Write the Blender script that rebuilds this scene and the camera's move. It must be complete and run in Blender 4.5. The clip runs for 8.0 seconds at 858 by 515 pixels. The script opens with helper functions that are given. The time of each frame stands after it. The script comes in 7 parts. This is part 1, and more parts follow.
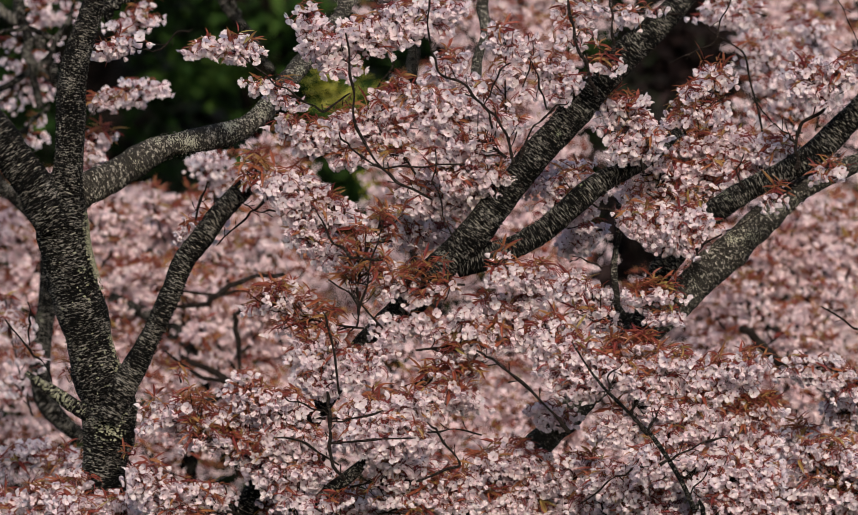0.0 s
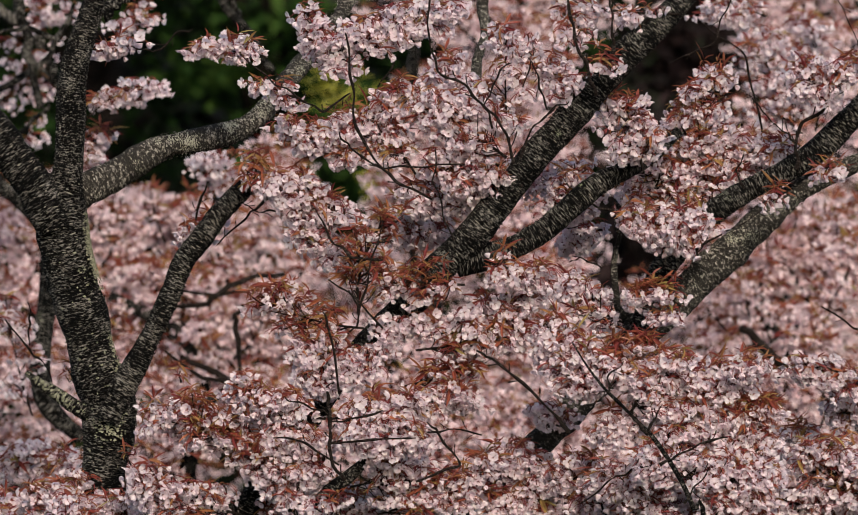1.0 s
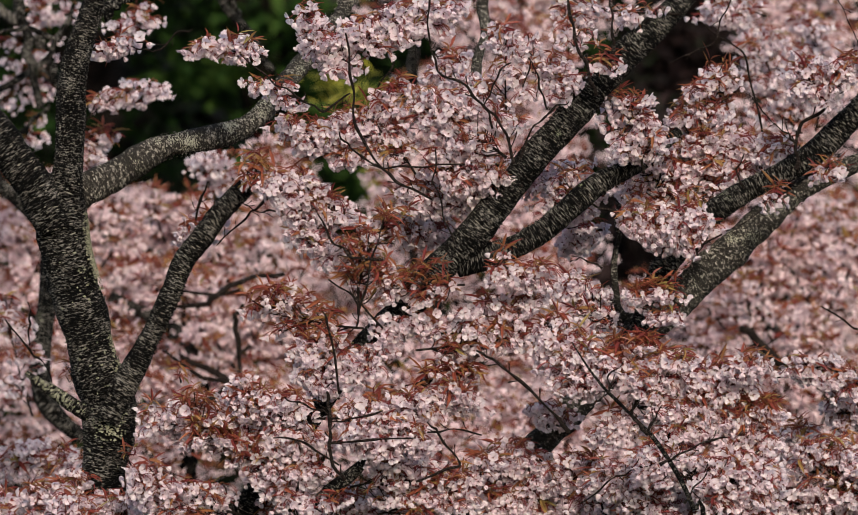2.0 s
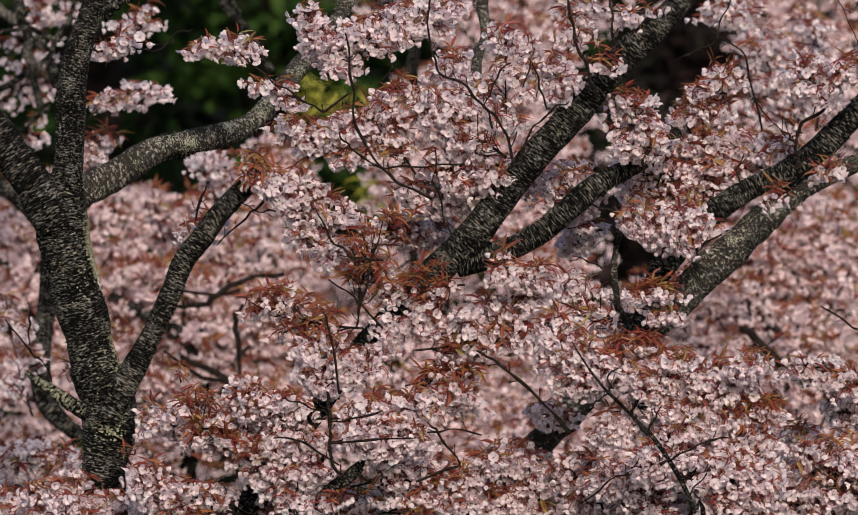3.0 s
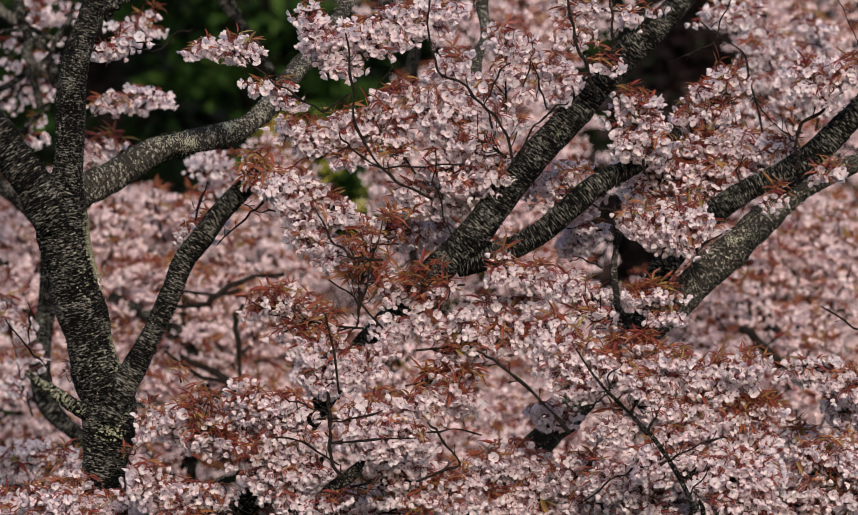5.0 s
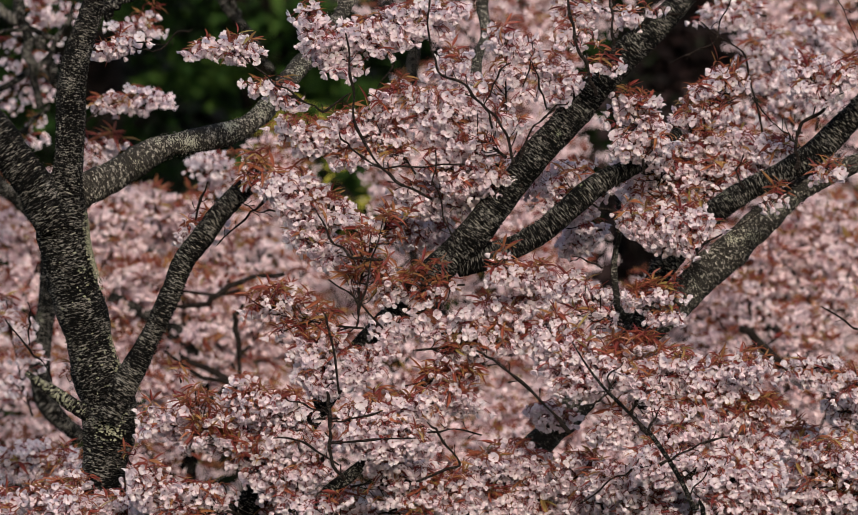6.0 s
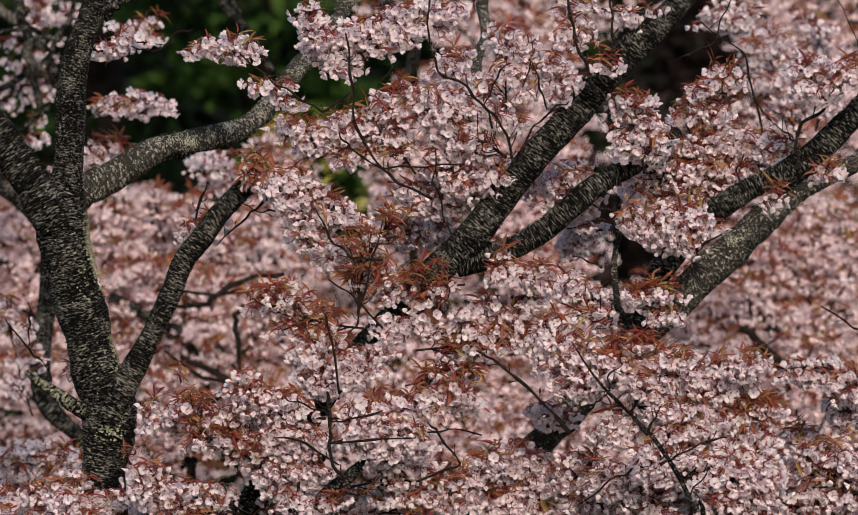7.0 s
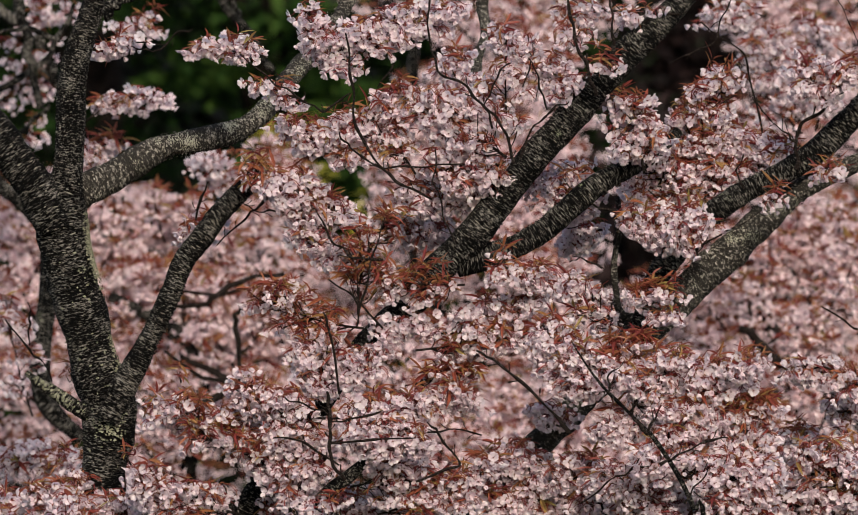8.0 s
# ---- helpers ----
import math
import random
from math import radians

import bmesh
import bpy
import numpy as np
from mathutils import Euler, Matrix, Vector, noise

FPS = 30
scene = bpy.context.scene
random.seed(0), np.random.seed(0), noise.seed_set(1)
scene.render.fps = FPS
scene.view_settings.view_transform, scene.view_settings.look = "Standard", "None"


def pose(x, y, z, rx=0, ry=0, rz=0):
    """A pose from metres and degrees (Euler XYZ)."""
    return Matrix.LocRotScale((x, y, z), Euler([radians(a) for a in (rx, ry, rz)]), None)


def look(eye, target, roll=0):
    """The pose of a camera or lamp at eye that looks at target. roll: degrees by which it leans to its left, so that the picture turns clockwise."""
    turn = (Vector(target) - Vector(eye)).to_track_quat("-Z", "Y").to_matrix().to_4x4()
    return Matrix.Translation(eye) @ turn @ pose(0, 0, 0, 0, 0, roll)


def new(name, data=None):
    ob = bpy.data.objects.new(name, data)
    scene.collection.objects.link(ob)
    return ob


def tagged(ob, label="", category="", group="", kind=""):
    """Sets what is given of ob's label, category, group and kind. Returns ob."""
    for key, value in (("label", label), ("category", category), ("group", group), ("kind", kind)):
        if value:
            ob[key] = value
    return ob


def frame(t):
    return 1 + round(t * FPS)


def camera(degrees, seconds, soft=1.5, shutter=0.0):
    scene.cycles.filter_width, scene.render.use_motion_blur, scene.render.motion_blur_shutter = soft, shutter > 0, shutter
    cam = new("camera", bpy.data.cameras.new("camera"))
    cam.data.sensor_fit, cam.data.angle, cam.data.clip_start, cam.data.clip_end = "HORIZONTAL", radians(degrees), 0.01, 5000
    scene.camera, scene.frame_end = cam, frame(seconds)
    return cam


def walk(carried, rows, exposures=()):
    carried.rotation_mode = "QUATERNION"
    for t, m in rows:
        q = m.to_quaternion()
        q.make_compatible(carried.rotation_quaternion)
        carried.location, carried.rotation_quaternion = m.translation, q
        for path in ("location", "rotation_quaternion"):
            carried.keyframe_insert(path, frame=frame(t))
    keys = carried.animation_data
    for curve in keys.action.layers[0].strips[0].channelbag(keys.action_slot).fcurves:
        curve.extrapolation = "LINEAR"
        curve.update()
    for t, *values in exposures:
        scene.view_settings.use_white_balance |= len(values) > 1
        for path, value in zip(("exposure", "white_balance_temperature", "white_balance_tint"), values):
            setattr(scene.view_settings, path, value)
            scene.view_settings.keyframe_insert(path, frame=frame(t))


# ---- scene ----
# A telephoto view, level, into the upper limbs of flowering mountain cherries below a wooded slope.
EYE = (0.0, 0.0, 5.0)
cam = camera(7.685, 8.0, soft=0.6)
cam.data.dof.use_dof = True
cam.data.dof.focus_distance = 13.9
cam.data.dof.aperture_fstop = 6.2
VIEW = look(EYE, (0, 14, 5.0))
walk(cam, [(0.0, VIEW), (8.0, VIEW)], exposures=[(0.0, 0.50, 7350, 10), (8.0, 0.50, 7350, 10)])

# ---- light: a hazy high sun from behind the right shoulder and the sky ----
SUN_ELEVATION, SUN_AZIMUTH = 31.0, 168.0      # azimuth clockwise from +y
world = bpy.data.worlds.new("sky")
scene.world = world
world.use_nodes = True
sky = world.node_tree.nodes.new("ShaderNodeTexSky")
sky.sky_type, sky.sun_disc = "NISHITA", False
sky.sun_elevation, sky.sun_rotation = radians(SUN_ELEVATION), radians(SUN_AZIMUTH)
backing = world.node_tree.nodes["Background"]
backing.inputs["Strength"].default_value = 0.15
world.node_tree.links.new(sky.outputs[0], backing.inputs["Color"])
sun = new("sun", bpy.data.lights.new("sun", "SUN"))
sun.data.energy, sun.data.angle, sun.data.color = 3.1, radians(9.0), (1.0, 0.94, 0.86)
_a, _e = radians(SUN_AZIMUTH), radians(SUN_ELEVATION)
sun.matrix_basis = look((math.sin(_a) * math.cos(_e) * 50, math.cos(_a) * math.cos(_e) * 50, math.sin(_e) * 50), (0, 0, 0))


# ---- materials ----
def material(name):
    m = bpy.data.materials.new(name)
    m.use_nodes = True
    t = m.node_tree
    return m, t, t.nodes, t.links, t.nodes["Principled BSDF"]


def ramp(nodes, links, fac, stops):
    r = nodes.new("ShaderNodeValToRGB")
    while len(r.color_ramp.elements) < len(stops):
        r.color_ramp.elements.new(0.5)
    for e, (p, c) in zip(r.color_ramp.elements, stops):
        e.position, e.color = p, (*c, 1)
    links.new(fac, r.inputs[0])
    return r.outputs[0]


def noise_node(nodes, links, vector, scale, detail=4.0, rough=0.6):
    n = nodes.new("ShaderNodeTexNoise")
    n.inputs["Scale"].default_value, n.inputs["Detail"].default_value, n.inputs["Roughness"].default_value = scale, detail, rough
    if vector:
        links.new(vector, n.inputs["Vector"])
    return n.outputs["Fac"]


def calc(nodes, links, op, a, b):
    n = nodes.new("ShaderNodeMath")
    n.operation = op
    for i, v in enumerate((a, b)):
        if isinstance(v, (int, float)):
            n.inputs[i].default_value = v
        else:
            links.new(v, n.inputs[i])
    return n.outputs[0]


def mix(nodes, links, fac, a, b, kind="MIX"):
    n = nodes.new("ShaderNodeMixRGB")
    n.blend_type = kind
    for i, v in enumerate((fac, a, b)):
        if isinstance(v, (int, float)):
            n.inputs[i].default_value = v
        elif isinstance(v, tuple):
            n.inputs[i].default_value = (*v, 1)
        else:
            links.new(v, n.inputs[i])
    return n.outputs[0]


def chance(nodes, links):
    """A number of its own for each piece: by object and by loose part."""
    a, b = nodes.new("ShaderNodeObjectInfo").outputs["Random"], nodes.new("ShaderNodeNewGeometry").outputs["Random Per Island"]
    return calc(nodes, links, "FRACT", calc(nodes, links, "ADD", a, b), 0.0)


def bark_material(name, dark, pale, lichen, amount, ringed=1.0):
    """Cherry bark: pale corky flecks in rings round a near-black limb, with crusts of lichen."""
    m, t, nodes, links, bsdf = material(name)
    uv = nodes.new("ShaderNodeTexCoord").outputs["UV"]

    def rings(around, along, detail, rough):
        n = nodes.new("ShaderNodeMapping")
        n.inputs["Scale"].default_value = (around, along, 1)
        links.new(uv, n.inputs["Vector"])
        return noise_node(nodes, links, n.outputs[0], 1.0, detail, rough)

    def part_of(value, share):
        return calc(nodes, links, "MULTIPLY", calc(nodes, links, "SUBTRACT", value, 0.5), share)

    flecks, threads, bands = rings(80 / ringed, 235 * ringed, 3, 0.6), rings(170 / ringed, 560 * ringed, 3, 0.6), rings(7, 34, 3, 0.6)
    broad = noise_node(nodes, links, uv, 16.0, 4, 0.6)
    patch = noise_node(nodes, links, uv, 13.0, 6, 0.7)
    streak = calc(nodes, links, "ADD", flecks, part_of(threads, 0.75))
    streak = calc(nodes, links, "ADD", streak, part_of(bands, 0.35))
    streak = calc(nodes, links, "ADD", streak, part_of(broad, 0.45))
    body = ramp(nodes, links, streak, [(0.525, dark), (0.58, tuple(0.75 * a + 0.25 * b for a, b in zip(dark, pale))), (0.74, pale)])
    grow = calc(nodes, links, "ADD", patch, part_of(threads, 0.6))
    spread = ramp(nodes, links, grow, [(0.66 - amount, (0, 0, 0)), (0.72 - amount, (1, 1, 1))])
    links.new(mix(nodes, links, spread, body, lichen), bsdf.inputs["Base Color"])
    bsdf.inputs["Roughness"].default_value = 0.9
    bsdf.inputs["Specular IOR Level"].default_value = 0.06
    bump = nodes.new("ShaderNodeBump")
    bump.inputs["Strength"].default_value, bump.inputs["Distance"].default_value = 1.0, 0.007
    links.new(streak, bump.inputs["Height"])
    links.new(bump.outputs[0], bsdf.inputs["Normal"])
    return m


def leafy_material(name, stops, rough, through_light, grain=60.0, shine=0.25, lit_clumps=0.0):
    m, t, nodes, links, bsdf = material(name)
    place = nodes.new("ShaderNodeTexCoord").outputs["Object"]
    which = chance(nodes, links)
    if lit_clumps:      # noise paints whole boughs as lit or shaded, not only single leaves
        lit_bough = ramp(nodes, links, noise_node(nodes, links, place, lit_clumps, 1, 0.5), [(0.42, (0, 0, 0)), (0.62, (1, 1, 1))])
        which = calc(nodes, links, "MULTIPLY", lit_bough, calc(nodes, links, "ADD", calc(nodes, links, "MULTIPLY", which, 0.4), 0.6))
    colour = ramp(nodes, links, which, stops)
    spot = noise_node(nodes, links, place, grain, 3, 0.6)
    colour = mix(nodes, links, 0.35, colour, ramp(nodes, links, spot, [(0.3, (0.55, 0.5, 0.5)), (0.7, (1, 1, 1))]), "MULTIPLY")
    links.new(colour, bsdf.inputs["Base Color"])
    bsdf.inputs["Roughness"].default_value = rough
    bsdf.inputs["Specular IOR Level"].default_value = shine
    glow = nodes.new("ShaderNodeBsdfTranslucent")
    links.new(colour, glow.inputs["Color"])
    both = nodes.new("ShaderNodeMixShader")
    both.inputs[0].default_value = through_light
    links.new(bsdf.outputs[0], both.inputs[1])
    links.new(glow.outputs[0], both.inputs[2])
    links.new(both.outputs[0], nodes["Material Output"].inputs["Surface"])
    return m


BARK = bark_material("cherry_bark", (0.0016, 0.0015, 0.0015), (0.20, 0.186, 0.17), (0.20, 0.21, 0.14), -0.02)
BARK_GREY = bark_material("lichened_bark", (0.022, 0.020, 0.018), (0.26, 0.24, 0.215), (0.30, 0.295, 0.24), 0.06, 0.62)
TWIG = bark_material("twig_bark", (0.010, 0.007, 0.006), (0.055, 0.042, 0.038), (0.13, 0.125, 0.11), -0.08)
PETAL = leafy_material("petal", [(0.0, (0.88, 0.74, 0.80)), (0.35, (0.90, 0.81, 0.857)), (0.7, (0.91, 0.85, 0.887)), (1.0, (0.87, 0.705, 0.767))], 0.6, 0.6, 90)
PINK_PETAL = leafy_material("pink_petal", [(0.0, (0.84, 0.65, 0.69)), (0.5, (0.87, 0.76, 0.79)), (1.0, (0.82, 0.58, 0.62))], 0.6, 0.45, 90)
CALYX = leafy_material("calyx", [(0.0, (0.13, 0.018, 0.028)), (0.6, (0.20, 0.035, 0.035)), (1.0, (0.22, 0.10, 0.04))], 0.6, 0.15)
YOUNG_LEAF = leafy_material("young_leaf", [(0.0, (0.17, 0.028, 0.032)), (0.3, (0.29, 0.07, 0.05)), (0.65, (0.34, 0.12, 0.062)), (0.9, (0.35, 0.19, 0.075)), (1.0, (0.32, 0.26, 0.09))], 0.42, 0.5, 70)
YELLOW_LEAF = leafy_material("yellow_green_leaf", [(0.0, (0.36, 0.34, 0.04)), (1.0, (0.45, 0.42, 0.08))], 0.45, 0.4, 50)
# Runs from black to green: sunlit and shaded boughs put into the leaf colour.
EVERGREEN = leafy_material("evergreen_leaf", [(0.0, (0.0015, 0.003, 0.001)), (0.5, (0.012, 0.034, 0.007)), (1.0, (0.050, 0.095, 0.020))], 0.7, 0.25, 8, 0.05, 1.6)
# Near-black brown for the stand-in trees; holds the gap's darkness as colour.
GAP_DARK = leafy_material("gap_dark_leaf", [(0.0, (0.004, 0.0028, 0.0028)), (0.6, (0.012, 0.0075, 0.008)), (1.0, (0.035, 0.02, 0.02))], 0.7, 0.2, 8, 0.08)


CORK = leafy_material("cork_scale", [(0.0, (0.004, 0.0035, 0.0035)), (0.55, (0.016, 0.0145, 0.0135)), (0.85, (0.085, 0.078, 0.07)), (1.0, (0.17, 0.16, 0.135))], 0.9, 0.0, 220, 0.06)
CORK_GREY = leafy_material("grey_cork_scale", [(0.0, (0.035, 0.031, 0.028)), (0.5, (0.12, 0.11, 0.10)), (1.0, (0.29, 0.275, 0.24))], 0.9, 0.0, 220, 0.06)
LICHEN = leafy_material("lichen_crust", [(0.0, (0.065, 0.067, 0.048)), (0.5, (0.14, 0.142, 0.10)), (1.0, (0.25, 0.248, 0.185))], 0.95, 0.0, 260, 0.03)


def soil_material():
    m, t, nodes, links, bsdf = material("leaf_litter")
    at = nodes.new("ShaderNodeTexCoord").outputs["Object"]
    fine, broad = noise_node(nodes, links, at, 14, 6, 0.7), noise_node(nodes, links, at, 0.6, 4, 0.6)
    base = ramp(nodes, links, fine, [(0.3, (0.006, 0.0045, 0.0045)), (0.55, (0.019, 0.014, 0.014)), (0.75, (0.045, 0.033, 0.033))])
    links.new(mix(nodes, links, ramp(nodes, links, broad, [(0.45, (0, 0, 0)), (0.6, (1, 1, 1))]), base, (0.010, 0.013, 0.006)), bsdf.inputs["Base Color"])
    bsdf.inputs["Roughness"].default_value = 0.95
    bsdf.inputs["Specular IOR Level"].default_value = 0.05
    return m


SOIL = soil_material()


# ---- shapes ----
class Shape:
    """Gathers vertices, faces, material slots and uv, and becomes one mesh."""

    def __init__(self):
        self.v, self.f, self.m, self.uv, self.n = [], [], [], {}, 0

    def add(self, verts, faces, slot=0, uv=None):
        verts = np.asarray(verts, float).reshape(-1, 3)
        if uv is not None:
            for i, c in enumerate(uv):
                self.uv[self.n + i] = c
        self.v.append(verts)
        self.f += [tuple(i + self.n for i in f) for f in faces]
        self.m += [slot] * len(faces)
        self.n += len(verts)

    def add_shape(self, other, matrix):
        r, o = np.array(matrix.to_3x3()), np.array(matrix.translation)
        v = np.concatenate(other.v) @ r.T + o
        self.v.append(v)
        n = self.n
        self.f += [tuple(i + n for i in f) for f in other.f]
        self.m += other.m
        self.n += len(v)

    def mesh(self, name, materials, smooth=True):
        me = bpy.data.meshes.new(name)
        me.from_pydata(np.concatenate(self.v).tolist(), [], self.f)
        for mat in materials:
            me.materials.append(mat)
        me.polygons.foreach_set("material_index", self.m)
        me.polygons.foreach_set("use_smooth", [smooth] * len(self.f))
        if self.uv:
            layer = me.uv_layers.new(name="UVMap")
            idx = np.zeros(len(me.loops), int)
            me.loops.foreach_get("vertex_index", idx)
            table = np.zeros((self.n, 2))
            for k, c in self.uv.items():
                table[k] = c
            layer.data.foreach_set("uv", table[idx].ravel())
        me.update()
        return me


def part(name, shape, materials, parent, label="", at=None, smooth=True):
    ob = new(name, shape.mesh(name, materials, smooth))
    ob.parent = parent
    if at is not None:
        ob.matrix_basis = at
    return tagged(ob, label) if label else ob


def thing(name, x, y, z, label, category, group=""):
    ob = new(name)
    ob.location = (x, y, z)
    ob.empty_display_size = 0.3
    return tagged(ob, label, category, group)


def spline(points, step):
    """Points and radii at even steps along a smooth line through (x, y, z, r)."""
    p = np.array(points, float)
    p = np.vstack([2 * p[0] - p[1], p, 2 * p[-1] - p[-2]])
    out = []
    for i in range(1, len(p) - 2):
        a, b, c, d = p[i - 1:i + 3]
        k = max(2, int(np.linalg.norm(c[:3] - b[:3]) / step))
        for t in np.arange(k) / k:
            out.append(0.5 * (2 * b + (c - a) * t + (2 * a - 5 * b + 4 * c - d) * t ** 2 + (3 * b - a - 3 * c + d) * t ** 3))
    out.append(p[-2])
    return np.array(out)


def tube(shape, points, step=0.02, sides=8, rough=0.0, lumps=0.0, slot=0, seed=0.0, uv=True):
    """A round limb through (x, y, z, r), with ring-like bark ridges (rough, metres) and lumps (share of r)."""
    c = spline(points, step)
    tang = np.gradient(c[:, :3], axis=0)
    tang /= np.linalg.norm(tang, axis=1)[:, None] + 1e-9
    back = np.array([0.0, 1.0, 0.0])
    if abs(tang[0] @ back) > 0.9:
        back = np.array([1.0, 0.0, 0.0])
    verts, uvs, run = [], [], 0.0
    girth = 2 * math.pi * float(np.median(c[-max(2, len(c) // 4):, 3]))
    for i, (x, y, z, r) in enumerate(c):
        if i:
            run += float(np.linalg.norm(c[i, :3] - c[i - 1, :3]))
        n = back - tang[i] * (back @ tang[i])
        n /= np.linalg.norm(n)
        b = np.cross(tang[i], n)
        for k in range(sides + 1):
            a = 2 * math.pi * (k % sides) / sides
            d = 0.0
            if rough or lumps:
                ca, sa = math.cos(a) * r, math.sin(a) * r
                if rough:
                    d += rough * noise.noise((ca * 30 + seed, sa * 30, run * 125))
                    d += 0.8 * rough * noise.noise((ca * 60 + seed, sa * 60 + 7, run * 190))
                if lumps:
                    d += lumps * r * noise.noise((ca * 9 + seed, sa * 9, run * 11)) + 0.4 * lumps * r * noise.noise((ca * 30, sa * 30 + seed, run * 30))
            q = (x, y, z) + (n * math.cos(a) + b * math.sin(a)) * (r + d)
            verts.append(q)
            uvs.append((girth * k / sides, run + seed))
    w, m = sides + 1, len(c)
    faces = [(i * w + k, i * w + k + 1, (i + 1) * w + k + 1, (i + 1) * w + k) for i in range(m - 1) for k in range(sides)]
    faces += [tuple(range(sides - 1, -1, -1)), tuple((m - 1) * w + k for k in range(sides))]
    shape.add(verts, faces, slot, uvs if uv else None)


# ---- blossoms and leaves ----
def petal(shape, m, size, rng, slot=0):
    """One broad, notched, ruffled petal that lies along +x of m."""
    w, cup = size * rng.uniform(0.36, 0.46), size * rng.uniform(0.05, 0.34)

    def z(share):
        return cup * share + size * rng.uniform(-0.06, 0.06)

    v = [(0.04 * size, 0, 0), (0.40 * size, w * 0.80, z(0.5)), (0.40 * size, -w * 0.80, z(0.5)), (0.45 * size, 0, z(0.2)),
         (0.80 * size, w * 0.98, z(1.0)), (0.80 * size, -w * 0.98, z(1.0)), (0.90 * size, 0, z(0.8)),
         (1.02 * size, w * 0.42, z(1.0)), (1.02 * size, -w * 0.42, z(1.0))]
    f = [(0, 3, 1), (0, 2, 3), (1, 3, 6, 4), (3, 2, 5, 6), (4, 6, 7), (6, 5, 8)]
    shape.add([m @ Vector(q) for q in v], f, slot)


def plain_petal(shape, m, size, rng):
    w, cup = size * rng.uniform(0.34, 0.43), size * rng.uniform(0.1, 0.3)
    shape.add([m @ Vector(q) for q in ((0.05 * size, 0, 0), (0.7 * size, w, cup), (size, 0, cup * 1.1), (0.7 * size, -w, cup))], [(0, 1, 2), (0, 2, 3)])


def flower(shape, at, facing, rng, size=0.0165, plain=False):
    """Five petals round a red calyx with a tuft of stamens; facing: where it opens to."""
    q = Vector(facing).to_track_quat("Z", "Y").to_matrix().to_4x4()
    base = Matrix.Translation(at) @ q @ pose(0, 0, 0, 0, 0, rng.uniform(0, 72))
    lift = rng.choice((-8, -22, -36, -50, -64))
    for k in range(5):
        (plain_petal if plain else petal)(shape, base @ pose(0, 0, 0, 0, 0, 72 * k + rng.uniform(-7, 7)) @ pose(0, 0, 0, 0, lift + rng.uniform(-9, 9), 0), size * rng.uniform(0.9, 1.08), rng)
    if not plain:
        c = size * 0.13
        ring = [base @ Vector((c * math.cos(a), c * math.sin(a), 0.001)) for a in (0, 2.1, 4.2)]
        shape.add(ring + [base @ Vector((0, 0, -0.006)), base @ Vector((0, 0, 0.005))], [(0, 1, 3), (1, 2, 3), (2, 0, 3), (0, 1, 4), (1, 2, 4), (2, 0, 4)], 1)
        for k in range(4):
            a = rng.uniform(0, 6.283)
            x, y = math.cos(a), math.sin(a)
            shape.add([base @ Vector(q) for q in ((-y * 0.0006, x * 0.0006, 0.001), (y * 0.0006, -x * 0.0006, 0.001), (x * size * 0.5, y * size * 0.5, size * 0.6))], [(0, 1, 2)], 1)


def cluster_shapes(seed, plain=False):
    """The flowers of a drooping umbel, each on its red stalk; the umbel's root is the origin."""
    rng, flowers = random.Random(seed), []
    for i in range(rng.choice((7, 7, 8, 9)) if not plain else rng.choice((6, 7))):
        s = Shape()
        flowers.append(s)
        a = rng.uniform(0, 2 * math.pi)
        out = Vector((math.cos(a), math.sin(a), rng.uniform(-0.45, 0.1))).normalized()
        tip = out * rng.uniform(0.008, 0.037)
        tip.z -= rng.uniform(0.0, 0.007)
        face = (out + Vector((rng.uniform(-0.6, 0.6), rng.uniform(-0.5, 0.5), rng.uniform(-1.3, 0.1)))).normalized()
        flower(s, tip, face, rng, rng.uniform(0.0112, 0.0148), plain)
        if not plain:
            mid = tip * 0.5 + Vector((0, 0, 0.007))
            tube(s, [(0, 0, 0, 0.0010), (*mid, 0.0008), (*(tip - face * 0.005), 0.0012)], 0.02, 3, slot=1, uv=False)
    return flowers


def plain_leaf(shape, m, length, rng):
    w, bend = length * rng.uniform(0.09, 0.13), length * rng.uniform(-0.05, 0.2)
    shape.add([m @ Vector(q) for q in ((0, 0, 0), (length * 0.45, w, w * 0.5), (length, 0, -bend), (length * 0.45, -w, w * 0.5))], [(0, 1, 2), (0, 2, 3)])


def leaf(shape, m, length, rng, slot=0):
    """A young, folded, pointed leaf along +x of m, that bends down to its tip."""
    w, fold, bend = length * rng.uniform(0.06, 0.105), rng.uniform(0.4, 1.1), length * rng.uniform(0.0, 0.5)
    v = []
    for t, s in ((0.0, 0.06), (0.28, 0.85), (0.58, 0.95), (0.82, 0.5), (1.0, 0.03)):
        z = -bend * t * t
        v += [(length * t, w * s, z + fold * w * s), (length * t, 0, z), (length * t, -w * s, z + fold * w * s)]
    f = [(3 * i + j, 3 * i + j + 1, 3 * i + j + 4, 3 * i + j + 3) for i in range(4) for j in (0, 1)]
    shape.add([m @ Vector(q) for q in v], f, slot)


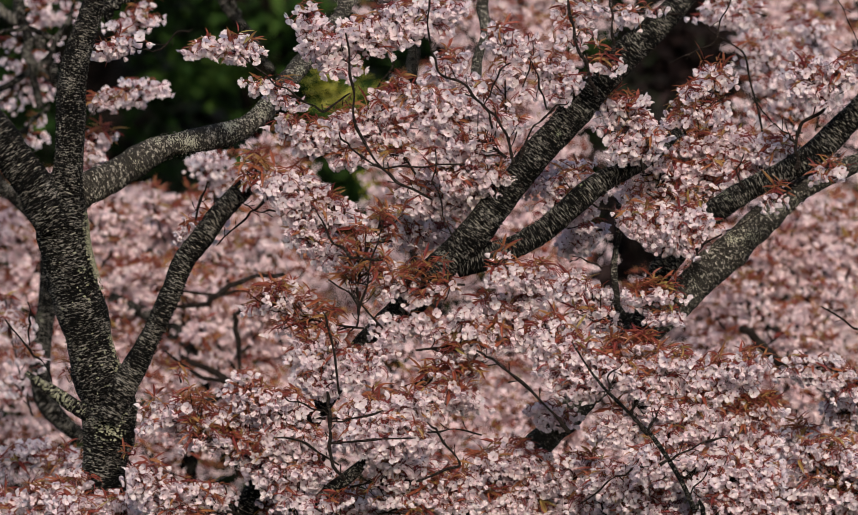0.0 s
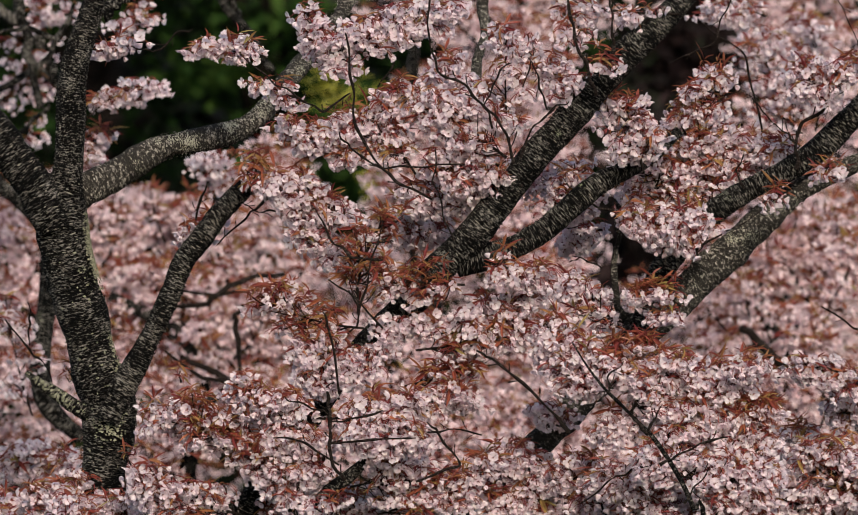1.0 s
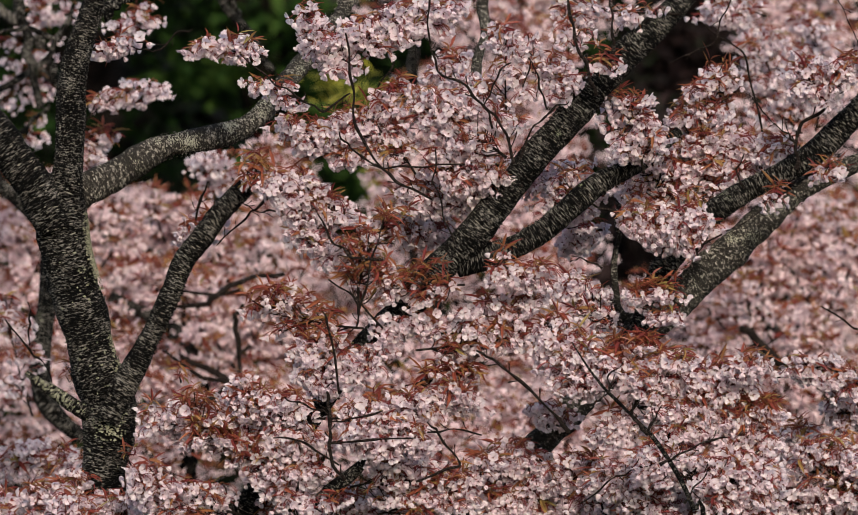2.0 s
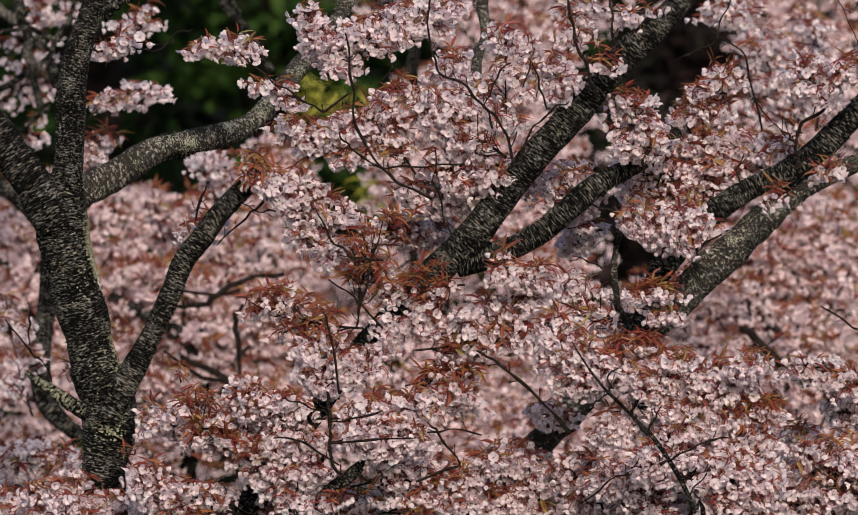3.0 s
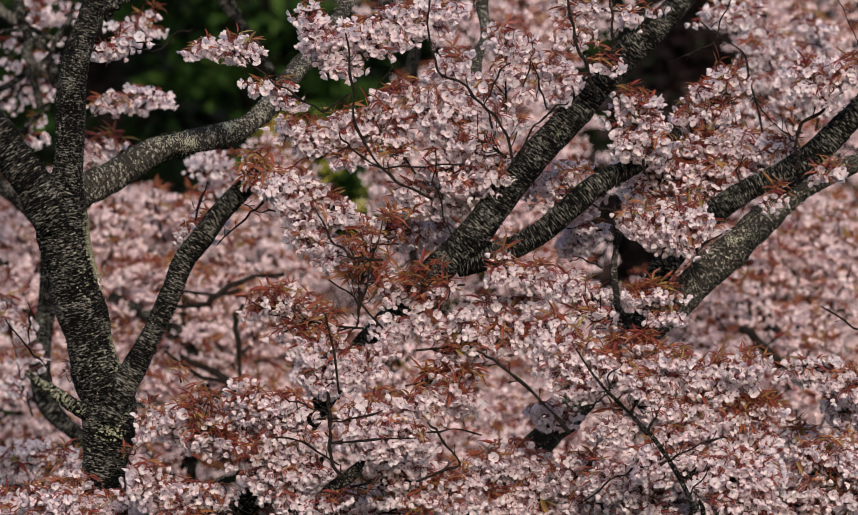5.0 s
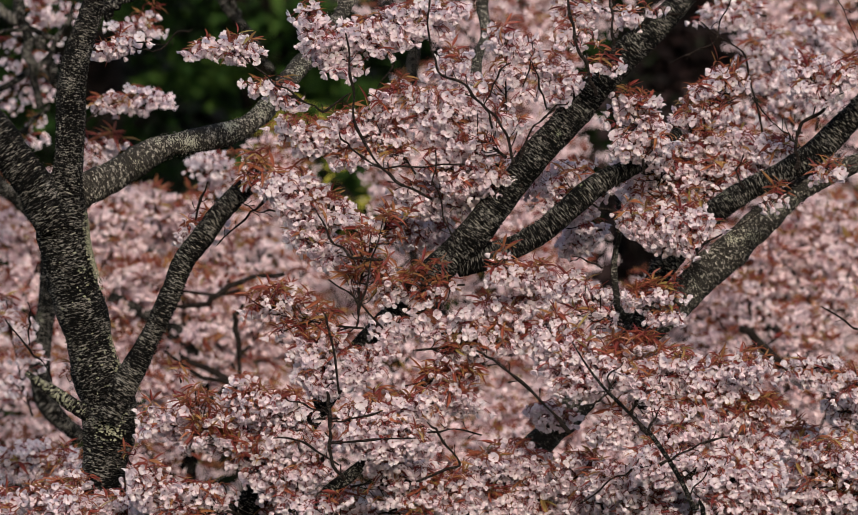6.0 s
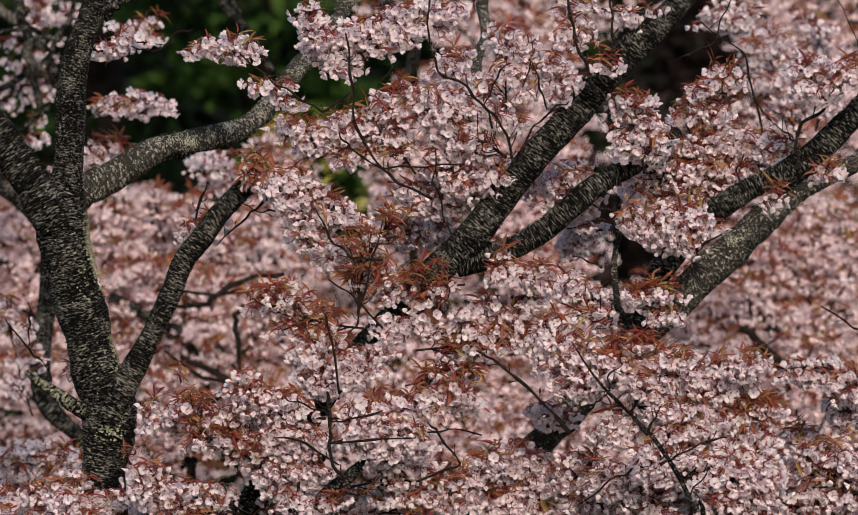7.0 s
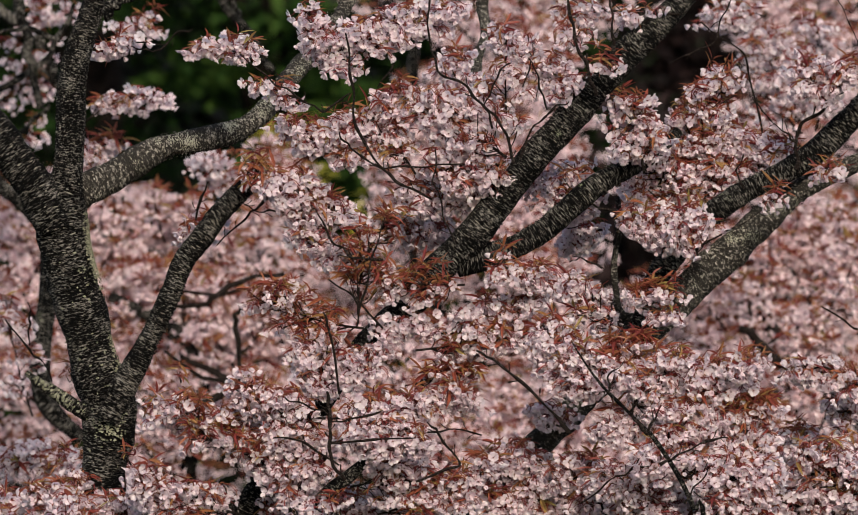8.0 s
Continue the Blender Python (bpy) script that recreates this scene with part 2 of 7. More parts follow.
def tuft_shapes(seed, plain=False):
    """Four to eight young leaves that spread upward and outward from a shoot."""
    rng, leaves = random.Random(seed), []
    turn = rng.uniform(0, 360)
    for i in range(rng.choice((6, 7, 8, 9, 10))):
        m = pose(0, 0, 0, 0, 0, turn + i * 137) @ pose(0, 0, 0.002 * i, 0, -rng.uniform(-22, 44), 0) @ pose(0, 0, 0, rng.uniform(-50, 50))
        leaves.append(Shape())
        (plain_leaf if plain else leaf)(leaves[-1], m, rng.uniform(0.022, 0.056), rng)
    return leaves


CLUSTERS = [cluster_shapes(100 + i) for i in range(14)]
FAR_CLUSTERS = [cluster_shapes(300 + i, True) for i in range(8)]
TUFTS = [tuft_shapes(500 + i) for i in range(12)]
FAR_TUFTS = [tuft_shapes(700 + i, True) for i in range(8)]
FLOWER_MESHES = [[s.mesh("flower", [PETAL, CALYX], False) for s in c] for c in CLUSTERS]
LEAF_MESHES = [[s.mesh("leaf", [YOUNG_LEAF], False) for s in c] for c in TUFTS]
SINGLE = {}          # picked-apart flowers and leaves of each tree
SPRAYS = []          # (twig, rest pose, centre seen from its root, sway, lag)
MOST = 300
seeds = random.Random(11)


def bunch(twig, name, single, made, which, pick, m, shapes, far_shapes, meshes, rest):
    """One umbel or shoot at m: each flower or leaf a part of its own while the tree has few, else joined to the rest."""
    if single and made[which] < MOST:
        pick = (pick + made[which]) % len(meshes)
        for me in meshes[pick]:
            o = new(name, me)
            o.parent, o.matrix_basis = twig, m
            made[which] += 1
    else:
        for s in (shapes if single else far_shapes)[pick]:
            rest.add_shape(s, m)


def spray(tree, root, tip, half, count, leafy, sway="still", thick=0.004, single=True):
    """A flowering branchlet: a twig from root to tip, side shoots to both sides, blossom clusters and leaf tufts at their ends."""
    rng = random.Random(seeds.random())
    root, tip = Vector(root), Vector(tip)
    axis = tip - root
    across = axis.cross(Vector((0, 1, 0))).normalized()
    sag = across * rng.uniform(-0.12, 0.12) * axis.length

    def along(t):
        return axis * t + sag * 4 * t * (1 - t)

    twig, blooms, leaves = Shape(), Shape(), Shape()
    tube(twig, [(*along(t), thick * (1 - 0.62 * t)) for t in (0, 0.25, 0.5, 0.75, 1.0)], 0.025, 6, 0.0004, 0.25, seed=rng.uniform(0, 9))
    ob = part("flowering_branch", twig, [TWIG], tree, at=Matrix.Translation(root - tree.location))
    made = SINGLE.setdefault(tree.name, [0, 0])
    for i in range(count):
        t = 0.22 + 0.82 * ((i + rng.random()) / count)
        side = rng.uniform(-1, 1)
        wide = half * (0.55 + 0.45 * math.sin(math.pi * min(1, max(0.1, t))))
        at = along(min(t, 1.03)) + across * side * wide + Vector((rng.uniform(-0.012, 0.012), rng.uniform(-0.9, 0.9) * min(half, 0.06), rng.uniform(-0.008, 0.012)))
        start = along(max(0.05, min(t, 1) - rng.uniform(0.05, 0.22)))
        bend = start.lerp(at, 0.5) + Vector((0, 0, rng.uniform(-0.012, 0.004)))
        if single or i % 3 == 0:
            tube(twig, [(*start, thick * 0.36), (*bend, 0.0012), (*at, 0.0010)], 0.035 if single else 0.2, 4 if single else 3, uv=True, seed=rng.uniform(0, 9))
        spin = rng.uniform(0, 360)
        if rng.random() < (0.09 + leafy * 1.0 if single else leafy * 0.8):
            m = Matrix.Translation(at + Vector((0, 0, 0.006))) @ pose(0, 0, 0, rng.uniform(-30, 30), rng.uniform(-30, 30), spin) @ Matrix.Scale(rng.uniform(0.6, 0.98), 4)
            bunch(ob, "leaf", single, made, 1, rng.randrange(8), m, TUFTS, FAR_TUFTS, LEAF_MESHES, leaves)
        if rng.random() > leafy * (0.5 + 0.45 * leafy):
            m = Matrix.Translation(at) @ pose(0, 0, 0, rng.uniform(-16, 16), rng.uniform(-16, 16), rng.uniform(0, 360)) @ Matrix.Scale(rng.uniform(0.85, 1.12), 4)
            bunch(ob, "flower", single, made, 0, rng.randrange(8), m, CLUSTERS, FAR_CLUSTERS, FLOWER_MESHES, blooms)
    ob.data = twig.mesh("flowering_branch", [TWIG])
    if blooms.n:
        tagged(part("blossoms", blooms, [PETAL if single else PINK_PETAL, CALYX], ob, smooth=False), kind="stuff")
    if leaves.n:
        tagged(part("leaves", leaves, [YOUNG_LEAF], ob, smooth=False), kind="stuff")
    SPRAYS.append((ob, root - tree.location, axis, sway, rng.uniform(-0.12, 0.12)))
    return ob


def crust(shape, points, spots, size, lift, rng):
    """Thin ragged scales that lie round a limb through (x, y, z, r); spots: pairs of (share of its length, angle); size: round it, along it."""
    c = spline(points, 0.01)
    tang = np.gradient(c[:, :3], axis=0)
    tang /= np.linalg.norm(tang, axis=1)[:, None] + 1e-9
    back = np.array([0.0, 1.0, 0.0])
    for share, angle in spots:
        at = share * (len(c) - 1.001)
        i, rest = int(at), at % 1.0
        spot = c[i] * (1 - rest) + c[i + 1] * rest
        r, t = spot[3], tang[i]
        n = back - t * (back @ t)
        n /= np.linalg.norm(n)
        b = np.cross(t, n)
        wide, tall = size[0] * rng.uniform(0.4, 1.5), size[1] * rng.uniform(0.5, 1.6)
        slant = rng.uniform(-0.25, 0.25)
        v = []
        for k in range(5):
            u = (k - 2) / 2
            a = angle + u * wide / (2 * r)
            out = n * math.cos(a) + b * math.sin(a)
            h = tall * (1 - abs(u) ** 2) * rng.uniform(0.6, 1.1) + 0.0006
            mid = spot[:3] + t * (slant * u * wide * 0.5)
            for edge, proud in ((-0.5, lift * rng.uniform(0.5, 1.4)), (0.5, lift * rng.uniform(-0.2, 0.7))):
                v.append(mid + t * (h * edge) + out * (r * 1.015 + proud))
        shape.add(v, [(2 * k, 2 * k + 2, 2 * k + 3, 2 * k + 1) for k in range(4)])


def lichen(tree, wood, points, patches, seed):
    """Pale crusts on the limb wood: patches of (share from, share to, angle, spread, how many)."""
    rng, s, o = random.Random(seed), Shape(), tree.location
    local = [(x - o.x, y - o.y, z - o.z, r) for x, y, z, r in points]
    for low, high, angle, spread, count in patches:
        crust(s, local, [(low + (high - low) * min(1, max(0, rng.gauss(0.5, 0.24))), angle + rng.gauss(0, spread)) for i in range(count)], (0.0055, 0.0040), 0.0014, rng)
    tagged(part("lichen", s, [LICHEN], wood, "pale grey-green crusty lichen", smooth=False), kind="stuff")


def limb(tree, name, points, bark, fine=True, label="", seed=0.0):
    """A thick limb or trunk of a tree through (x, y, z, radius)."""
    s = Shape()
    o = tree.location
    local = [(x - o.x, y - o.y, z - o.z, r) for x, y, z, r in points]
    if not fine and max(p[3] for p in points) < 0.02:      # thin wood grows crooked
        rng, bent = random.Random(seed), [local[0]]
        for a, c in zip(local, local[1:]):
            k = 0.9 * a[3]
            bent += [tuple(u + (v - u) * t + (rng.uniform(-k, k) if i in (0, 2) else 0.0) for i, (u, v) in enumerate(zip(a, c))) for t in (0.35, 0.7)] + [c]
        local = bent
    tube(s, local, 0.0034 if fine else 0.02, 44 if fine else 12, 0.001, 0.27 if bark is BARK_GREY else 0.17, seed=seed)
    ob = part(name, s, [bark], tree, label)
    if fine:      # curled scales of cork in broken rings, on the stretch that shows
        rng, scales = random.Random(seed * 7 + 3), Shape()
        near = [p for p in local if p[2] + o.z > 4.25]
        run = sum(math.dist(a[:3], c[:3]) for a, c in zip(near, near[1:]))
        girth = 6.283 * sum(p[3] for p in near) / len(near)
        spots = [(rng.random(), rng.uniform(0, 6.283)) for i in range(int(run * girth / 0.00011))]
        crust(scales, near, spots, (0.006, 0.0042) if bark is BARK_GREY else (0.010, 0.0026), 0.0010, rng)
        tagged(part("cork", scales, [CORK_GREY if bark is BARK_GREY else CORK], ob, smooth=False), kind="stuff")
    return ob


def bare_twig(tree, points, name="twig"):
    s = Shape()
    o = tree.location
    rng = random.Random(points[0][0] * 31 + points[0][2])
    path = []
    for a, c in zip(points, points[1:]):      # crooked, with a knot now and then
        for t in (0.0, 0.33, 0.66):
            q = [u + (v - u) * t for u, v in zip(a, c)]
            k = 0.0 if t == 0 else 0.0055
            path.append((q[0] - o.x + rng.uniform(-k, k), q[1] - o.y, q[2] - o.z + rng.uniform(-k, k), q[3] * 0.62 * rng.choice((0.85, 0.95, 1.0, 1.3))))
    x, y, z, r = points[-1]
    tube(s, path + [(x - o.x, y - o.y, z - o.z, r * 0.5)], 0.008, 7, 0.0009, 0.3, seed=points[0][0])
    for (x, y, z, r), (x2, y2, z2, r2) in zip(path[1:], path[2:]):      # short spurs with a bud
        if rng.random() < 0.6:
            side, reach = rng.choice((-1, 1)), rng.uniform(0.008, 0.026)
            d = Vector((x2 - x - side * (z2 - z), rng.uniform(-0.01, 0.01), z2 - z + side * (x2 - x))).normalized() * reach
            w = max(0.0009, r * 0.42)
            tube(s, [(x, y, z, w), (x + d.x * 0.6, y + d.y, z + d.z * 0.5, w * 0.8), (x + d.x * 0.9, y + d.y, z + d.z, w * 1.3), (x + d.x, y + d.y, z + d.z * 1.15, w * 0.4)], 0.01, 5, seed=x)
    return part(name, s, [TWIG], tree)


# ---- ground: level under the cherries, then a slope that rises into the woods ----
def height(x, y):
    h = 3.4 * max(0.0, min(1.0, (9 - y) / 6.0)) ** 1.0
    if y > 26:
        h += min(70.0, 0.5 * (y - 26))
    return h + 0.12 * noise.noise((x * 0.3, y * 0.3, 0))


def ground():
    s = Shape()
    xs = np.concatenate([np.linspace(-600, -14, 16), np.linspace(-12, 12, 49), np.linspace(14, 600, 16)])
    ys = np.concatenate([np.linspace(-600, -6, 16), np.linspace(-4, 48, 105), np.linspace(52, 900, 20)])
    s.add([(x, y, height(x, y)) for y in ys for x in xs], [(j * len(xs) + i, j * len(xs) + i + 1, (j + 1) * len(xs) + i + 1, (j + 1) * len(xs) + i)
                                                            for j in range(len(ys) - 1) for i in range(len(xs) - 1)])
    return tagged(part("ground", s, [SOIL], None), "brown leaf-littered earth rising to a wooded slope", "ground", kind="structure")


ground()


# ---- evergreen trees on the slope, and two dark stand-ins ----
def evergreen(x, y, tall, wide, seed, foliage, label):
    rng = random.Random(seed)
    z = height(x, y) - 0.05
    tree = thing("evergreen_tree", x, y, z, label, "tree", "evergreen trees on the slope")
    s = Shape()
    tube(s, [(0, 0, 0, 0.16), (0.05, 0.03, tall * 0.4, 0.12), (-0.06, 0, tall * 0.95, 0.03)], 0.1, 10, 0.004, 0.2)
    part("trunk", s, [TWIG], tree)
    crown = Shape()
    for c in range(46):
        h = rng.uniform(0.12, 1.0)
        a, r = rng.uniform(0, 6.283), wide * (0.35 + 0.75 * math.sin(math.pi * min(0.95, h * 0.9))) * rng.uniform(0.3, 1.0)
        centre = Vector((math.cos(a) * r, math.sin(a) * r, tall * h))
        tube(crown, [(0, 0, tall * h * 0.85, 0.03), (*(centre * 0.6 + Vector((0, 0, tall * h * 0.38))), 0.018), (*centre, 0.006)], 0.3, 4, slot=1, uv=False)
        size = rng.uniform(0.16, 0.36)
        for i in range(90):
            d = Vector((rng.gauss(0, 1), rng.gauss(0, 1), rng.gauss(0, 0.7))) * size * 0.55
            m = Matrix.Translation(centre + d) @ pose(0, 0, 0, rng.uniform(-60, 60), rng.uniform(-50, 50), rng.uniform(0, 360))
            l, w = rng.uniform(0.07, 0.13), rng.uniform(0.025, 0.045)
            crown.add([m @ Vector(q) for q in ((0, 0, 0), (l * 0.5, w, 0.01), (l, 0, -0.01), (l * 0.5, -w, 0.01))], [(0, 1, 2), (0, 2, 3)])
    part("crown", crown, [foliage, TWIG], tree, smooth=False)
    return tree


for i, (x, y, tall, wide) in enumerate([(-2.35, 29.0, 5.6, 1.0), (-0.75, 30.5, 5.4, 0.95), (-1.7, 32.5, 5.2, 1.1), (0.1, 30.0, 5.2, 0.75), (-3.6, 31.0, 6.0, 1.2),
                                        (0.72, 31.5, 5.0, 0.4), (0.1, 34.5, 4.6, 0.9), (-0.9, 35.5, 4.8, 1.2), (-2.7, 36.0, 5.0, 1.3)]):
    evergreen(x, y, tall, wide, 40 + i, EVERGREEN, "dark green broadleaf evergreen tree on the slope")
# Added trees, made up to keep the gap at the right dark.
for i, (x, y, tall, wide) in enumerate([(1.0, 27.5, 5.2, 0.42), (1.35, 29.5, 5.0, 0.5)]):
    evergreen(x, y, tall, wide, 60 + i, GAP_DARK, "dark bronze-leaved evergreen tree on the slope")

# ---- the tree with the upright trunk ----

upright_tree = thing("cherry_tree", -0.672, 14.15, 0.0, "mountain cherry with dark ringed upright trunk and sawn stub limb", "tree", "flowering cherry trees")
LICHEN_PATCHES = [(0.38, 0.50, 4.45, 0.17, 620), (0.25, 0.34, 4.45, 0.14, 120), (0.16, 0.21, 3.2, 0.3, 130), (0.23, 0.27, 4.2, 0.2, 80), (0.05, 0.55, 3.7, 0.7, 90)]
TRUNK_LINE = [(-0.66, 14.15, -0.05, 0.17), (-0.68, 14.15, 0.6, 0.125), (-0.72, 14.15, 2.5, 0.095), (-0.735, 14.15, 4, 0.065), (-0.714, 14.15, 4.358, 0.0491), (-0.719, 14.15, 4.443, 0.0485), (-0.724, 14.15, 4.528, 0.0491), (-0.709, 14.15, 4.612, 0.0558), (-0.709, 14.15, 4.673, 0.0598), (-0.738, 14.15, 4.758, 0.0525), (-0.759, 14.15, 4.831, 0.0508), (-0.777, 14.15, 4.916, 0.0558), (-0.799, 14.15, 5.001, 0.0536), (-0.811, 14.15, 5.073, 0.0558), (-0.811, 14.15, 5.134, 0.0485), (-0.799, 14.15, 5.207, 0.0322), (-0.795, 14.15, 5.292, 0.0322), (-0.792, 14.15, 5.377, 0.0322), (-0.777, 14.15, 5.461, 0.0298), (-0.747, 14.15, 5.546, 0.0251), (-0.723, 14.15, 5.643, 0.0208), (-0.686, 14.15, 5.813, 0.0133)]
upright_trunk = limb(upright_tree, "trunk", TRUNK_LINE, BARK, seed=1)
lichen(upright_tree, upright_trunk, TRUNK_LINE[4:], LICHEN_PATCHES, 5)
limb(upright_tree, "limb", [(-0.822, 14.12, 5.061, 0.0399), (-0.864, 14.12, 5.146, 0.0448), (-0.913, 14.12, 5.218, 0.0411), (-0.961, 14.12, 5.285, 0.0381), (-1.021, 14.12, 5.364, 0.0315), (-1.118, 14.12, 5.497, 0.02)], BARK, seed=2)
limb(upright_tree, "limb", [(-0.82, 14.2, 5.086, 0.0231), (-0.772, 14.21, 5.144, 0.0359), (-0.694, 14.23, 5.186, 0.0335), (-0.603, 14.25, 5.242, 0.0293), (-0.519, 14.27, 5.26, 0.0269), (-0.434, 14.29, 5.282, 0.0245), (-0.373, 14.31, 5.322, 0.0233), (-0.331, 14.35, 5.382, 0.0221), (-0.276, 14.4, 5.447, 0.021), (-0.228, 14.45, 5.508, 0.0186), (-0.167, 14.55, 5.612, 0.0156)], BARK_GREY, seed=3, label="lichen-grey curved limb")
limb(upright_tree, "stub_limb", [(-0.712, 14.11, 4.638, 0.0297), (-0.68, 14.11, 4.704, 0.0307), (-0.636, 14.11, 4.783, 0.0255), (-0.597, 14.11, 4.862, 0.0234), (-0.567, 14.11, 4.928, 0.0239), (-0.543, 14.11, 4.989, 0.0239), (-0.507, 14.11, 5.037, 0.0249), (-0.464, 14.11, 5.095, 0.0229), (-0.416, 14.11, 5.146, 0.0225), (-0.404, 14.11, 5.158, 0.0215)], BARK, seed=4, label="dark stub limb sawn off at its end")
LOW_LIMB = [(-0.734, 14.13, 4.64, 0.0161), (-0.792, 14.13, 4.676, 0.0161), (-0.834, 14.13, 4.706, 0.0135), (-0.867, 14.13, 4.727, 0.0098), (-0.891, 14.13, 4.746, 0.0054)]
low_limb = limb(upright_tree, "limb", LOW_LIMB, BARK, seed=5)
lichen(upright_tree, low_limb, LOW_LIMB, [(0.1, 0.95, 3.1, 0.6, 130)], 6)
limb(upright_tree, "limb", [(-0.886, 16.3, 4.54, 0.0193), (-0.97, 16.3, 4.617, 0.0257), (-0.991, 16.3, 4.693, 0.027), (-0.989, 16.3, 4.792, 0.0257), (-0.976, 16.3, 4.875, 0.0244), (-0.97, 16.3, 4.973, 0.0231), (-0.978, 16.3, 5.071, 0.0206), (-1.033, 16.3, 5.133, 0.0193), (-1.096, 16.3, 5.189, 0.018), (-1.165, 16.3, 5.267, 0.0155)], BARK, fine=False, seed=6)
# thinner limbs high in its crown, out of reach of the sun
limb(upright_tree, "limb", [(-0.419, 17.2, 5.502, 0.0103), (-0.485, 17.2, 5.605, 0.0118), (-0.559, 17.2, 5.694, 0.0118), (-0.61, 17.2, 5.782, 0.0103)], BARK, fine=False, seed=7)
limb(upright_tree, "limb", [(-0.474, 17.6, 5.574, 0.006), (-0.519, 17.6, 5.649, 0.0075), (-0.542, 17.6, 5.71, 0.0075), (-0.564, 17.6, 5.77, 0.006)], BARK, fine=False, seed=17)
limb(upright_tree, "limb", [(-1.009, 16.6, 5.385, 0.01), (-1.027, 16.6, 5.499, 0.0128), (-1.059, 16.6, 5.613, 0.0128), (-1.073, 16.6, 5.726, 0.0114)], BARK, fine=False, seed=8)
limb(upright_tree, "limb", [(-1.075, 16, 5.563, 0.0055), (-1.007, 16, 5.577, 0.0069), (-0.924, 16, 5.542, 0.0055)], BARK, fine=False, seed=18)
limb(upright_tree, "limb", [(-0.731, 14.35, 5.542, 0.0141), (-0.7, 14.35, 5.566, 0.0117), (-0.669, 14.35, 5.603, 0.0092)], BARK, fine=False, seed=9)
limb(upright_tree, "limb", [(-1.15, 16.8, 5.67, 0.0165), (-1.056, 16.8, 5.59, 0.015), (-0.991, 16.8, 5.504, 0.012), (-0.955, 16.8, 5.43, 0.009)], BARK, fine=False, seed=71)
limb(upright_tree, "limb", [(-1.085, 16.9, 5.70, 0.013), (-1.063, 16.9, 5.561, 0.012), (-1.006, 16.9, 5.446, 0.0095)], BARK, fine=False, seed=72)
limb(upright_tree, "limb", [(-1.15, 16.7, 5.42, 0.010), (-1.07, 16.7, 5.47, 0.0095), (-0.99, 16.7, 5.53, 0.008), (-0.93, 16.7, 5.66, 0.006)], BARK, fine=False, seed=73)
limb(upright_tree, "limb", [(-1.15, 16.6, 5.30, 0.008), (-1.05, 16.6, 5.33, 0.007), (-0.985, 16.6, 5.40, 0.005)], BARK, fine=False, seed=74)
bare_twig(upright_tree, [(-0.955, 14.4, 4.86, 0.003), (-0.915, 14.4, 4.81, 0.0036), (-0.875, 14.4, 4.77, 0.0036), (-0.85, 14.4, 4.72, 0.003)])
bare_twig(upright_tree, [(-0.905, 14.4, 4.90, 0.0024), (-0.898, 14.4, 4.85, 0.003), (-0.90, 14.4, 4.80, 0.003)])
bare_twig(upright_tree, [(-0.526, 14.2, 5.509, 0.0024), (-0.565, 14.2, 5.497, 0.003), (-0.599, 14.2, 5.461, 0.003), (-0.628, 14.2, 5.463, 0.0024), (-0.662, 14.2, 5.473, 0.0024)])
spray(upright_tree, (-0.628, 14.2, 5.478), (-0.737, 14.23, 5.454), 0.010, 12, 0.39, "left_edge", 0.0018)
spray(upright_tree, (-0.853, 15.7, 5.326), (-0.658, 15.73, 5.427), 0.030, 21, 0.23, "left_high", 0.0030)
spray(upright_tree, (-0.859, 15.8, 5.19), (-0.813, 15.83, 5.306), 0.027, 26, 0.39, "left_high", 0.0030)
spray(upright_tree, (-0.45, 16.5, 5.16), (-0.60, 16.53, 5.25), 0.05, 26, 0.2, "still", 0.0030)
spray(upright_tree, (-0.791, 15.8, 5.556), (-0.691, 15.83, 5.614), 0.024, 13, 0.31, "left_high", 0.0030)
spray(upright_tree, (-1.158, 16.8, 5.519), (-0.994, 16.83, 5.592), 0.058, 15, 0.23, "still", 0.0030)
spray(upright_tree, (-1.158, 16.8, 5.404), (-1.016, 16.83, 5.462), 0.050, 13, 0.23, "still", 0.0030)
spray(upright_tree, (-1.158, 16.8, 5.318), (-1.008, 16.83, 5.369), 0.035, 10, 0.47, "still", 0.0030)
spray(upright_tree, (-1.071, 16.8, 5.706), (-0.943, 16.83, 5.65), 0.043, 12, 0.23, "still", 0.0030)
bare_twig(upright_tree, [(-0.528, 14.2, 5.061, 0.003), (-0.51, 14.2, 5.122, 0.0049), (-0.492, 14.2, 5.169, 0.003)])
bare_twig(upright_tree, [(-0.473, 14.2, 5.025, 0.0024), (-0.407, 14.2, 5.086, 0.0037), (-0.37, 14.2, 5.122, 0.0043), (-0.321, 14.2, 5.144, 0.003)])
bare_twig(upright_tree, [(-0.419, 14.2, 5.128, 0.0024), (-0.388, 14.2, 5.104, 0.0024), (-0.333, 14.2, 5.1, 0.0018)])
spray(upright_tree, (-0.398, 14, 5.145), (-0.378, 14.03, 5.205), 0.024, 16, 0.8, "still", 0.0024)
spray(upright_tree, (-0.473, 14.2, 5.086), (-0.542, 14.23, 5.055), 0.017, 12, 0.23, "still", 0.0024)
spray(upright_tree, (-0.981, 15.8, 4.608), (-1.05, 15.83, 4.906), 0.047, 23, 0.47, "still", 0.0030)
# ---- the leaning tree in the middle ----

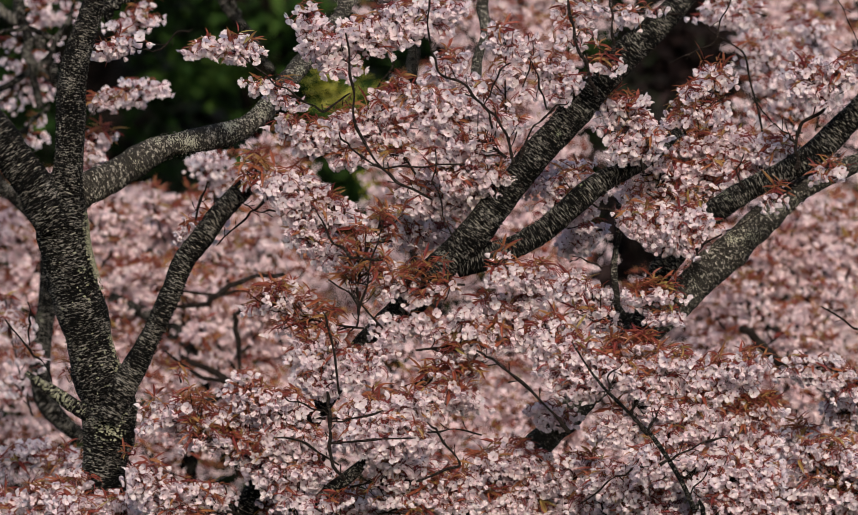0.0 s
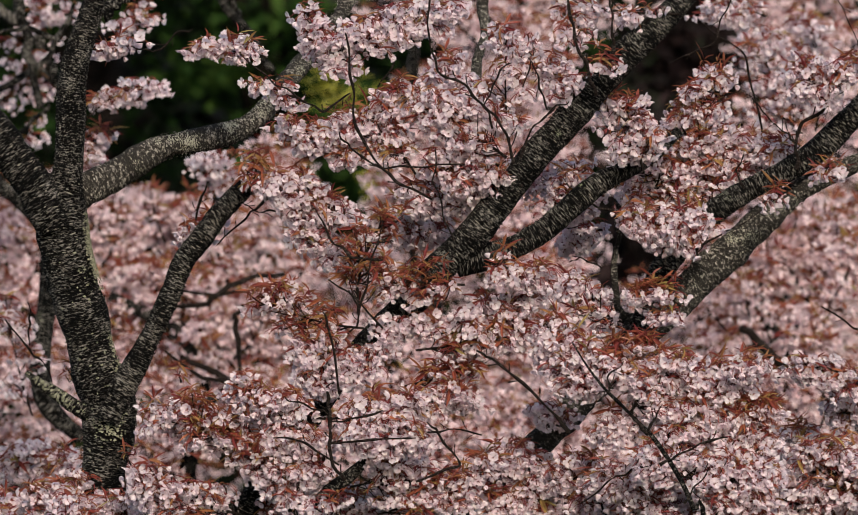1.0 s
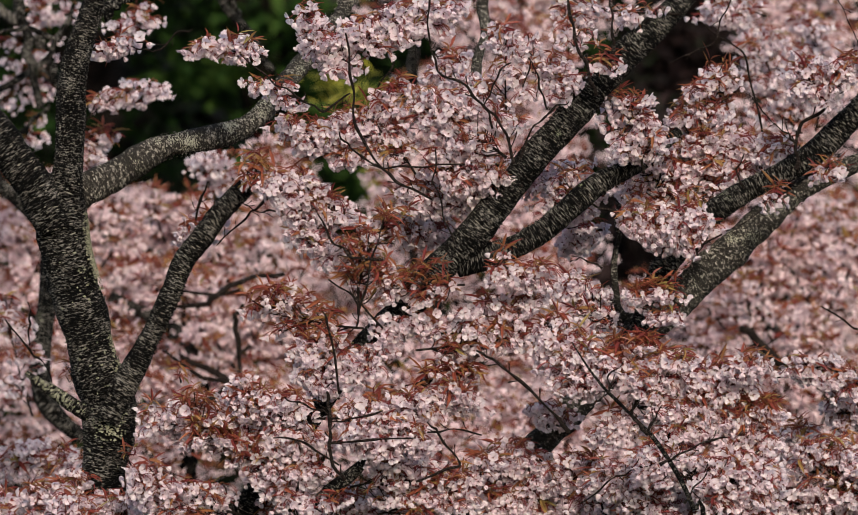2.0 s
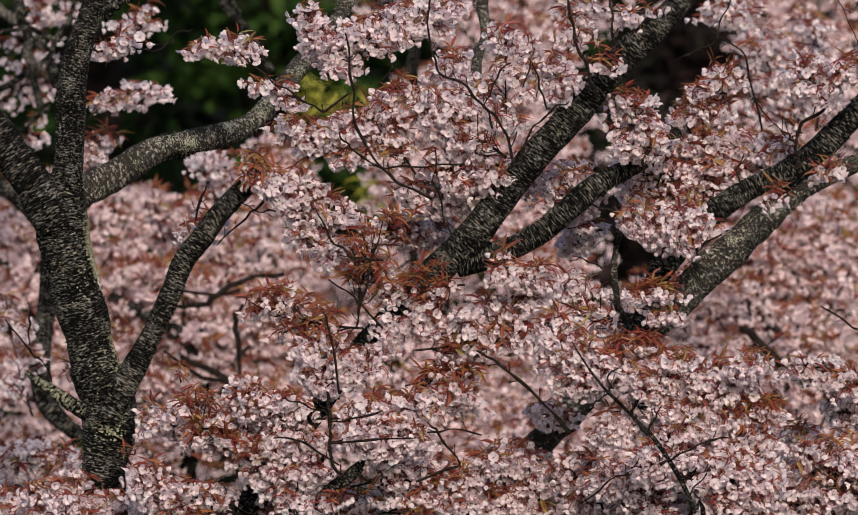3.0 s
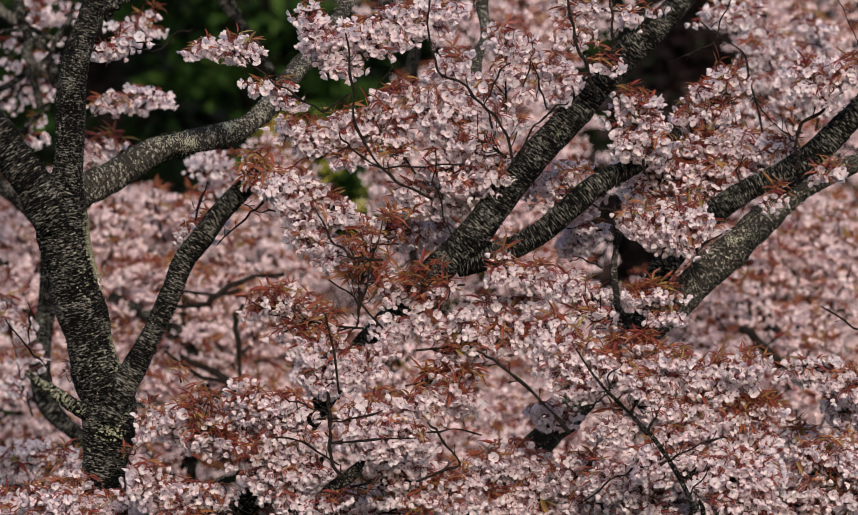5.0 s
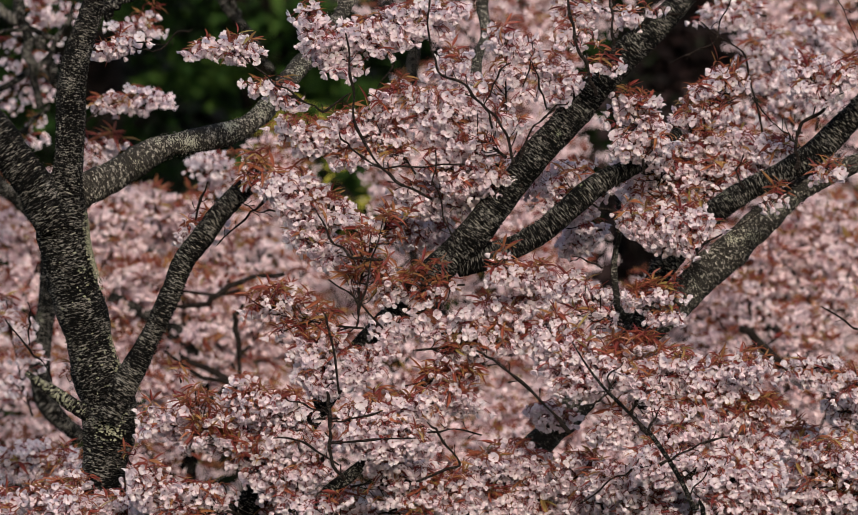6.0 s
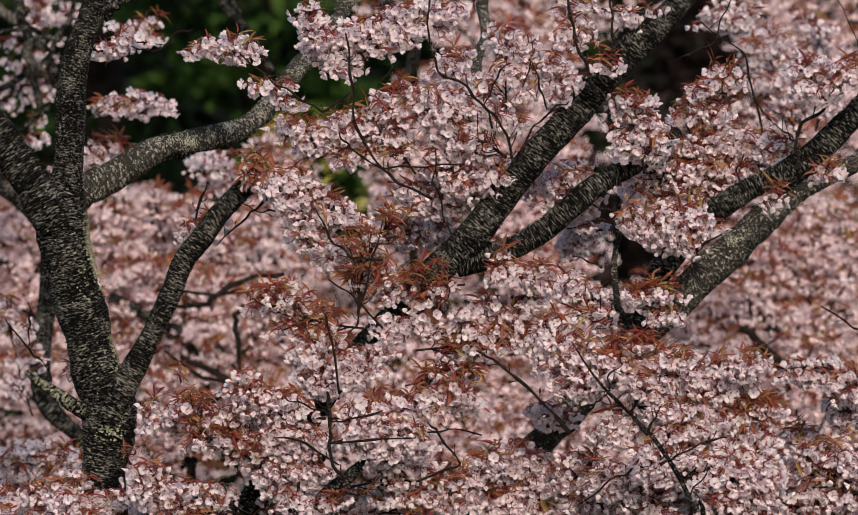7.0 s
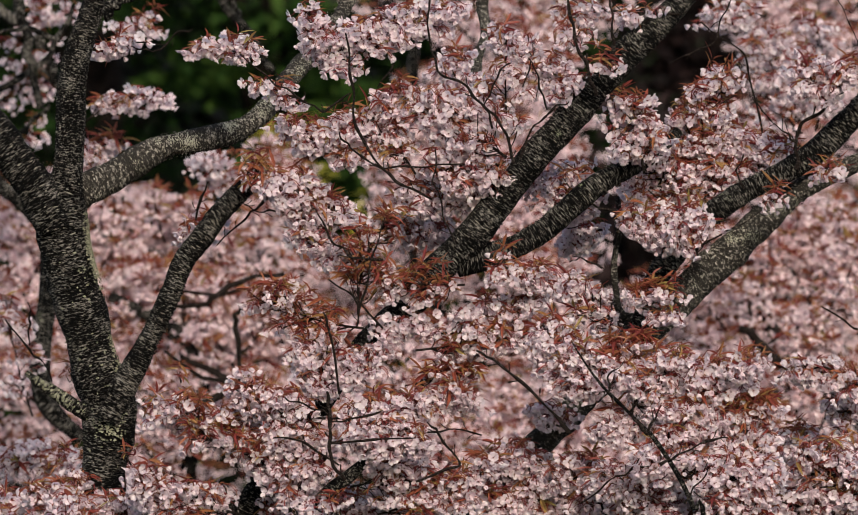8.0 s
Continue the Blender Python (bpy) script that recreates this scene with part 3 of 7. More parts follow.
leaning_tree = thing("cherry_tree", -0.437, 14, 0.0, "mountain cherry with rough leaning trunk, white blossom, copper leaves", "tree", "flowering cherry trees")
limb(leaning_tree, "trunk", [(-0.44, 14, -0.05, 0.2), (-0.46, 14, 0.5, 0.15), (-0.49, 14, 2.4, 0.1), (-0.47, 14, 3.9, 0.07), (-0.425, 14, 4.365, 0.0348), (-0.398, 14, 4.443, 0.0337), (-0.362, 14, 4.509, 0.027), (-0.305, 14, 4.581, 0.0228), (-0.245, 14, 4.665, 0.0218), (-0.197, 14, 4.737, 0.0239), (-0.149, 14, 4.797, 0.028), (-0.089, 14, 4.857, 0.03), (-0.029, 14, 4.911, 0.0322), (0.025, 14, 4.977, 0.0348), (0.097, 14, 5.049, 0.0357), (0.163, 14, 5.133, 0.0322), (0.217, 14, 5.205, 0.0322), (0.283, 14, 5.277, 0.0337), (0.353, 14, 5.361, 0.0348), (0.413, 14, 5.427, 0.0342), (0.479, 14, 5.487, 0.0306), (0.539, 14, 5.547, 0.0259), (0.599, 14, 5.613, 0.0202), (0.731, 14, 5.757, 0.0135)], BARK, seed=11)
limb(leaning_tree, "limb", [(0.061, 14.02, 4.989, 0.033), (0.127, 14.03, 5.003, 0.0291), (0.194, 14.04, 5.027, 0.0259), (0.26, 14.05, 5.067, 0.0259), (0.321, 14.06, 5.119, 0.0252), (0.375, 14.07, 5.163, 0.0245), (0.43, 14.08, 5.191, 0.0213), (0.491, 14.1, 5.224, 0.016), (0.553, 14.14, 5.279, 0.0114)], BARK, seed=12)
limb(leaning_tree, "limb", [(0.12, 14.6, 4.988, 0.0088), (0.108, 14.62, 5.138, 0.0107), (0.083, 14.7, 5.265, 0.0107), (0.109, 14.8, 5.419, 0.0114), (0.129, 14.85, 5.548, 0.0127), (0.148, 14.9, 5.678, 0.0115)], BARK_GREY, fine=False, seed=13)
# dark twigs that stand out before the blossom
bare_twig(leaning_tree, [(0.361, 13.78, 5.349, 0.0065), (0.345, 13.78, 5.39, 0.0065), (0.314, 13.78, 5.473, 0.0059), (0.3, 13.78, 5.556, 0.0053)])
bare_twig(leaning_tree, [(0.397, 13.78, 5.438, 0.0053), (0.395, 13.78, 5.508, 0.0047), (0.392, 13.78, 5.568, 0.0041)])
bare_twig(leaning_tree, [(0.184, 13.78, 5.201, 0.0059), (0.167, 13.78, 5.266, 0.0059), (0.125, 13.78, 5.319, 0.0053), (0.084, 13.78, 5.367, 0.0047), (0.019, 13.78, 5.402, 0.0041), (0.001, 13.78, 5.473, 0.0035), (0.002, 13.78, 5.568, 0.003)])
bare_twig(leaning_tree, [(0.137, 13.78, 5.278, 0.0035), (0.119, 13.78, 5.331, 0.003), (0.149, 13.78, 5.39, 0.003), (0.178, 13.78, 5.42, 0.0024)])
bare_twig(leaning_tree, [(0.196, 13.78, 5.213, 0.0047), (0.226, 13.78, 5.284, 0.0041), (0.267, 13.78, 5.319, 0.0035), (0.302, 13.78, 5.337, 0.003)])
bare_twig(leaning_tree, [(0.202, 13.78, 5.367, 0.0024), (0.22, 13.78, 5.426, 0.0024), (0.237, 13.78, 5.367, 0.003), (0.255, 13.78, 5.319, 0.003)])
bare_twig(leaning_tree, [(0.078, 13.78, 5.201, 0.003), (-0.005, 13.78, 5.195, 0.0035), (-0.099, 13.78, 5.192, 0.0035), (-0.17, 13.78, 5.237, 0.003), (-0.194, 13.78, 5.272, 0.0024)])
bare_twig(leaning_tree, [(0.007, 13.78, 5.125, 0.0041), (-0.052, 13.78, 5.154, 0.0047), (-0.099, 13.78, 5.19, 0.0041), (-0.158, 13.78, 5.284, 0.0041), (-0.17, 13.78, 5.39, 0.0041), (-0.18, 13.78, 5.485, 0.0035)])
bare_twig(leaning_tree, [(-0.17, 13.78, 5.355, 0.0035), (-0.229, 13.78, 5.314, 0.0035), (-0.288, 13.78, 5.349, 0.0035), (-0.347, 13.78, 5.39, 0.003), (-0.406, 13.78, 5.438, 0.0024)])
bare_twig(leaning_tree, [(-0.116, 14.4, 5.383, 0.0025), (-0.079, 14.4, 5.445, 0.0037), (-0.141, 14.4, 5.46, 0.0037), (-0.227, 14.4, 5.47, 0.0025)])
bare_twig(leaning_tree, [(-0.099, 13.78, 4.995, 0.0035), (-0.17, 13.78, 5.001, 0.0041), (-0.217, 13.78, 5.048, 0.0035), (-0.247, 13.78, 5.107, 0.0024)])
bare_twig(leaning_tree, [(-0.158, 13.78, 4.847, 0.0041), (-0.146, 13.78, 4.906, 0.0035), (-0.123, 13.78, 5.001, 0.003), (-0.099, 13.78, 5.083, 0.0018)])
bare_twig(leaning_tree, [(-0.099, 13.78, 4.847, 0.0041), (-0.152, 13.78, 4.906, 0.0035), (-0.217, 13.78, 4.953, 0.003)])
bare_twig(leaning_tree, [(0.054, 13.78, 5.036, 0.0035), (0.031, 13.78, 5.083, 0.003), (0.007, 13.78, 5.166, 0.003), (0.013, 13.78, 5.237, 0.0024)])
bare_twig(leaning_tree, [(-0.194, 13.78, 4.705, 0.0047), (-0.217, 13.78, 4.847, 0.0035), (-0.229, 13.78, 4.882, 0.0024)])
spray(leaning_tree, (-0.355, 13.97, 5.437), (-0.506, 13.99, 5.465), 0.019, 21, 0.17, "still", 0.0030)
spray(leaning_tree, (-0.27, 13.97, 5.339), (-0.375, 13.99, 5.385), 0.012, 13, 0.2, "still", 0.0030)
spray(leaning_tree, (-0.174, 13.97, 5.423), (-0.271, 13.99, 5.539), 0.036, 28, 0.16, "high", 0.0030)
spray(leaning_tree, (-0.18, 13.97, 5.447), (-0.051, 13.99, 5.533), 0.043, 43, 0.16, "high", 0.0030)
spray(leaning_tree, (-0.083, 13.97, 5.483), (0.056, 13.99, 5.555), 0.022, 23, 0.16, "high", 0.0024)
spray(leaning_tree, (-0.174, 13.97, 5.387), (-0.208, 13.99, 5.496), 0.039, 26, 0.12, "high", 0.0030)
spray(leaning_tree, (-0.174, 13.97, 5.29), (-0.047, 13.99, 5.369), 0.027, 30, 0.39, "high", 0.0030)
spray(leaning_tree, (-0.101, 13.97, 5.194), (-0.307, 13.99, 5.288), 0.041, 56, 0.23, "still", 0.0030)
spray(leaning_tree, (-0.029, 13.97, 5.182), (-0.198, 13.99, 5.309), 0.036, 43, 0.27, "still", 0.0030)
spray(leaning_tree, (0.17, 13.97, 5.218), (-0.017, 13.99, 5.345), 0.060, 73, 0.27, "still", 0.0036)
spray(leaning_tree, (0.118, 14.4, 5.291), (0.045, 14.43, 5.458), 0.047, 30, 0.31, "middle_high", 0.0030)
spray(leaning_tree, (0.182, 14.05, 5.217), (0.17, 13.97, 5.495), 0.041, 20, 0.35, "still", 0.0030)
spray(leaning_tree, (0.349, 14, 5.355), (0.146, 14.03, 5.512), 0.036, 15, 0.31, "still", 0.0030)
spray(leaning_tree, (0.351, 13.97, 5.369), (0.261, 13.99, 5.418), 0.036, 21, 0.23, "still", 0.0030)
spray(leaning_tree, (0.333, 13.97, 5.459), (0.31, 13.99, 5.521), 0.029, 8, 0.31, "still", 0.0024)
spray(leaning_tree, (0.55, 13.97, 5.532), (0.298, 13.99, 5.559), 0.017, 16, 0.16, "still", 0.0030)
spray(leaning_tree, (0.399, 13.85, 5.428), (0.364, 13.88, 5.429), 0.017, 5, 0.8, "still", 0.0024)
spray(leaning_tree, (0.206, 13.97, 5.157), (0.007, 13.99, 5.206), 0.042, 56, 0.31, "still", 0.0030)
spray(leaning_tree, (0.182, 14.03, 5.115), (-0.047, 14.06, 5.134), 0.039, 59, 0.2, "still", 0.0030)
spray(leaning_tree, (-0.15, 13.97, 5.049), (-0.337, 13.99, 5.17), 0.041, 50, 0.35, "still", 0.0030)
spray(leaning_tree, (-0.101, 13.97, 4.995), (-0.281, 13.99, 5.073), 0.029, 40, 0.2, "still", 0.0030)
spray(leaning_tree, (-0.153, 13.82, 4.876), (-0.09, 13.85, 5.09), 0.054, 50, 0.92, "centre", 0.0030)
spray(leaning_tree, (-0.142, 13.88, 4.846), (-0.368, 13.91, 4.917), 0.048, 53, 0.8, "centre_left", 0.0030)
spray(leaning_tree, (0.078, 13.86, 4.941), (-0.112, 13.89, 4.965), 0.038, 43, 0.8, "centre", 0.0030)
spray(leaning_tree, (-0.112, 13.86, 4.834), (-0.023, 13.89, 4.867), 0.017, 20, 0.08, "still", 0.0024)
spray(leaning_tree, (0.114, 13.85, 5.001), (0.263, 13.88, 4.965), 0.031, 33, 0.43, "still", 0.0030)
spray(leaning_tree, (0.056, 14.15, 5.037), (-0.06, 14.18, 5.061), 0.039, 36, 0.35, "still", 0.0030)
spray(leaning_tree, (0.277, 14.15, 5.056), (0.327, 14.18, 5.209), 0.049, 46, 0.23, "still", 0.0030)
spray(leaning_tree, (0.147, 14.2, 5.208), (0.251, 14.23, 5.184), 0.037, 20, 0.31, "still", 0.0030)
# ---- the tree behind, whose limbs spread from the lower middle ----

spreading_tree = thing("cherry_tree", -0.029, 14.1, 0.0, "mountain cherry with grey lichened limbs under dense pale blossom", "tree", "flowering cherry trees")
limb(spreading_tree, "trunk", [(-0.03, 14.1, -0.05, 0.19), (-0.03, 14.1, 0.5, 0.14), (-0.02, 14.1, 2.4, 0.09), (0.03, 14.12, 3.9, 0.055), (0.074, 14.15, 4.358, 0.0352), (0.122, 14.15, 4.443, 0.0327), (0.189, 14.15, 4.528, 0.0279), (0.25, 14.15, 4.594, 0.0303), (0.31, 14.15, 4.655, 0.034), (0.365, 14.15, 4.722, 0.0358), (0.432, 14.15, 4.794, 0.0376), (0.492, 14.15, 4.849, 0.0388), (0.553, 14.15, 4.91, 0.04), (0.614, 14.15, 4.97, 0.04), (0.68, 14.15, 5.025, 0.0358), (0.747, 14.15, 5.086, 0.0321), (0.808, 14.15, 5.14, 0.0279), (0.881, 14.15, 5.183, 0.0224), (0.965, 14.15, 5.219, 0.0194), (1.111, 14.15, 5.292, 0.0127)], BARK_GREY, seed=21)
limb(spreading_tree, "limb", [(0.46, 14.1, 4.843, 0.0193), (0.503, 14.1, 4.952, 0.0242), (0.551, 14.1, 5.019, 0.0272), (0.624, 14.1, 5.095, 0.0272), (0.708, 14.1, 5.152, 0.026), (0.793, 14.1, 5.192, 0.0254), (0.865, 14.1, 5.242, 0.0272), (0.92, 14.1, 5.297, 0.029), (0.986, 14.1, 5.363, 0.026), (1.107, 14.1, 5.496, 0.0193)], BARK, seed=22)
limb(spreading_tree, "limb", [(0.45, 14.35, 4.841, 0.0148), (0.423, 14.35, 4.89, 0.008), (0.416, 14.35, 4.964, 0.0068), (0.428, 14.35, 5.05, 0.0061), (0.423, 14.35, 5.136, 0.0049)], BARK_GREY, fine=False, seed=23)
bare_twig(spreading_tree, [(0.805, 14, 5.193, 0.0072), (0.805, 14, 5.253, 0.0066), (0.817, 14, 5.295, 0.006), (0.871, 14, 5.331, 0.0054), (0.878, 14, 5.373, 0.0042), (0.913, 14, 5.409, 0.003)])
bare_twig(spreading_tree, [(0.805, 14, 5.253, 0.0042), (0.775, 14, 5.277, 0.0036), (0.739, 14, 5.313, 0.003), (0.709, 14, 5.349, 0.0024)])
bare_twig(spreading_tree, [(0.573, 14.05, 5.037, 0.0042), (0.501, 14.05, 5.055, 0.0036), (0.417, 14.05, 5.097, 0.0036), (0.356, 14.05, 5.121, 0.0036)])
bare_twig(spreading_tree, [(0.691, 14, 5.151, 0.003), (0.673, 14, 5.193, 0.003), (0.691, 14, 5.229, 0.0024)])
bare_twig(spreading_tree, [(0.593, 13.95, 5.025, 0.003), (0.653, 13.95, 5.06, 0.003), (0.725, 13.95, 5.102, 0.0024)])
bare_twig(spreading_tree, [(0.677, 14.2, 5.597, 0.0024), (0.64, 14.2, 5.487, 0.003), (0.579, 14.2, 5.451, 0.003), (0.531, 14.2, 5.429, 0.0024)])
bare_twig(spreading_tree, [(0.771, 14.6, 5.176, 0.0038), (0.752, 14.6, 5.339, 0.0038), (0.721, 14.6, 5.464, 0.0038), (0.621, 14.6, 5.539, 0.0031)])
bare_twig(spreading_tree, [(0.895, 14, 5.565, 0.0018), (0.931, 14, 5.493, 0.0018), (0.967, 14, 5.445, 0.0018)])
bare_twig(spreading_tree, [(0.382, 14.1, 4.976, 0.003), (0.334, 14.1, 5.001, 0.003), (0.309, 14.1, 4.989, 0.0024)])
spray(spreading_tree, (0.618, 14.25, 5.166), (0.646, 14.28, 5.423), 0.059, 76, 0.43, "right_high", 0.0036)
spray(spreading_tree, (0.575, 14.24, 5.171), (0.692, 14.27, 5.27), 0.049, 50, 0.39, "right_mid", 0.0030)
spray(spreading_tree, (0.471, 14.0, 5.184), (0.423, 14.03, 5.349), 0.041, 56, 0.31, "right_high", 0.0030)
spray(spreading_tree, (0.557, 14.24, 5.074), (0.478, 14.27, 5.264), 0.063, 76, 0.39, "right_mid", 0.0036)
spray(spreading_tree, (0.618, 14.24, 5.086), (0.607, 14.27, 5.227), 0.063, 76, 0.39, "right_mid", 0.0036)
spray(spreading_tree, (0.764, 14.24, 5.165), (0.668, 14.27, 5.276), 0.049, 53, 0.35, "right_mid", 0.0030)
spray(spreading_tree, (0.769, 14.2, 5.181), (0.777, 14.23, 5.259), 0.041, 36, 0.31, "right_mid", 0.0030)
spray(spreading_tree, (0.927, 16, 5.302), (0.826, 16.03, 5.564), 0.066, 36, 0.27, "right_mid", 0.0036)
spray(spreading_tree, (0.98, 16.2, 5.32), (0.968, 16.23, 5.599), 0.064, 36, 0.23, "right_mid", 0.0036)
spray(spreading_tree, (0.913, 16, 5.316), (0.888, 16.03, 5.454), 0.049, 25, 0.27, "right_mid", 0.0030)
spray(spreading_tree, (0.824, 15.6, 5.589), (0.691, 15.63, 5.604), 0.035, 26, 0.23, "right_mid", 0.0030)
spray(spreading_tree, (0.874, 13.95, 5.335), (0.816, 13.98, 5.43), 0.019, 23, 0.31, "right_edge", 0.0024)
spray(spreading_tree, (0.88, 13.95, 5.359), (0.939, 13.98, 5.438), 0.029, 30, 0.31, "right_edge", 0.0024)
spray(spreading_tree, (0.576, 13.98, 5.025), (0.44, 14.01, 5.085), 0.029, 40, 0.31, "still", 0.0030)
spray(spreading_tree, (0.587, 13.95, 5.001), (0.54, 13.98, 5.108), 0.031, 30, 0.35, "still", 0.0030)
spray(spreading_tree, (0.43, 14.1, 4.856), (0.322, 14.13, 4.946), 0.039, 36, 0.2, "still", 0.0030)
spray(spreading_tree, (0.551, 13.95, 4.893), (0.457, 13.98, 4.929), 0.019, 23, 0.7, "still", 0.0024)
spray(spreading_tree, (0.551, 13.95, 4.869), (0.492, 13.98, 4.875), 0.010, 10, 0.08, "still", 0.0024)
spray(spreading_tree, (0.784, 13.95, 5.144), (0.732, 13.98, 5.114), 0.010, 5, 0.39, "still", 0.0024)
spray(spreading_tree, (0.832, 13.95, 5.178), (0.9, 13.98, 5.198), 0.010, 7, 0.47, "still", 0.0024)
spray(spreading_tree, (0.31, 14.06, 4.62), (0.235, 14.08, 4.68), 0.02, 12, 0.25, "still", 0.0024)
spray(spreading_tree, (0.25, 14.05, 4.55), (0.165, 14.07, 4.585), 0.02, 12, 0.25, "still", 0.0024)
spray(spreading_tree, (0.387, 14.3, 5.062), (0.314, 14.33, 5.037), 0.037, 26, 0.23, "still", 0.0030)
# ---- the low tree: sprays that rise from below ----

low_tree = thing("cherry_tree", -0.265, 13.8, 0.0, "young mountain cherry with thin dark branches crowded with white blossom", "tree", "flowering cherry trees")
limb(low_tree, "trunk", [(-0.26, 13.8, -0.05, 0.1), (-0.27, 13.8, 1.2, 0.06), (-0.3, 13.8, 3.4, 0.03), (-0.301, 13.84, 4.36, 0.0202), (-0.266, 13.84, 4.437, 0.0178), (-0.218, 13.84, 4.49, 0.016), (-0.171, 13.84, 4.528, 0.0148), (-0.138, 13.84, 4.559, 0.0095), (-0.1, 13.84, 4.591, 0.0053), (-0.052, 13.84, 4.621, 0.003), (-0.011, 13.84, 4.635, 0.0018)], BARK, fine=False, seed=31)
bare_twig(low_tree, [(-0.18, 13.66, 4.523, 0.007), (-0.206, 13.66, 4.556, 0.0064), (-0.21, 13.66, 4.614, 0.0059), (-0.212, 13.66, 4.673, 0.0053), (-0.218, 13.66, 4.714, 0.0041)], "branch")
bare_twig(low_tree, [(-0.21, 13.66, 4.649, 0.0035), (-0.169, 13.66, 4.655, 0.0035), (-0.098, 13.66, 4.673, 0.0029)])
bare_twig(low_tree, [(-0.21, 13.66, 4.602, 0.0035), (-0.122, 13.66, 4.61, 0.0035), (-0.028, 13.66, 4.614, 0.0023)])
bare_twig(low_tree, [(-0.215, 13.66, 4.661, 0.0035), (-0.262, 13.66, 4.684, 0.0029), (-0.309, 13.66, 4.702, 0.0023)])
bare_twig(low_tree, [(-0.192, 13.66, 4.556, 0.0041), (-0.262, 13.66, 4.602, 0.0035), (-0.333, 13.66, 4.614, 0.0029)])
bare_twig(low_tree, [(-0.028, 13.7, 4.519, 0.0041), (0.066, 13.7, 4.554, 0.0047), (0.019, 13.7, 4.625, 0.0041), (-0.005, 13.7, 4.648, 0.0029)])
bare_twig(low_tree, [(0.301, 13.7, 4.625, 0.0059), (0.254, 13.7, 4.678, 0.0059), (0.195, 13.7, 4.736, 0.0053), (0.136, 13.7, 4.783, 0.0041), (0.101, 13.7, 4.801, 0.0029)])
bare_twig(low_tree, [(0.113, 13.7, 4.619, 0.0029), (0.066, 13.7, 4.631, 0.0035), (-0.005, 13.7, 4.625, 0.0029)])
spray(low_tree, (-0.195, 13.86, 4.692), (-0.269, 13.89, 4.816), 0.040, 53, 0.2, "centre_left", 0.0030)
spray(low_tree, (-0.218, 13.84, 4.722), (-0.109, 13.87, 4.798), 0.024, 25, 0.09, "still", 0.0024)
spray(low_tree, (0.025, 13.9, 4.834), (0.216, 13.93, 4.917), 0.048, 59, 0.31, "middle_low", 0.0030)
spray(low_tree, (-0.029, 13.88, 4.798), (0.216, 13.91, 4.834), 0.029, 46, 0.8, "middle_low", 0.0030)
spray(low_tree, (-0.224, 13.84, 4.651), (-0.421, 13.87, 4.727), 0.036, 53, 0.2, "left_low", 0.0030)
spray(low_tree, (-0.326, 13.89, 4.524), (-0.589, 13.92, 4.655), 0.048, 73, 0.27, "left_low", 0.0030)
spray(low_tree, (-0.444, 13.84, 4.585), (-0.516, 13.87, 4.686), 0.024, 23, 0.9, "left_low", 0.0024)
spray(low_tree, (-0.337, 13.84, 4.562), (-0.445, 13.87, 4.62), 0.024, 30, 0.85, "left_low", 0.0024)
spray(low_tree, (-0.212, 13.79, 4.599), (-0.023, 13.82, 4.622), 0.040, 69, 0.16, "middle_low", 0.0030)
spray(low_tree, (-0.212, 13.79, 4.652), (-0.046, 13.82, 4.687), 0.033, 50, 0.23, "middle_low", 0.0030)
spray(low_tree, (-0.1, 13.86, 4.65), (0.085, 13.89, 4.703), 0.029, 46, 0.23, "middle_low", 0.0030)
spray(low_tree, (-0.052, 13.88, 4.721), (0.097, 13.91, 4.75), 0.017, 25, 0.9, "middle_low", 0.0024)
spray(low_tree, (-0.41, 13.89, 4.441), (-0.631, 13.92, 4.511), 0.054, 76, 0.2, "still", 0.0030)
spray(low_tree, (-0.206, 13.84, 4.526), (-0.344, 13.87, 4.608), 0.047, 66, 0.23, "left_low", 0.0030)
spray(low_tree, (-0.266, 13.84, 4.455), (-0.373, 13.87, 4.549), 0.036, 33, 0.27, "left_low", 0.0030)
spray(low_tree, (-0.171, 13.89, 4.501), (0.079, 13.92, 4.488), 0.054, 82, 0.27, "still", 0.0030)
spray(low_tree, (-0.112, 13.89, 4.441), (0.121, 13.92, 4.541), 0.033, 46, 0.27, "still", 0.0030)
spray(low_tree, (-0.17, 13.79, 4.433), (-0.289, 13.82, 4.468), 0.03, 12, 0.23, "still", 0.0030)
# ---- the slender tree whose branch rises before the others ----

slender_tree = thing("cherry_tree", 0.636, 13.6, 0.0, "slender mountain cherry with an upright branch covered in pale blossom", "tree", "flowering cherry trees")
limb(slender_tree, "trunk", [(0.66, 13.6, -0.05, 0.09), (0.65, 13.6, 1.2, 0.05), (0.62, 13.6, 3.4, 0.011), (0.589, 13.58, 4.384, 0.0063), (0.563, 13.58, 4.465, 0.0054), (0.537, 13.58, 4.523, 0.005), (0.502, 13.58, 4.582, 0.0047), (0.473, 13.58, 4.622, 0.0047), (0.438, 13.58, 4.657, 0.0041), (0.403, 13.58, 4.692, 0.0034), (0.368, 13.58, 4.727, 0.0029), (0.333, 13.58, 4.774, 0.0022), (0.304, 13.58, 4.82, 0.0016)], BARK, fine=False, seed=41)
bare_twig(slender_tree, [(0.49, 13.57, 4.559, 0.0047), (0.53, 13.57, 4.582, 0.0047), (0.6, 13.57, 4.611, 0.0035), (0.635, 13.57, 4.617, 0.0023)], "branch")
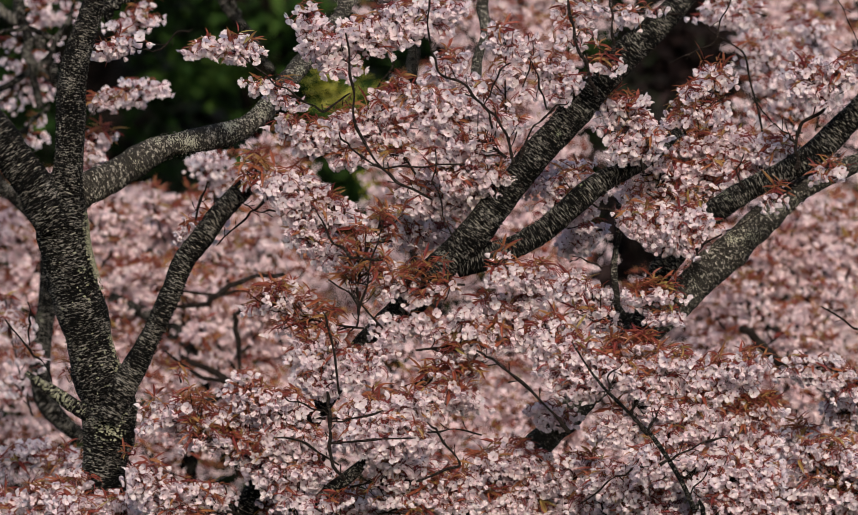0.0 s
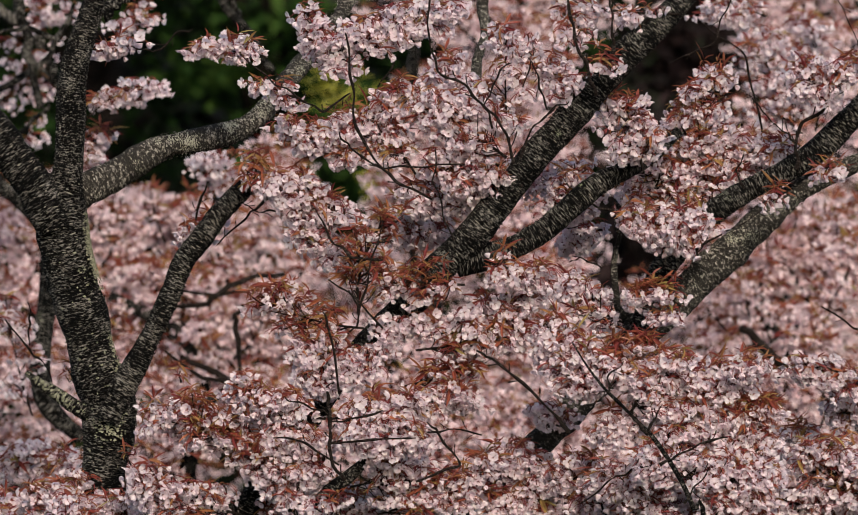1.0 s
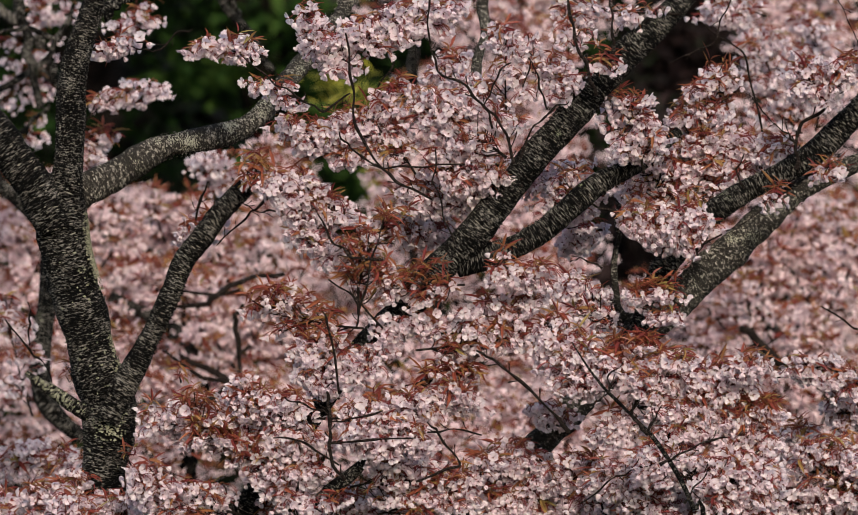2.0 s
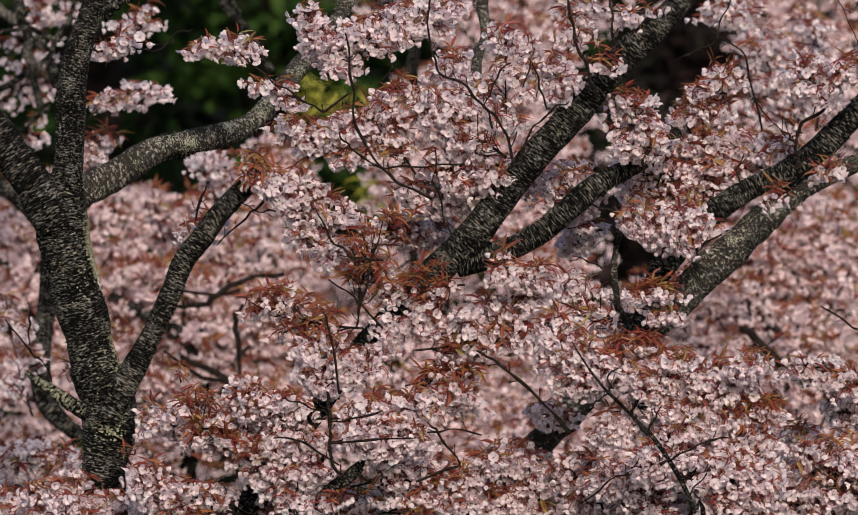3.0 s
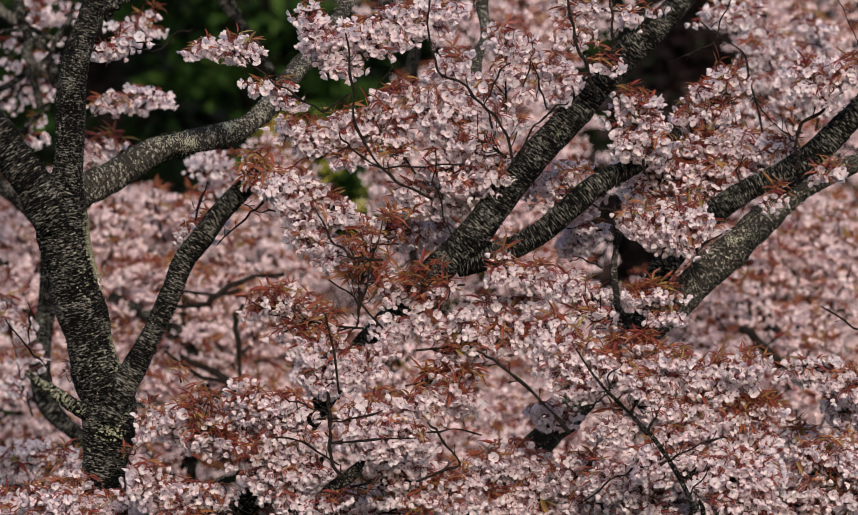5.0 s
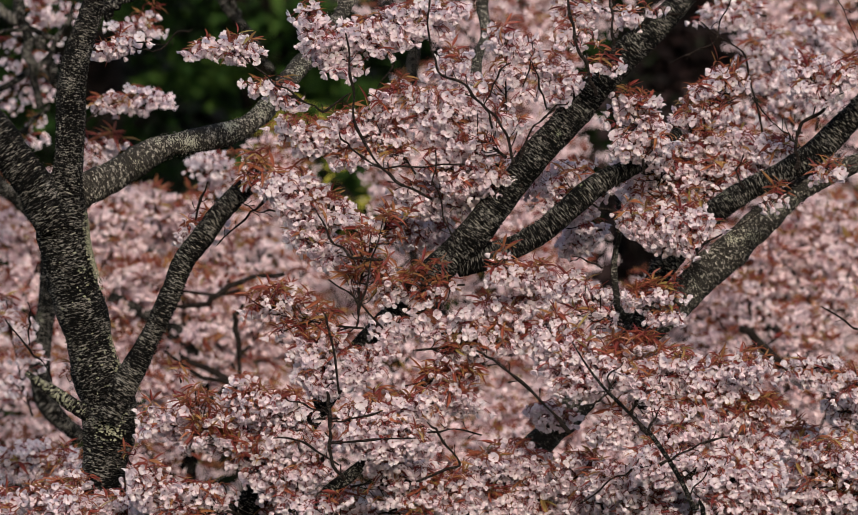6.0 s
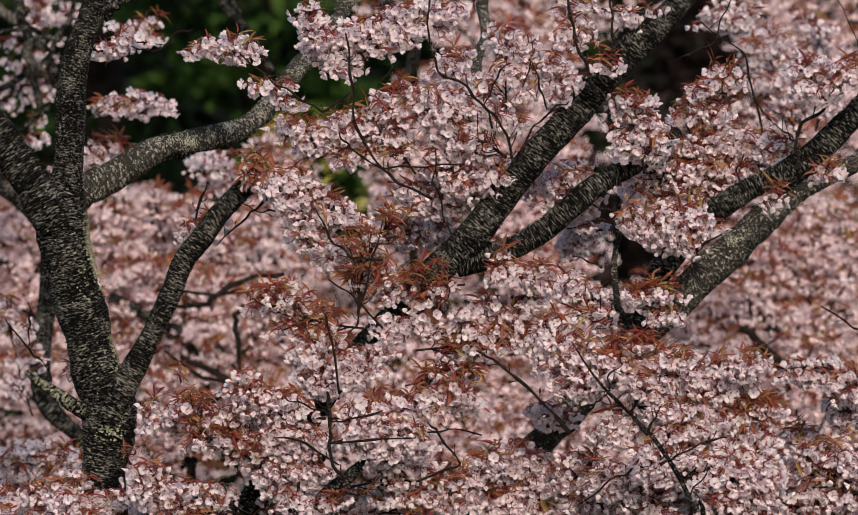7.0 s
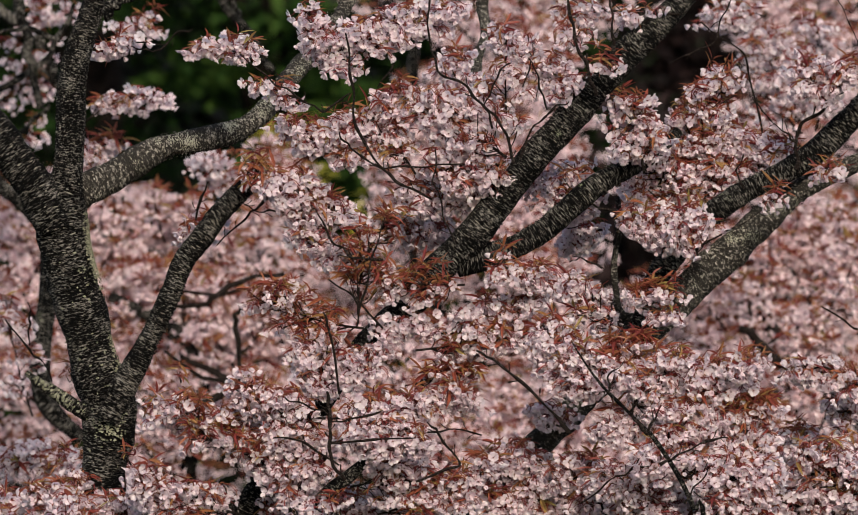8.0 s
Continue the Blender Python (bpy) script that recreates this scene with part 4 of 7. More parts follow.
bare_twig(slender_tree, [(0.466, 13.57, 4.623, 0.0047), (0.44, 13.57, 4.652, 0.0047), (0.432, 13.57, 4.692, 0.0041)], "branch")
bare_twig(slender_tree, [(0.466, 13.57, 4.623, 0.0035), (0.484, 13.57, 4.663, 0.0035), (0.495, 13.57, 4.687, 0.0023)])
bare_twig(slender_tree, [(0.542, 13.57, 4.477, 0.0035), (0.577, 13.57, 4.524, 0.0035), (0.6, 13.57, 4.559, 0.0023)])
bare_twig(slender_tree, [(0.324, 13.7, 4.472, 0.0029), (0.383, 13.7, 4.519, 0.0035), (0.436, 13.7, 4.548, 0.0035), (0.477, 13.7, 4.554, 0.0029)])
bare_twig(slender_tree, [(0.379, 13.57, 4.71, 0.0035), (0.379, 13.57, 4.745, 0.0029), (0.414, 13.57, 4.78, 0.0023)])
spray(slender_tree, (0.385, 13.78, 4.705), (0.297, 13.81, 4.805), 0.047, 79, 0.2, "slender", 0.0030)
spray(slender_tree, (0.327, 13.82, 4.74), (0.256, 13.85, 4.858), 0.040, 58, 0.23, "slender", 0.0030)
spray(slender_tree, (0.386, 13.82, 4.704), (0.47, 13.85, 4.817), 0.043, 70, 0.7, "slender", 0.0030)
spray(slender_tree, (0.433, 13.8, 4.663), (0.552, 13.83, 4.781), 0.054, 91, 0.31, "slender", 0.0030)
spray(slender_tree, (0.451, 13.8, 4.675), (0.689, 13.83, 4.752), 0.057, 111, 0.23, "slender", 0.0030)
spray(slender_tree, (0.491, 13.78, 4.599), (0.646, 13.81, 4.663), 0.047, 86, 0.12, "slender", 0.0030)
spray(slender_tree, (0.503, 13.78, 4.552), (0.729, 13.81, 4.604), 0.057, 108, 0.16, "slender", 0.0030)
spray(slender_tree, (0.446, 13.84, 4.609), (0.388, 13.87, 4.644), 0.033, 45, 0.23, "slender", 0.0030)
spray(slender_tree, (0.542, 13.72, 4.53), (0.726, 13.75, 4.511), 0.049, 86, 0.2, "slender", 0.0030)
spray(slender_tree, (0.644, 13.77, 4.658), (0.74, 13.8, 4.675), 0.028, 41, 0.85, "slender", 0.0024)
spray(slender_tree, (0.654, 13.72, 4.742), (0.702, 13.75, 4.783), 0.016, 16, 0.31, "slender", 0.0024)
spray(slender_tree, (0.524, 13.72, 4.542), (0.467, 13.75, 4.576), 0.035, 38, 0.16, "slender", 0.0030)
spray(slender_tree, (0.546, 13.82, 4.444), (0.375, 13.85, 4.532), 0.047, 82, 0.2, "still", 0.0030)
spray(slender_tree, (0.319, 14.3, 4.444), (0.139, 14.33, 4.509), 0.048, 74, 0.27, "still", 0.0030)
spray(slender_tree, (0.39, 13.97, 4.432), (0.283, 14, 4.545), 0.048, 66, 0.27, "still", 0.0030)
spray(slender_tree, (0.572, 13.72, 4.448), (0.726, 13.75, 4.458), 0.035, 54, 0.23, "still", 0.0030)
# ---- the tree at the far side, its sprays reaching in ----

edge_tree = thing("cherry_tree", 1.245, 14.3, 0.0, "mountain cherry reaching in with loose sprays of pale blossom", "tree", "flowering cherry trees")
limb(edge_tree, "trunk", [(1.24, 14.3, -0.05, 0.17), (1.24, 14.3, 0.5, 0.12), (1.2, 14.3, 3.4, 0.06), (1.196, 14.3, 4.351, 0.0368), (1.172, 14.3, 4.596, 0.0306), (1.123, 14.3, 4.78, 0.0245), (1.098, 14.3, 4.964, 0.0184), (1.11, 14.3, 5.148, 0.0123)], BARK, fine=False, seed=51)
bare_twig(edge_tree, [(1.115, 14.2, 4.696, 0.0043), (0.954, 14.2, 4.733, 0.0037), (0.871, 14.2, 4.757, 0.003), (0.774, 14.2, 4.733, 0.0024)], "branch")
bare_twig(edge_tree, [(1.115, 13.9, 4.536, 0.0042), (0.934, 13.9, 4.512, 0.0036), (0.853, 13.9, 4.5, 0.003), (0.782, 13.9, 4.488, 0.0024)], "branch")
bare_twig(edge_tree, [(1.146, 14.6, 4.788, 0.0044), (1.021, 14.6, 4.813, 0.0044), (0.971, 14.6, 4.838, 0.0044), (0.896, 14.6, 4.888, 0.0031)], "branch")
spray(edge_tree, (0.993, 14.2, 4.696), (0.812, 14.23, 4.763), 0.029, 36, 0.27, "right_edge", 0.0024)
spray(edge_tree, (0.984, 13.9, 4.453), (0.819, 13.93, 4.571), 0.060, 76, 0.27, "right_edge", 0.0030)
spray(edge_tree, (1, 14.3, 4.596), (0.916, 14.33, 4.718), 0.049, 40, 0.27, "right_edge", 0.0030)
spray(edge_tree, (0.972, 13.9, 4.453), (0.759, 13.93, 4.463), 0.036, 43, 0.23, "right_edge", 0.0030)
spray(edge_tree, (0.884, 14.4, 4.569), (0.811, 14.43, 4.605), 0.037, 23, 0.31, "right_edge", 0.0030)
# ---- low sprays of the upright tree ----
spray(upright_tree, (-0.664, 14.1, 4.445), (-0.889, 14.13, 4.492), 0.048, 66, 0.27, "still", 0.0030)
spray(upright_tree, (-0.682, 14.1, 4.42), (-0.792, 14.13, 4.516), 0.036, 33, 0.27, "still", 0.0030)
spray(upright_tree, (-0.839, 15.2, 4.466), (-1.01, 15.23, 4.531), 0.046, 43, 0.31, "still", 0.0030)
spray(upright_tree, (-0.772, 14.2, 4.526), (-0.664, 14.23, 4.525), 0.019, 16, 0.47, "still", 0.0024)
spray(spreading_tree, (0.247, 14, 4.449), (0.176, 14.03, 4.568), 0.041, 46, 0.23, "still", 0.0030)
spray(spreading_tree, (0.187, 14, 4.413), (0.127, 14.03, 4.496), 0.036, 33, 0.23, "still", 0.0030)
spray(upright_tree, (-0.653, 14, 4.545), (-0.664, 14.03, 4.582), 0.010, 2, 1, "still", 0.0018)
spray(upright_tree, (-0.79, 14.2, 4.721), (-0.807, 14.23, 4.754), 0.010, 2, 1, "still", 0.0018)
spray(upright_tree, (-0.556, 14.3, 4.719), (-0.572, 14.33, 4.748), 0.010, 2, 1, "still", 0.0018)
# ---- sprays along the foot of the view ----
spray(upright_tree, (-0.866, 13.95, 4.355), (-0.951, 13.98, 4.467), 0.045, 43, 0.16, "still", 0.0030)
spray(upright_tree, (-0.748, 13.98, 4.354), (-0.789, 14.01, 4.47), 0.046, 43, 0.16, "still", 0.0030)
spray(upright_tree, (-0.629, 14.01, 4.352), (-0.698, 14.04, 4.472), 0.046, 43, 0.16, "still", 0.0030)
spray(low_tree, (-0.51, 14.04, 4.351), (-0.534, 14.07, 4.475), 0.046, 43, 0.16, "still", 0.0030)
spray(low_tree, (-0.268, 13.98, 4.354), (-0.347, 14.01, 4.484), 0.046, 43, 0.16, "still", 0.0030)
spray(low_tree, (-0.149, 14.01, 4.352), (-0.183, 14.04, 4.487), 0.046, 43, 0.16, "still", 0.0030)
spray(low_tree, (-0.029, 14.04, 4.351), (-0.09, 14.07, 4.489), 0.046, 43, 0.16, "still", 0.0030)
spray(slender_tree, (0.211, 13.98, 4.354), (0.167, 14.01, 4.469), 0.046, 54, 0.16, "still", 0.0030)
spray(slender_tree, (0.331, 14.01, 4.352), (0.26, 14.04, 4.471), 0.046, 54, 0.16, "still", 0.0030)
spray(slender_tree, (0.452, 14.04, 4.351), (0.426, 14.07, 4.474), 0.046, 54, 0.16, "still", 0.0030)
spray(slender_tree, (0.569, 13.95, 4.355), (0.515, 13.98, 4.481), 0.045, 54, 0.16, "still", 0.0030)
spray(slender_tree, (0.69, 13.98, 4.354), (0.609, 14.01, 4.483), 0.046, 54, 0.16, "still", 0.0030)
spray(edge_tree, (0.812, 14.01, 4.352), (0.775, 14.04, 4.486), 0.046, 43, 0.16, "still", 0.0030)
spray(edge_tree, (0.934, 14.04, 4.351), (0.87, 14.07, 4.488), 0.046, 43, 0.16, "still", 0.0030)
# ---- trees that stand behind, out of focus ----

back_tree_west = thing("cherry_tree", -0.677, 17.4, 0.0, "mountain cherry in full pink blossom behind the trunks", "tree", "flowering cherry trees")
limb(back_tree_west, "trunk", [(-0.6, 17.4, -0.05, 0.2), (-0.6, 17.4, 2, 0.12), (-0.677, 17.4, 4.21, 0.0522), (-0.677, 17.4, 4.419, 0.0447), (-0.632, 17.4, 4.598, 0.0358), (-0.647, 17.4, 4.717, 0.0298), (-0.707, 17.4, 4.807, 0.0224), (-0.871, 17.4, 4.896, 0.0149)], BARK, fine=False, seed=61)
limb(back_tree_west, "limb", [(-0.621, 17.1, 4.605, 0.0126), (-0.534, 17.1, 4.664, 0.0106), (-0.665, 17.1, 4.737, 0.0068)], TWIG, fine=False, seed=62)
limb(back_tree_west, "limb", [(-0.666, 16.4, 4.874, 0.0055), (-0.568, 16.4, 4.881, 0.0074), (-0.526, 16.4, 4.916, 0.0074), (-0.47, 16.4, 4.944, 0.0065), (-0.371, 16.4, 4.959, 0.0055)], TWIG, fine=False, seed=63)
limb(back_tree_west, "limb", [(-0.487, 16.5, 4.675, 0.0056), (-0.492, 16.5, 4.789, 0.0065), (-0.503, 16.5, 4.852, 0.0065), (-0.479, 16.5, 4.88, 0.0047)], TWIG, fine=False, seed=64)
limb(back_tree_west, "limb", [(-0.646, 16.6, 4.915, 0.0042), (-0.546, 16.6, 4.901, 0.0047), (-0.489, 16.6, 4.915, 0.0038)], TWIG, fine=False, seed=65)
limb(back_tree_west, "limb", [(-0.68, 16.4, 4.762, 0.0037), (-0.582, 16.4, 4.691, 0.0055), (-0.498, 16.4, 4.67, 0.0046)], TWIG, fine=False, seed=66)

back_tree_middle = thing("cherry_tree", 0.026, 18.6, 0.0, "mountain cherry in full pink blossom deep behind", "tree", "flowering cherry trees")
limb(back_tree_middle, "trunk", [(0.03, 18.6, -0.05, 0.22), (0.03, 18.6, 2, 0.14), (0.026, 18.6, 4.156, 0.0638), (0.026, 18.6, 4.475, 0.0526), (0.01, 18.6, 4.794, 0.0399), (-0.038, 18.6, 5.112, 0.0319), (-0.054, 18.6, 5.431, 0.0223), (-0.038, 18.6, 5.654, 0.0159)], BARK, fine=False, seed=67)

back_tree_east = thing("cherry_tree", 1.157, 17.4, 0.0, "mountain cherry in full pink blossom behind the limbs", "tree", "flowering cherry trees")
limb(back_tree_east, "trunk", [(1.1, 17.4, -0.05, 0.2), (1.1, 17.4, 2, 0.12), (1.217, 17.4, 4.21, 0.0522), (1.157, 17.4, 4.509, 0.0418), (1.038, 17.4, 4.658, 0.0298), (0.949, 17.4, 4.777, 0.0224), (0.889, 17.4, 4.896, 0.0149)], BARK, fine=False, seed=68)
limb(back_tree_east, "limb", [(0.985, 17, 4.68, 0.0117), (0.898, 17, 4.753, 0.0131), (0.825, 17, 4.811, 0.0102)], TWIG, fine=False, seed=69)
spray(back_tree_west, (-0.585, 17.49, 4.672), (-0.437, 17.52, 4.872), 0.087, 44, 0.5, "back", 0.0048, single=False)
spray(back_tree_west, (-0.976, 17.5, 4.851), (-0.805, 17.53, 4.974), 0.060, 35, 0.5, "back", 0.0048, single=False)
spray(back_tree_west, (-0.424, 17.55, 4.904), (-0.545, 17.58, 5.019), 0.087, 37, 0.5, "back", 0.0048, single=False)
spray(back_tree_west, (-0.869, 17.37, 4.594), (-0.919, 17.4, 4.814), 0.055, 36, 0.5, "back", 0.0048, single=False)
spray(back_tree_west, (-0.713, 17.78, 5.066), (-0.598, 17.81, 5.14), 0.090, 37, 0.5, "back", 0.0048, single=False)
spray(back_tree_west, (-0.894, 17.64, 5.043), (-0.953, 17.67, 5.193), 0.085, 44, 0.5, "back", 0.0048, single=False)
spray(back_tree_west, (-0.372, 17.38, 4.707), (-0.17, 17.41, 4.837), 0.066, 34, 0.5, "back", 0.0048, single=False)
spray(back_tree_west, (-0.891, 17.59, 5.057), (-1.027, 17.62, 5.165), 0.081, 43, 0.5, "back", 0.0048, single=False)
spray(back_tree_west, (-0.552, 17.6, 4.933), (-0.639, 17.63, 5.15), 0.075, 45, 0.5, "back", 0.0048, single=False)
spray(back_tree_west, (-0.673, 17.38, 4.698), (-0.873, 17.41, 4.852), 0.052, 45, 0.5, "back", 0.0048, single=False)
spray(back_tree_west, (-0.725, 17.41, 4.798), (-0.753, 17.44, 4.975), 0.052, 41, 0.5, "back", 0.0048, single=False)
spray(back_tree_west, (-0.865, 17.29, 4.54), (-0.996, 17.32, 4.722), 0.073, 39, 0.5, "back", 0.0048, single=False)
spray(back_tree_west, (-0.41, 17.65, 4.989), (-0.423, 17.68, 5.196), 0.089, 46, 0.5, "back", 0.0048, single=False)
spray(back_tree_west, (-0.801, 17.5, 4.872), (-0.666, 17.53, 4.954), 0.076, 43, 0.5, "back", 0.0048, single=False)
spray(back_tree_west, (-0.903, 17.59, 4.972), (-0.841, 17.62, 5.105), 0.084, 39, 0.5, "back", 0.0048, single=False)
spray(back_tree_west, (-0.469, 17.49, 4.746), (-0.389, 17.52, 4.899), 0.075, 36, 0.5, "back", 0.0048, single=False)
spray(back_tree_west, (-0.937, 17.4, 4.765), (-0.829, 17.43, 4.848), 0.087, 43, 0.5, "back", 0.0048, single=False)
spray(back_tree_west, (-0.831, 17.51, 4.731), (-1, 17.54, 4.92), 0.083, 34, 0.5, "back", 0.0048, single=False)
spray(back_tree_west, (-0.786, 17.74, 5.017), (-0.611, 17.77, 5.123), 0.059, 44, 0.5, "back", 0.0048, single=False)
spray(back_tree_west, (-0.728, 17.62, 5.042), (-0.764, 17.65, 5.181), 0.072, 38, 0.5, "back", 0.0048, single=False)
spray(back_tree_west, (-0.387, 17.5, 4.75), (-0.512, 17.53, 4.905), 0.075, 45, 0.5, "back", 0.0048, single=False)
spray(back_tree_west, (-0.688, 17.72, 4.963), (-0.718, 17.75, 5.115), 0.071, 42, 0.5, "back", 0.0048, single=False)
spray(back_tree_west, (-0.584, 17.57, 4.828), (-0.632, 17.6, 4.968), 0.065, 42, 0.5, "back", 0.0048, single=False)
spray(back_tree_west, (-0.533, 17.38, 4.724), (-0.44, 17.41, 4.874), 0.085, 44, 0.5, "back", 0.0048, single=False)
spray(back_tree_west, (-0.668, 17.31, 4.658), (-0.6, 17.34, 4.812), 0.067, 44, 0.5, "back", 0.0048, single=False)
spray(back_tree_west, (-0.433, 17.49, 4.845), (-0.336, 17.52, 4.989), 0.064, 41, 0.5, "back", 0.0048, single=False)
spray(back_tree_west, (-0.666, 17.51, 4.716), (-0.714, 17.54, 4.877), 0.069, 45, 0.5, "back", 0.0048, single=False)
spray(back_tree_west, (-0.721, 17.39, 4.558), (-0.871, 17.42, 4.745), 0.073, 39, 0.5, "back", 0.0048, single=False)
spray(back_tree_west, (-0.656, 17.55, 4.808), (-0.806, 17.58, 4.992), 0.075, 38, 0.5, "back", 0.0048, single=False)
spray(back_tree_west, (-0.519, 17.44, 4.681), (-0.662, 17.47, 4.86), 0.079, 42, 0.5, "back", 0.0048, single=False)
spray(back_tree_west, (-0.714, 17.4, 4.75), (-0.598, 17.43, 4.923), 0.087, 34, 0.5, "back", 0.0048, single=False)
spray(back_tree_west, (-0.609, 17.51, 4.749), (-0.747, 17.54, 4.929), 0.060, 44, 0.5, "back", 0.0048, single=False)
spray(back_tree_west, (-0.342, 17.36, 4.523), (-0.495, 17.39, 4.709), 0.057, 39, 0.5, "back", 0.0048, single=False)
spray(back_tree_west, (-0.675, 17.42, 4.798), (-0.703, 17.45, 4.972), 0.084, 43, 0.5, "back", 0.0048, single=False)
spray(back_tree_west, (-0.86, 17.48, 4.688), (-0.905, 17.51, 4.86), 0.064, 40, 0.5, "back", 0.0048, single=False)
spray(back_tree_west, (-0.539, 17.43, 4.799), (-0.371, 17.46, 4.908), 0.066, 35, 0.5, "back", 0.0048, single=False)
spray(back_tree_west, (-0.648, 17.26, 4.544), (-0.72, 17.29, 4.703), 0.058, 40, 0.5, "back", 0.0048, single=False)
spray(back_tree_west, (-0.624, 17.49, 4.803), (-0.632, 17.52, 4.957), 0.070, 43, 0.5, "back", 0.0048, single=False)
spray(back_tree_west, (-0.874, 17.7, 5.066), (-1.052, 17.73, 5.224), 0.085, 34, 0.5, "back", 0.0048, single=False)
spray(back_tree_west, (-0.772, 17.29, 4.565), (-0.756, 17.32, 4.735), 0.079, 40, 0.5, "back", 0.0048, single=False)
spray(back_tree_west, (-0.396, 19.73, 4.761), (-0.403, 19.76, 5.009), 0.105, 42, 0.45, "back", 0.0048, single=False)
spray(back_tree_west, (-0.914, 19.39, 4.368), (-0.912, 19.42, 4.573), 0.100, 44, 0.45, "back", 0.0048, single=False)
spray(back_tree_west, (-0.906, 19.65, 4.775), (-1.073, 19.68, 4.943), 0.108, 43, 0.45, "back", 0.0048, single=False)
spray(back_tree_west, (-0.536, 19.54, 4.49), (-0.725, 19.57, 4.608), 0.097, 43, 0.45, "back", 0.0048, single=False)
spray(back_tree_west, (-0.544, 19.83, 4.967), (-0.623, 19.86, 5.122), 0.100, 44, 0.45, "back", 0.0048, single=False)
spray(back_tree_west, (-0.384, 19.73, 4.74), (-0.193, 19.76, 4.933), 0.090, 40, 0.45, "back", 0.0048, single=False)
spray(back_tree_west, (-0.896, 19.66, 4.73), (-0.959, 19.69, 4.91), 0.111, 40, 0.45, "back", 0.0048, single=False)
spray(back_tree_west, (-0.845, 19.51, 4.558), (-0.814, 19.54, 4.709), 0.097, 48, 0.45, "back", 0.0048, single=False)
spray(back_tree_west, (-0.434, 19.42, 4.443), (-0.417, 19.45, 4.592), 0.123, 52, 0.45, "back", 0.0048, single=False)
spray(back_tree_west, (-0.688, 19.54, 4.587), (-0.626, 19.57, 4.793), 0.104, 47, 0.45, "back", 0.0048, single=False)
spray(back_tree_west, (-0.494, 19.96, 5.008), (-0.601, 19.99, 5.253), 0.089, 44, 0.45, "back", 0.0048, single=False)
spray(back_tree_west, (-0.604, 19.68, 4.812), (-0.713, 19.71, 5.046), 0.100, 42, 0.45, "back", 0.0048, single=False)
spray(back_tree_west, (-0.596, 19.43, 4.443), (-0.409, 19.46, 4.559), 0.105, 49, 0.45, "back", 0.0048, single=False)
spray(back_tree_west, (-1.081, 19.61, 4.565), (-1.155, 19.64, 4.71), 0.087, 50, 0.45, "back", 0.0048, single=False)
spray(back_tree_west, (-0.87, 19.63, 4.816), (-1.031, 19.66, 4.945), 0.109, 40, 0.45, "back", 0.0048, single=False)
spray(back_tree_west, (-1.026, 19.63, 4.663), (-0.92, 19.66, 4.789), 0.091, 44, 0.45, "back", 0.0048, single=False)
spray(back_tree_west, (-0.801, 19.84, 5.018), (-0.959, 19.87, 5.229), 0.088, 49, 0.45, "back", 0.0048, single=False)
spray(back_tree_west, (-0.702, 19.5, 4.626), (-0.606, 19.53, 4.788), 0.114, 49, 0.45, "back", 0.0048, single=False)
spray(back_tree_west, (-0.82, 19.57, 4.655), (-0.959, 19.6, 4.742), 0.119, 49, 0.45, "back", 0.0048, single=False)
spray(back_tree_west, (-0.854, 19.57, 4.628), (-0.722, 19.6, 4.735), 0.099, 42, 0.45, "back", 0.0048, single=False)
spray(back_tree_west, (-0.618, 19.71, 4.93), (-0.435, 19.74, 5.062), 0.096, 44, 0.45, "back", 0.0048, single=False)
spray(back_tree_west, (-0.94, 19.58, 4.484), (-1.061, 19.61, 4.739), 0.126, 43, 0.45, "back", 0.0048, single=False)
spray(back_tree_west, (-0.787, 19.74, 4.847), (-0.893, 19.77, 4.96), 0.102, 41, 0.45, "back", 0.0048, single=False)
spray(back_tree_west, (-1.081, 19.47, 4.462), (-1.076, 19.5, 4.672), 0.103, 47, 0.45, "back", 0.0048, single=False)
spray(back_tree_west, (-0.876, 19.57, 4.514), (-1.082, 19.6, 4.655), 0.086, 42, 0.45, "back", 0.0048, single=False)
spray(back_tree_west, (-0.796, 19.55, 4.517), (-0.713, 19.58, 4.653), 0.119, 47, 0.45, "back", 0.0048, single=False)
spray(back_tree_west, (-1.173, 17.39, 4.628), (-1.221, 17.42, 4.784), 0.067, 43, 0.5, "back", 0.0048, single=False)
spray(back_tree_west, (-1.064, 17.53, 4.802), (-0.983, 17.56, 4.96), 0.066, 46, 0.5, "back", 0.0048, single=False)
spray(back_tree_west, (-1.03, 17.44, 4.815), (-1.238, 17.47, 4.962), 0.061, 45, 0.5, "back", 0.0048, single=False)
spray(back_tree_west, (-1.21, 17.73, 5.049), (-1.308, 17.76, 5.179), 0.076, 41, 0.5, "back", 0.0048, single=False)
spray(back_tree_west, (-1.142, 17.49, 4.768), (-1.24, 17.52, 4.996), 0.072, 39, 0.5, "back", 0.0048, single=False)
spray(back_tree_west, (-1.192, 17.56, 4.965), (-1.31, 17.59, 5.103), 0.071, 41, 0.5, "back", 0.0048, single=False)
spray(back_tree_west, (-1.164, 17.55, 4.876), (-1.273, 17.58, 5.007), 0.063, 34, 0.5, "back", 0.0048, single=False)
spray(back_tree_west, (-1.182, 17.24, 4.419), (-1.246, 17.27, 4.654), 0.084, 34, 0.5, "back", 0.0048, single=False)
spray(back_tree_west, (-1.101, 17.19, 4.405), (-1.252, 17.22, 4.555), 0.065, 41, 0.5, "back", 0.0048, single=False)
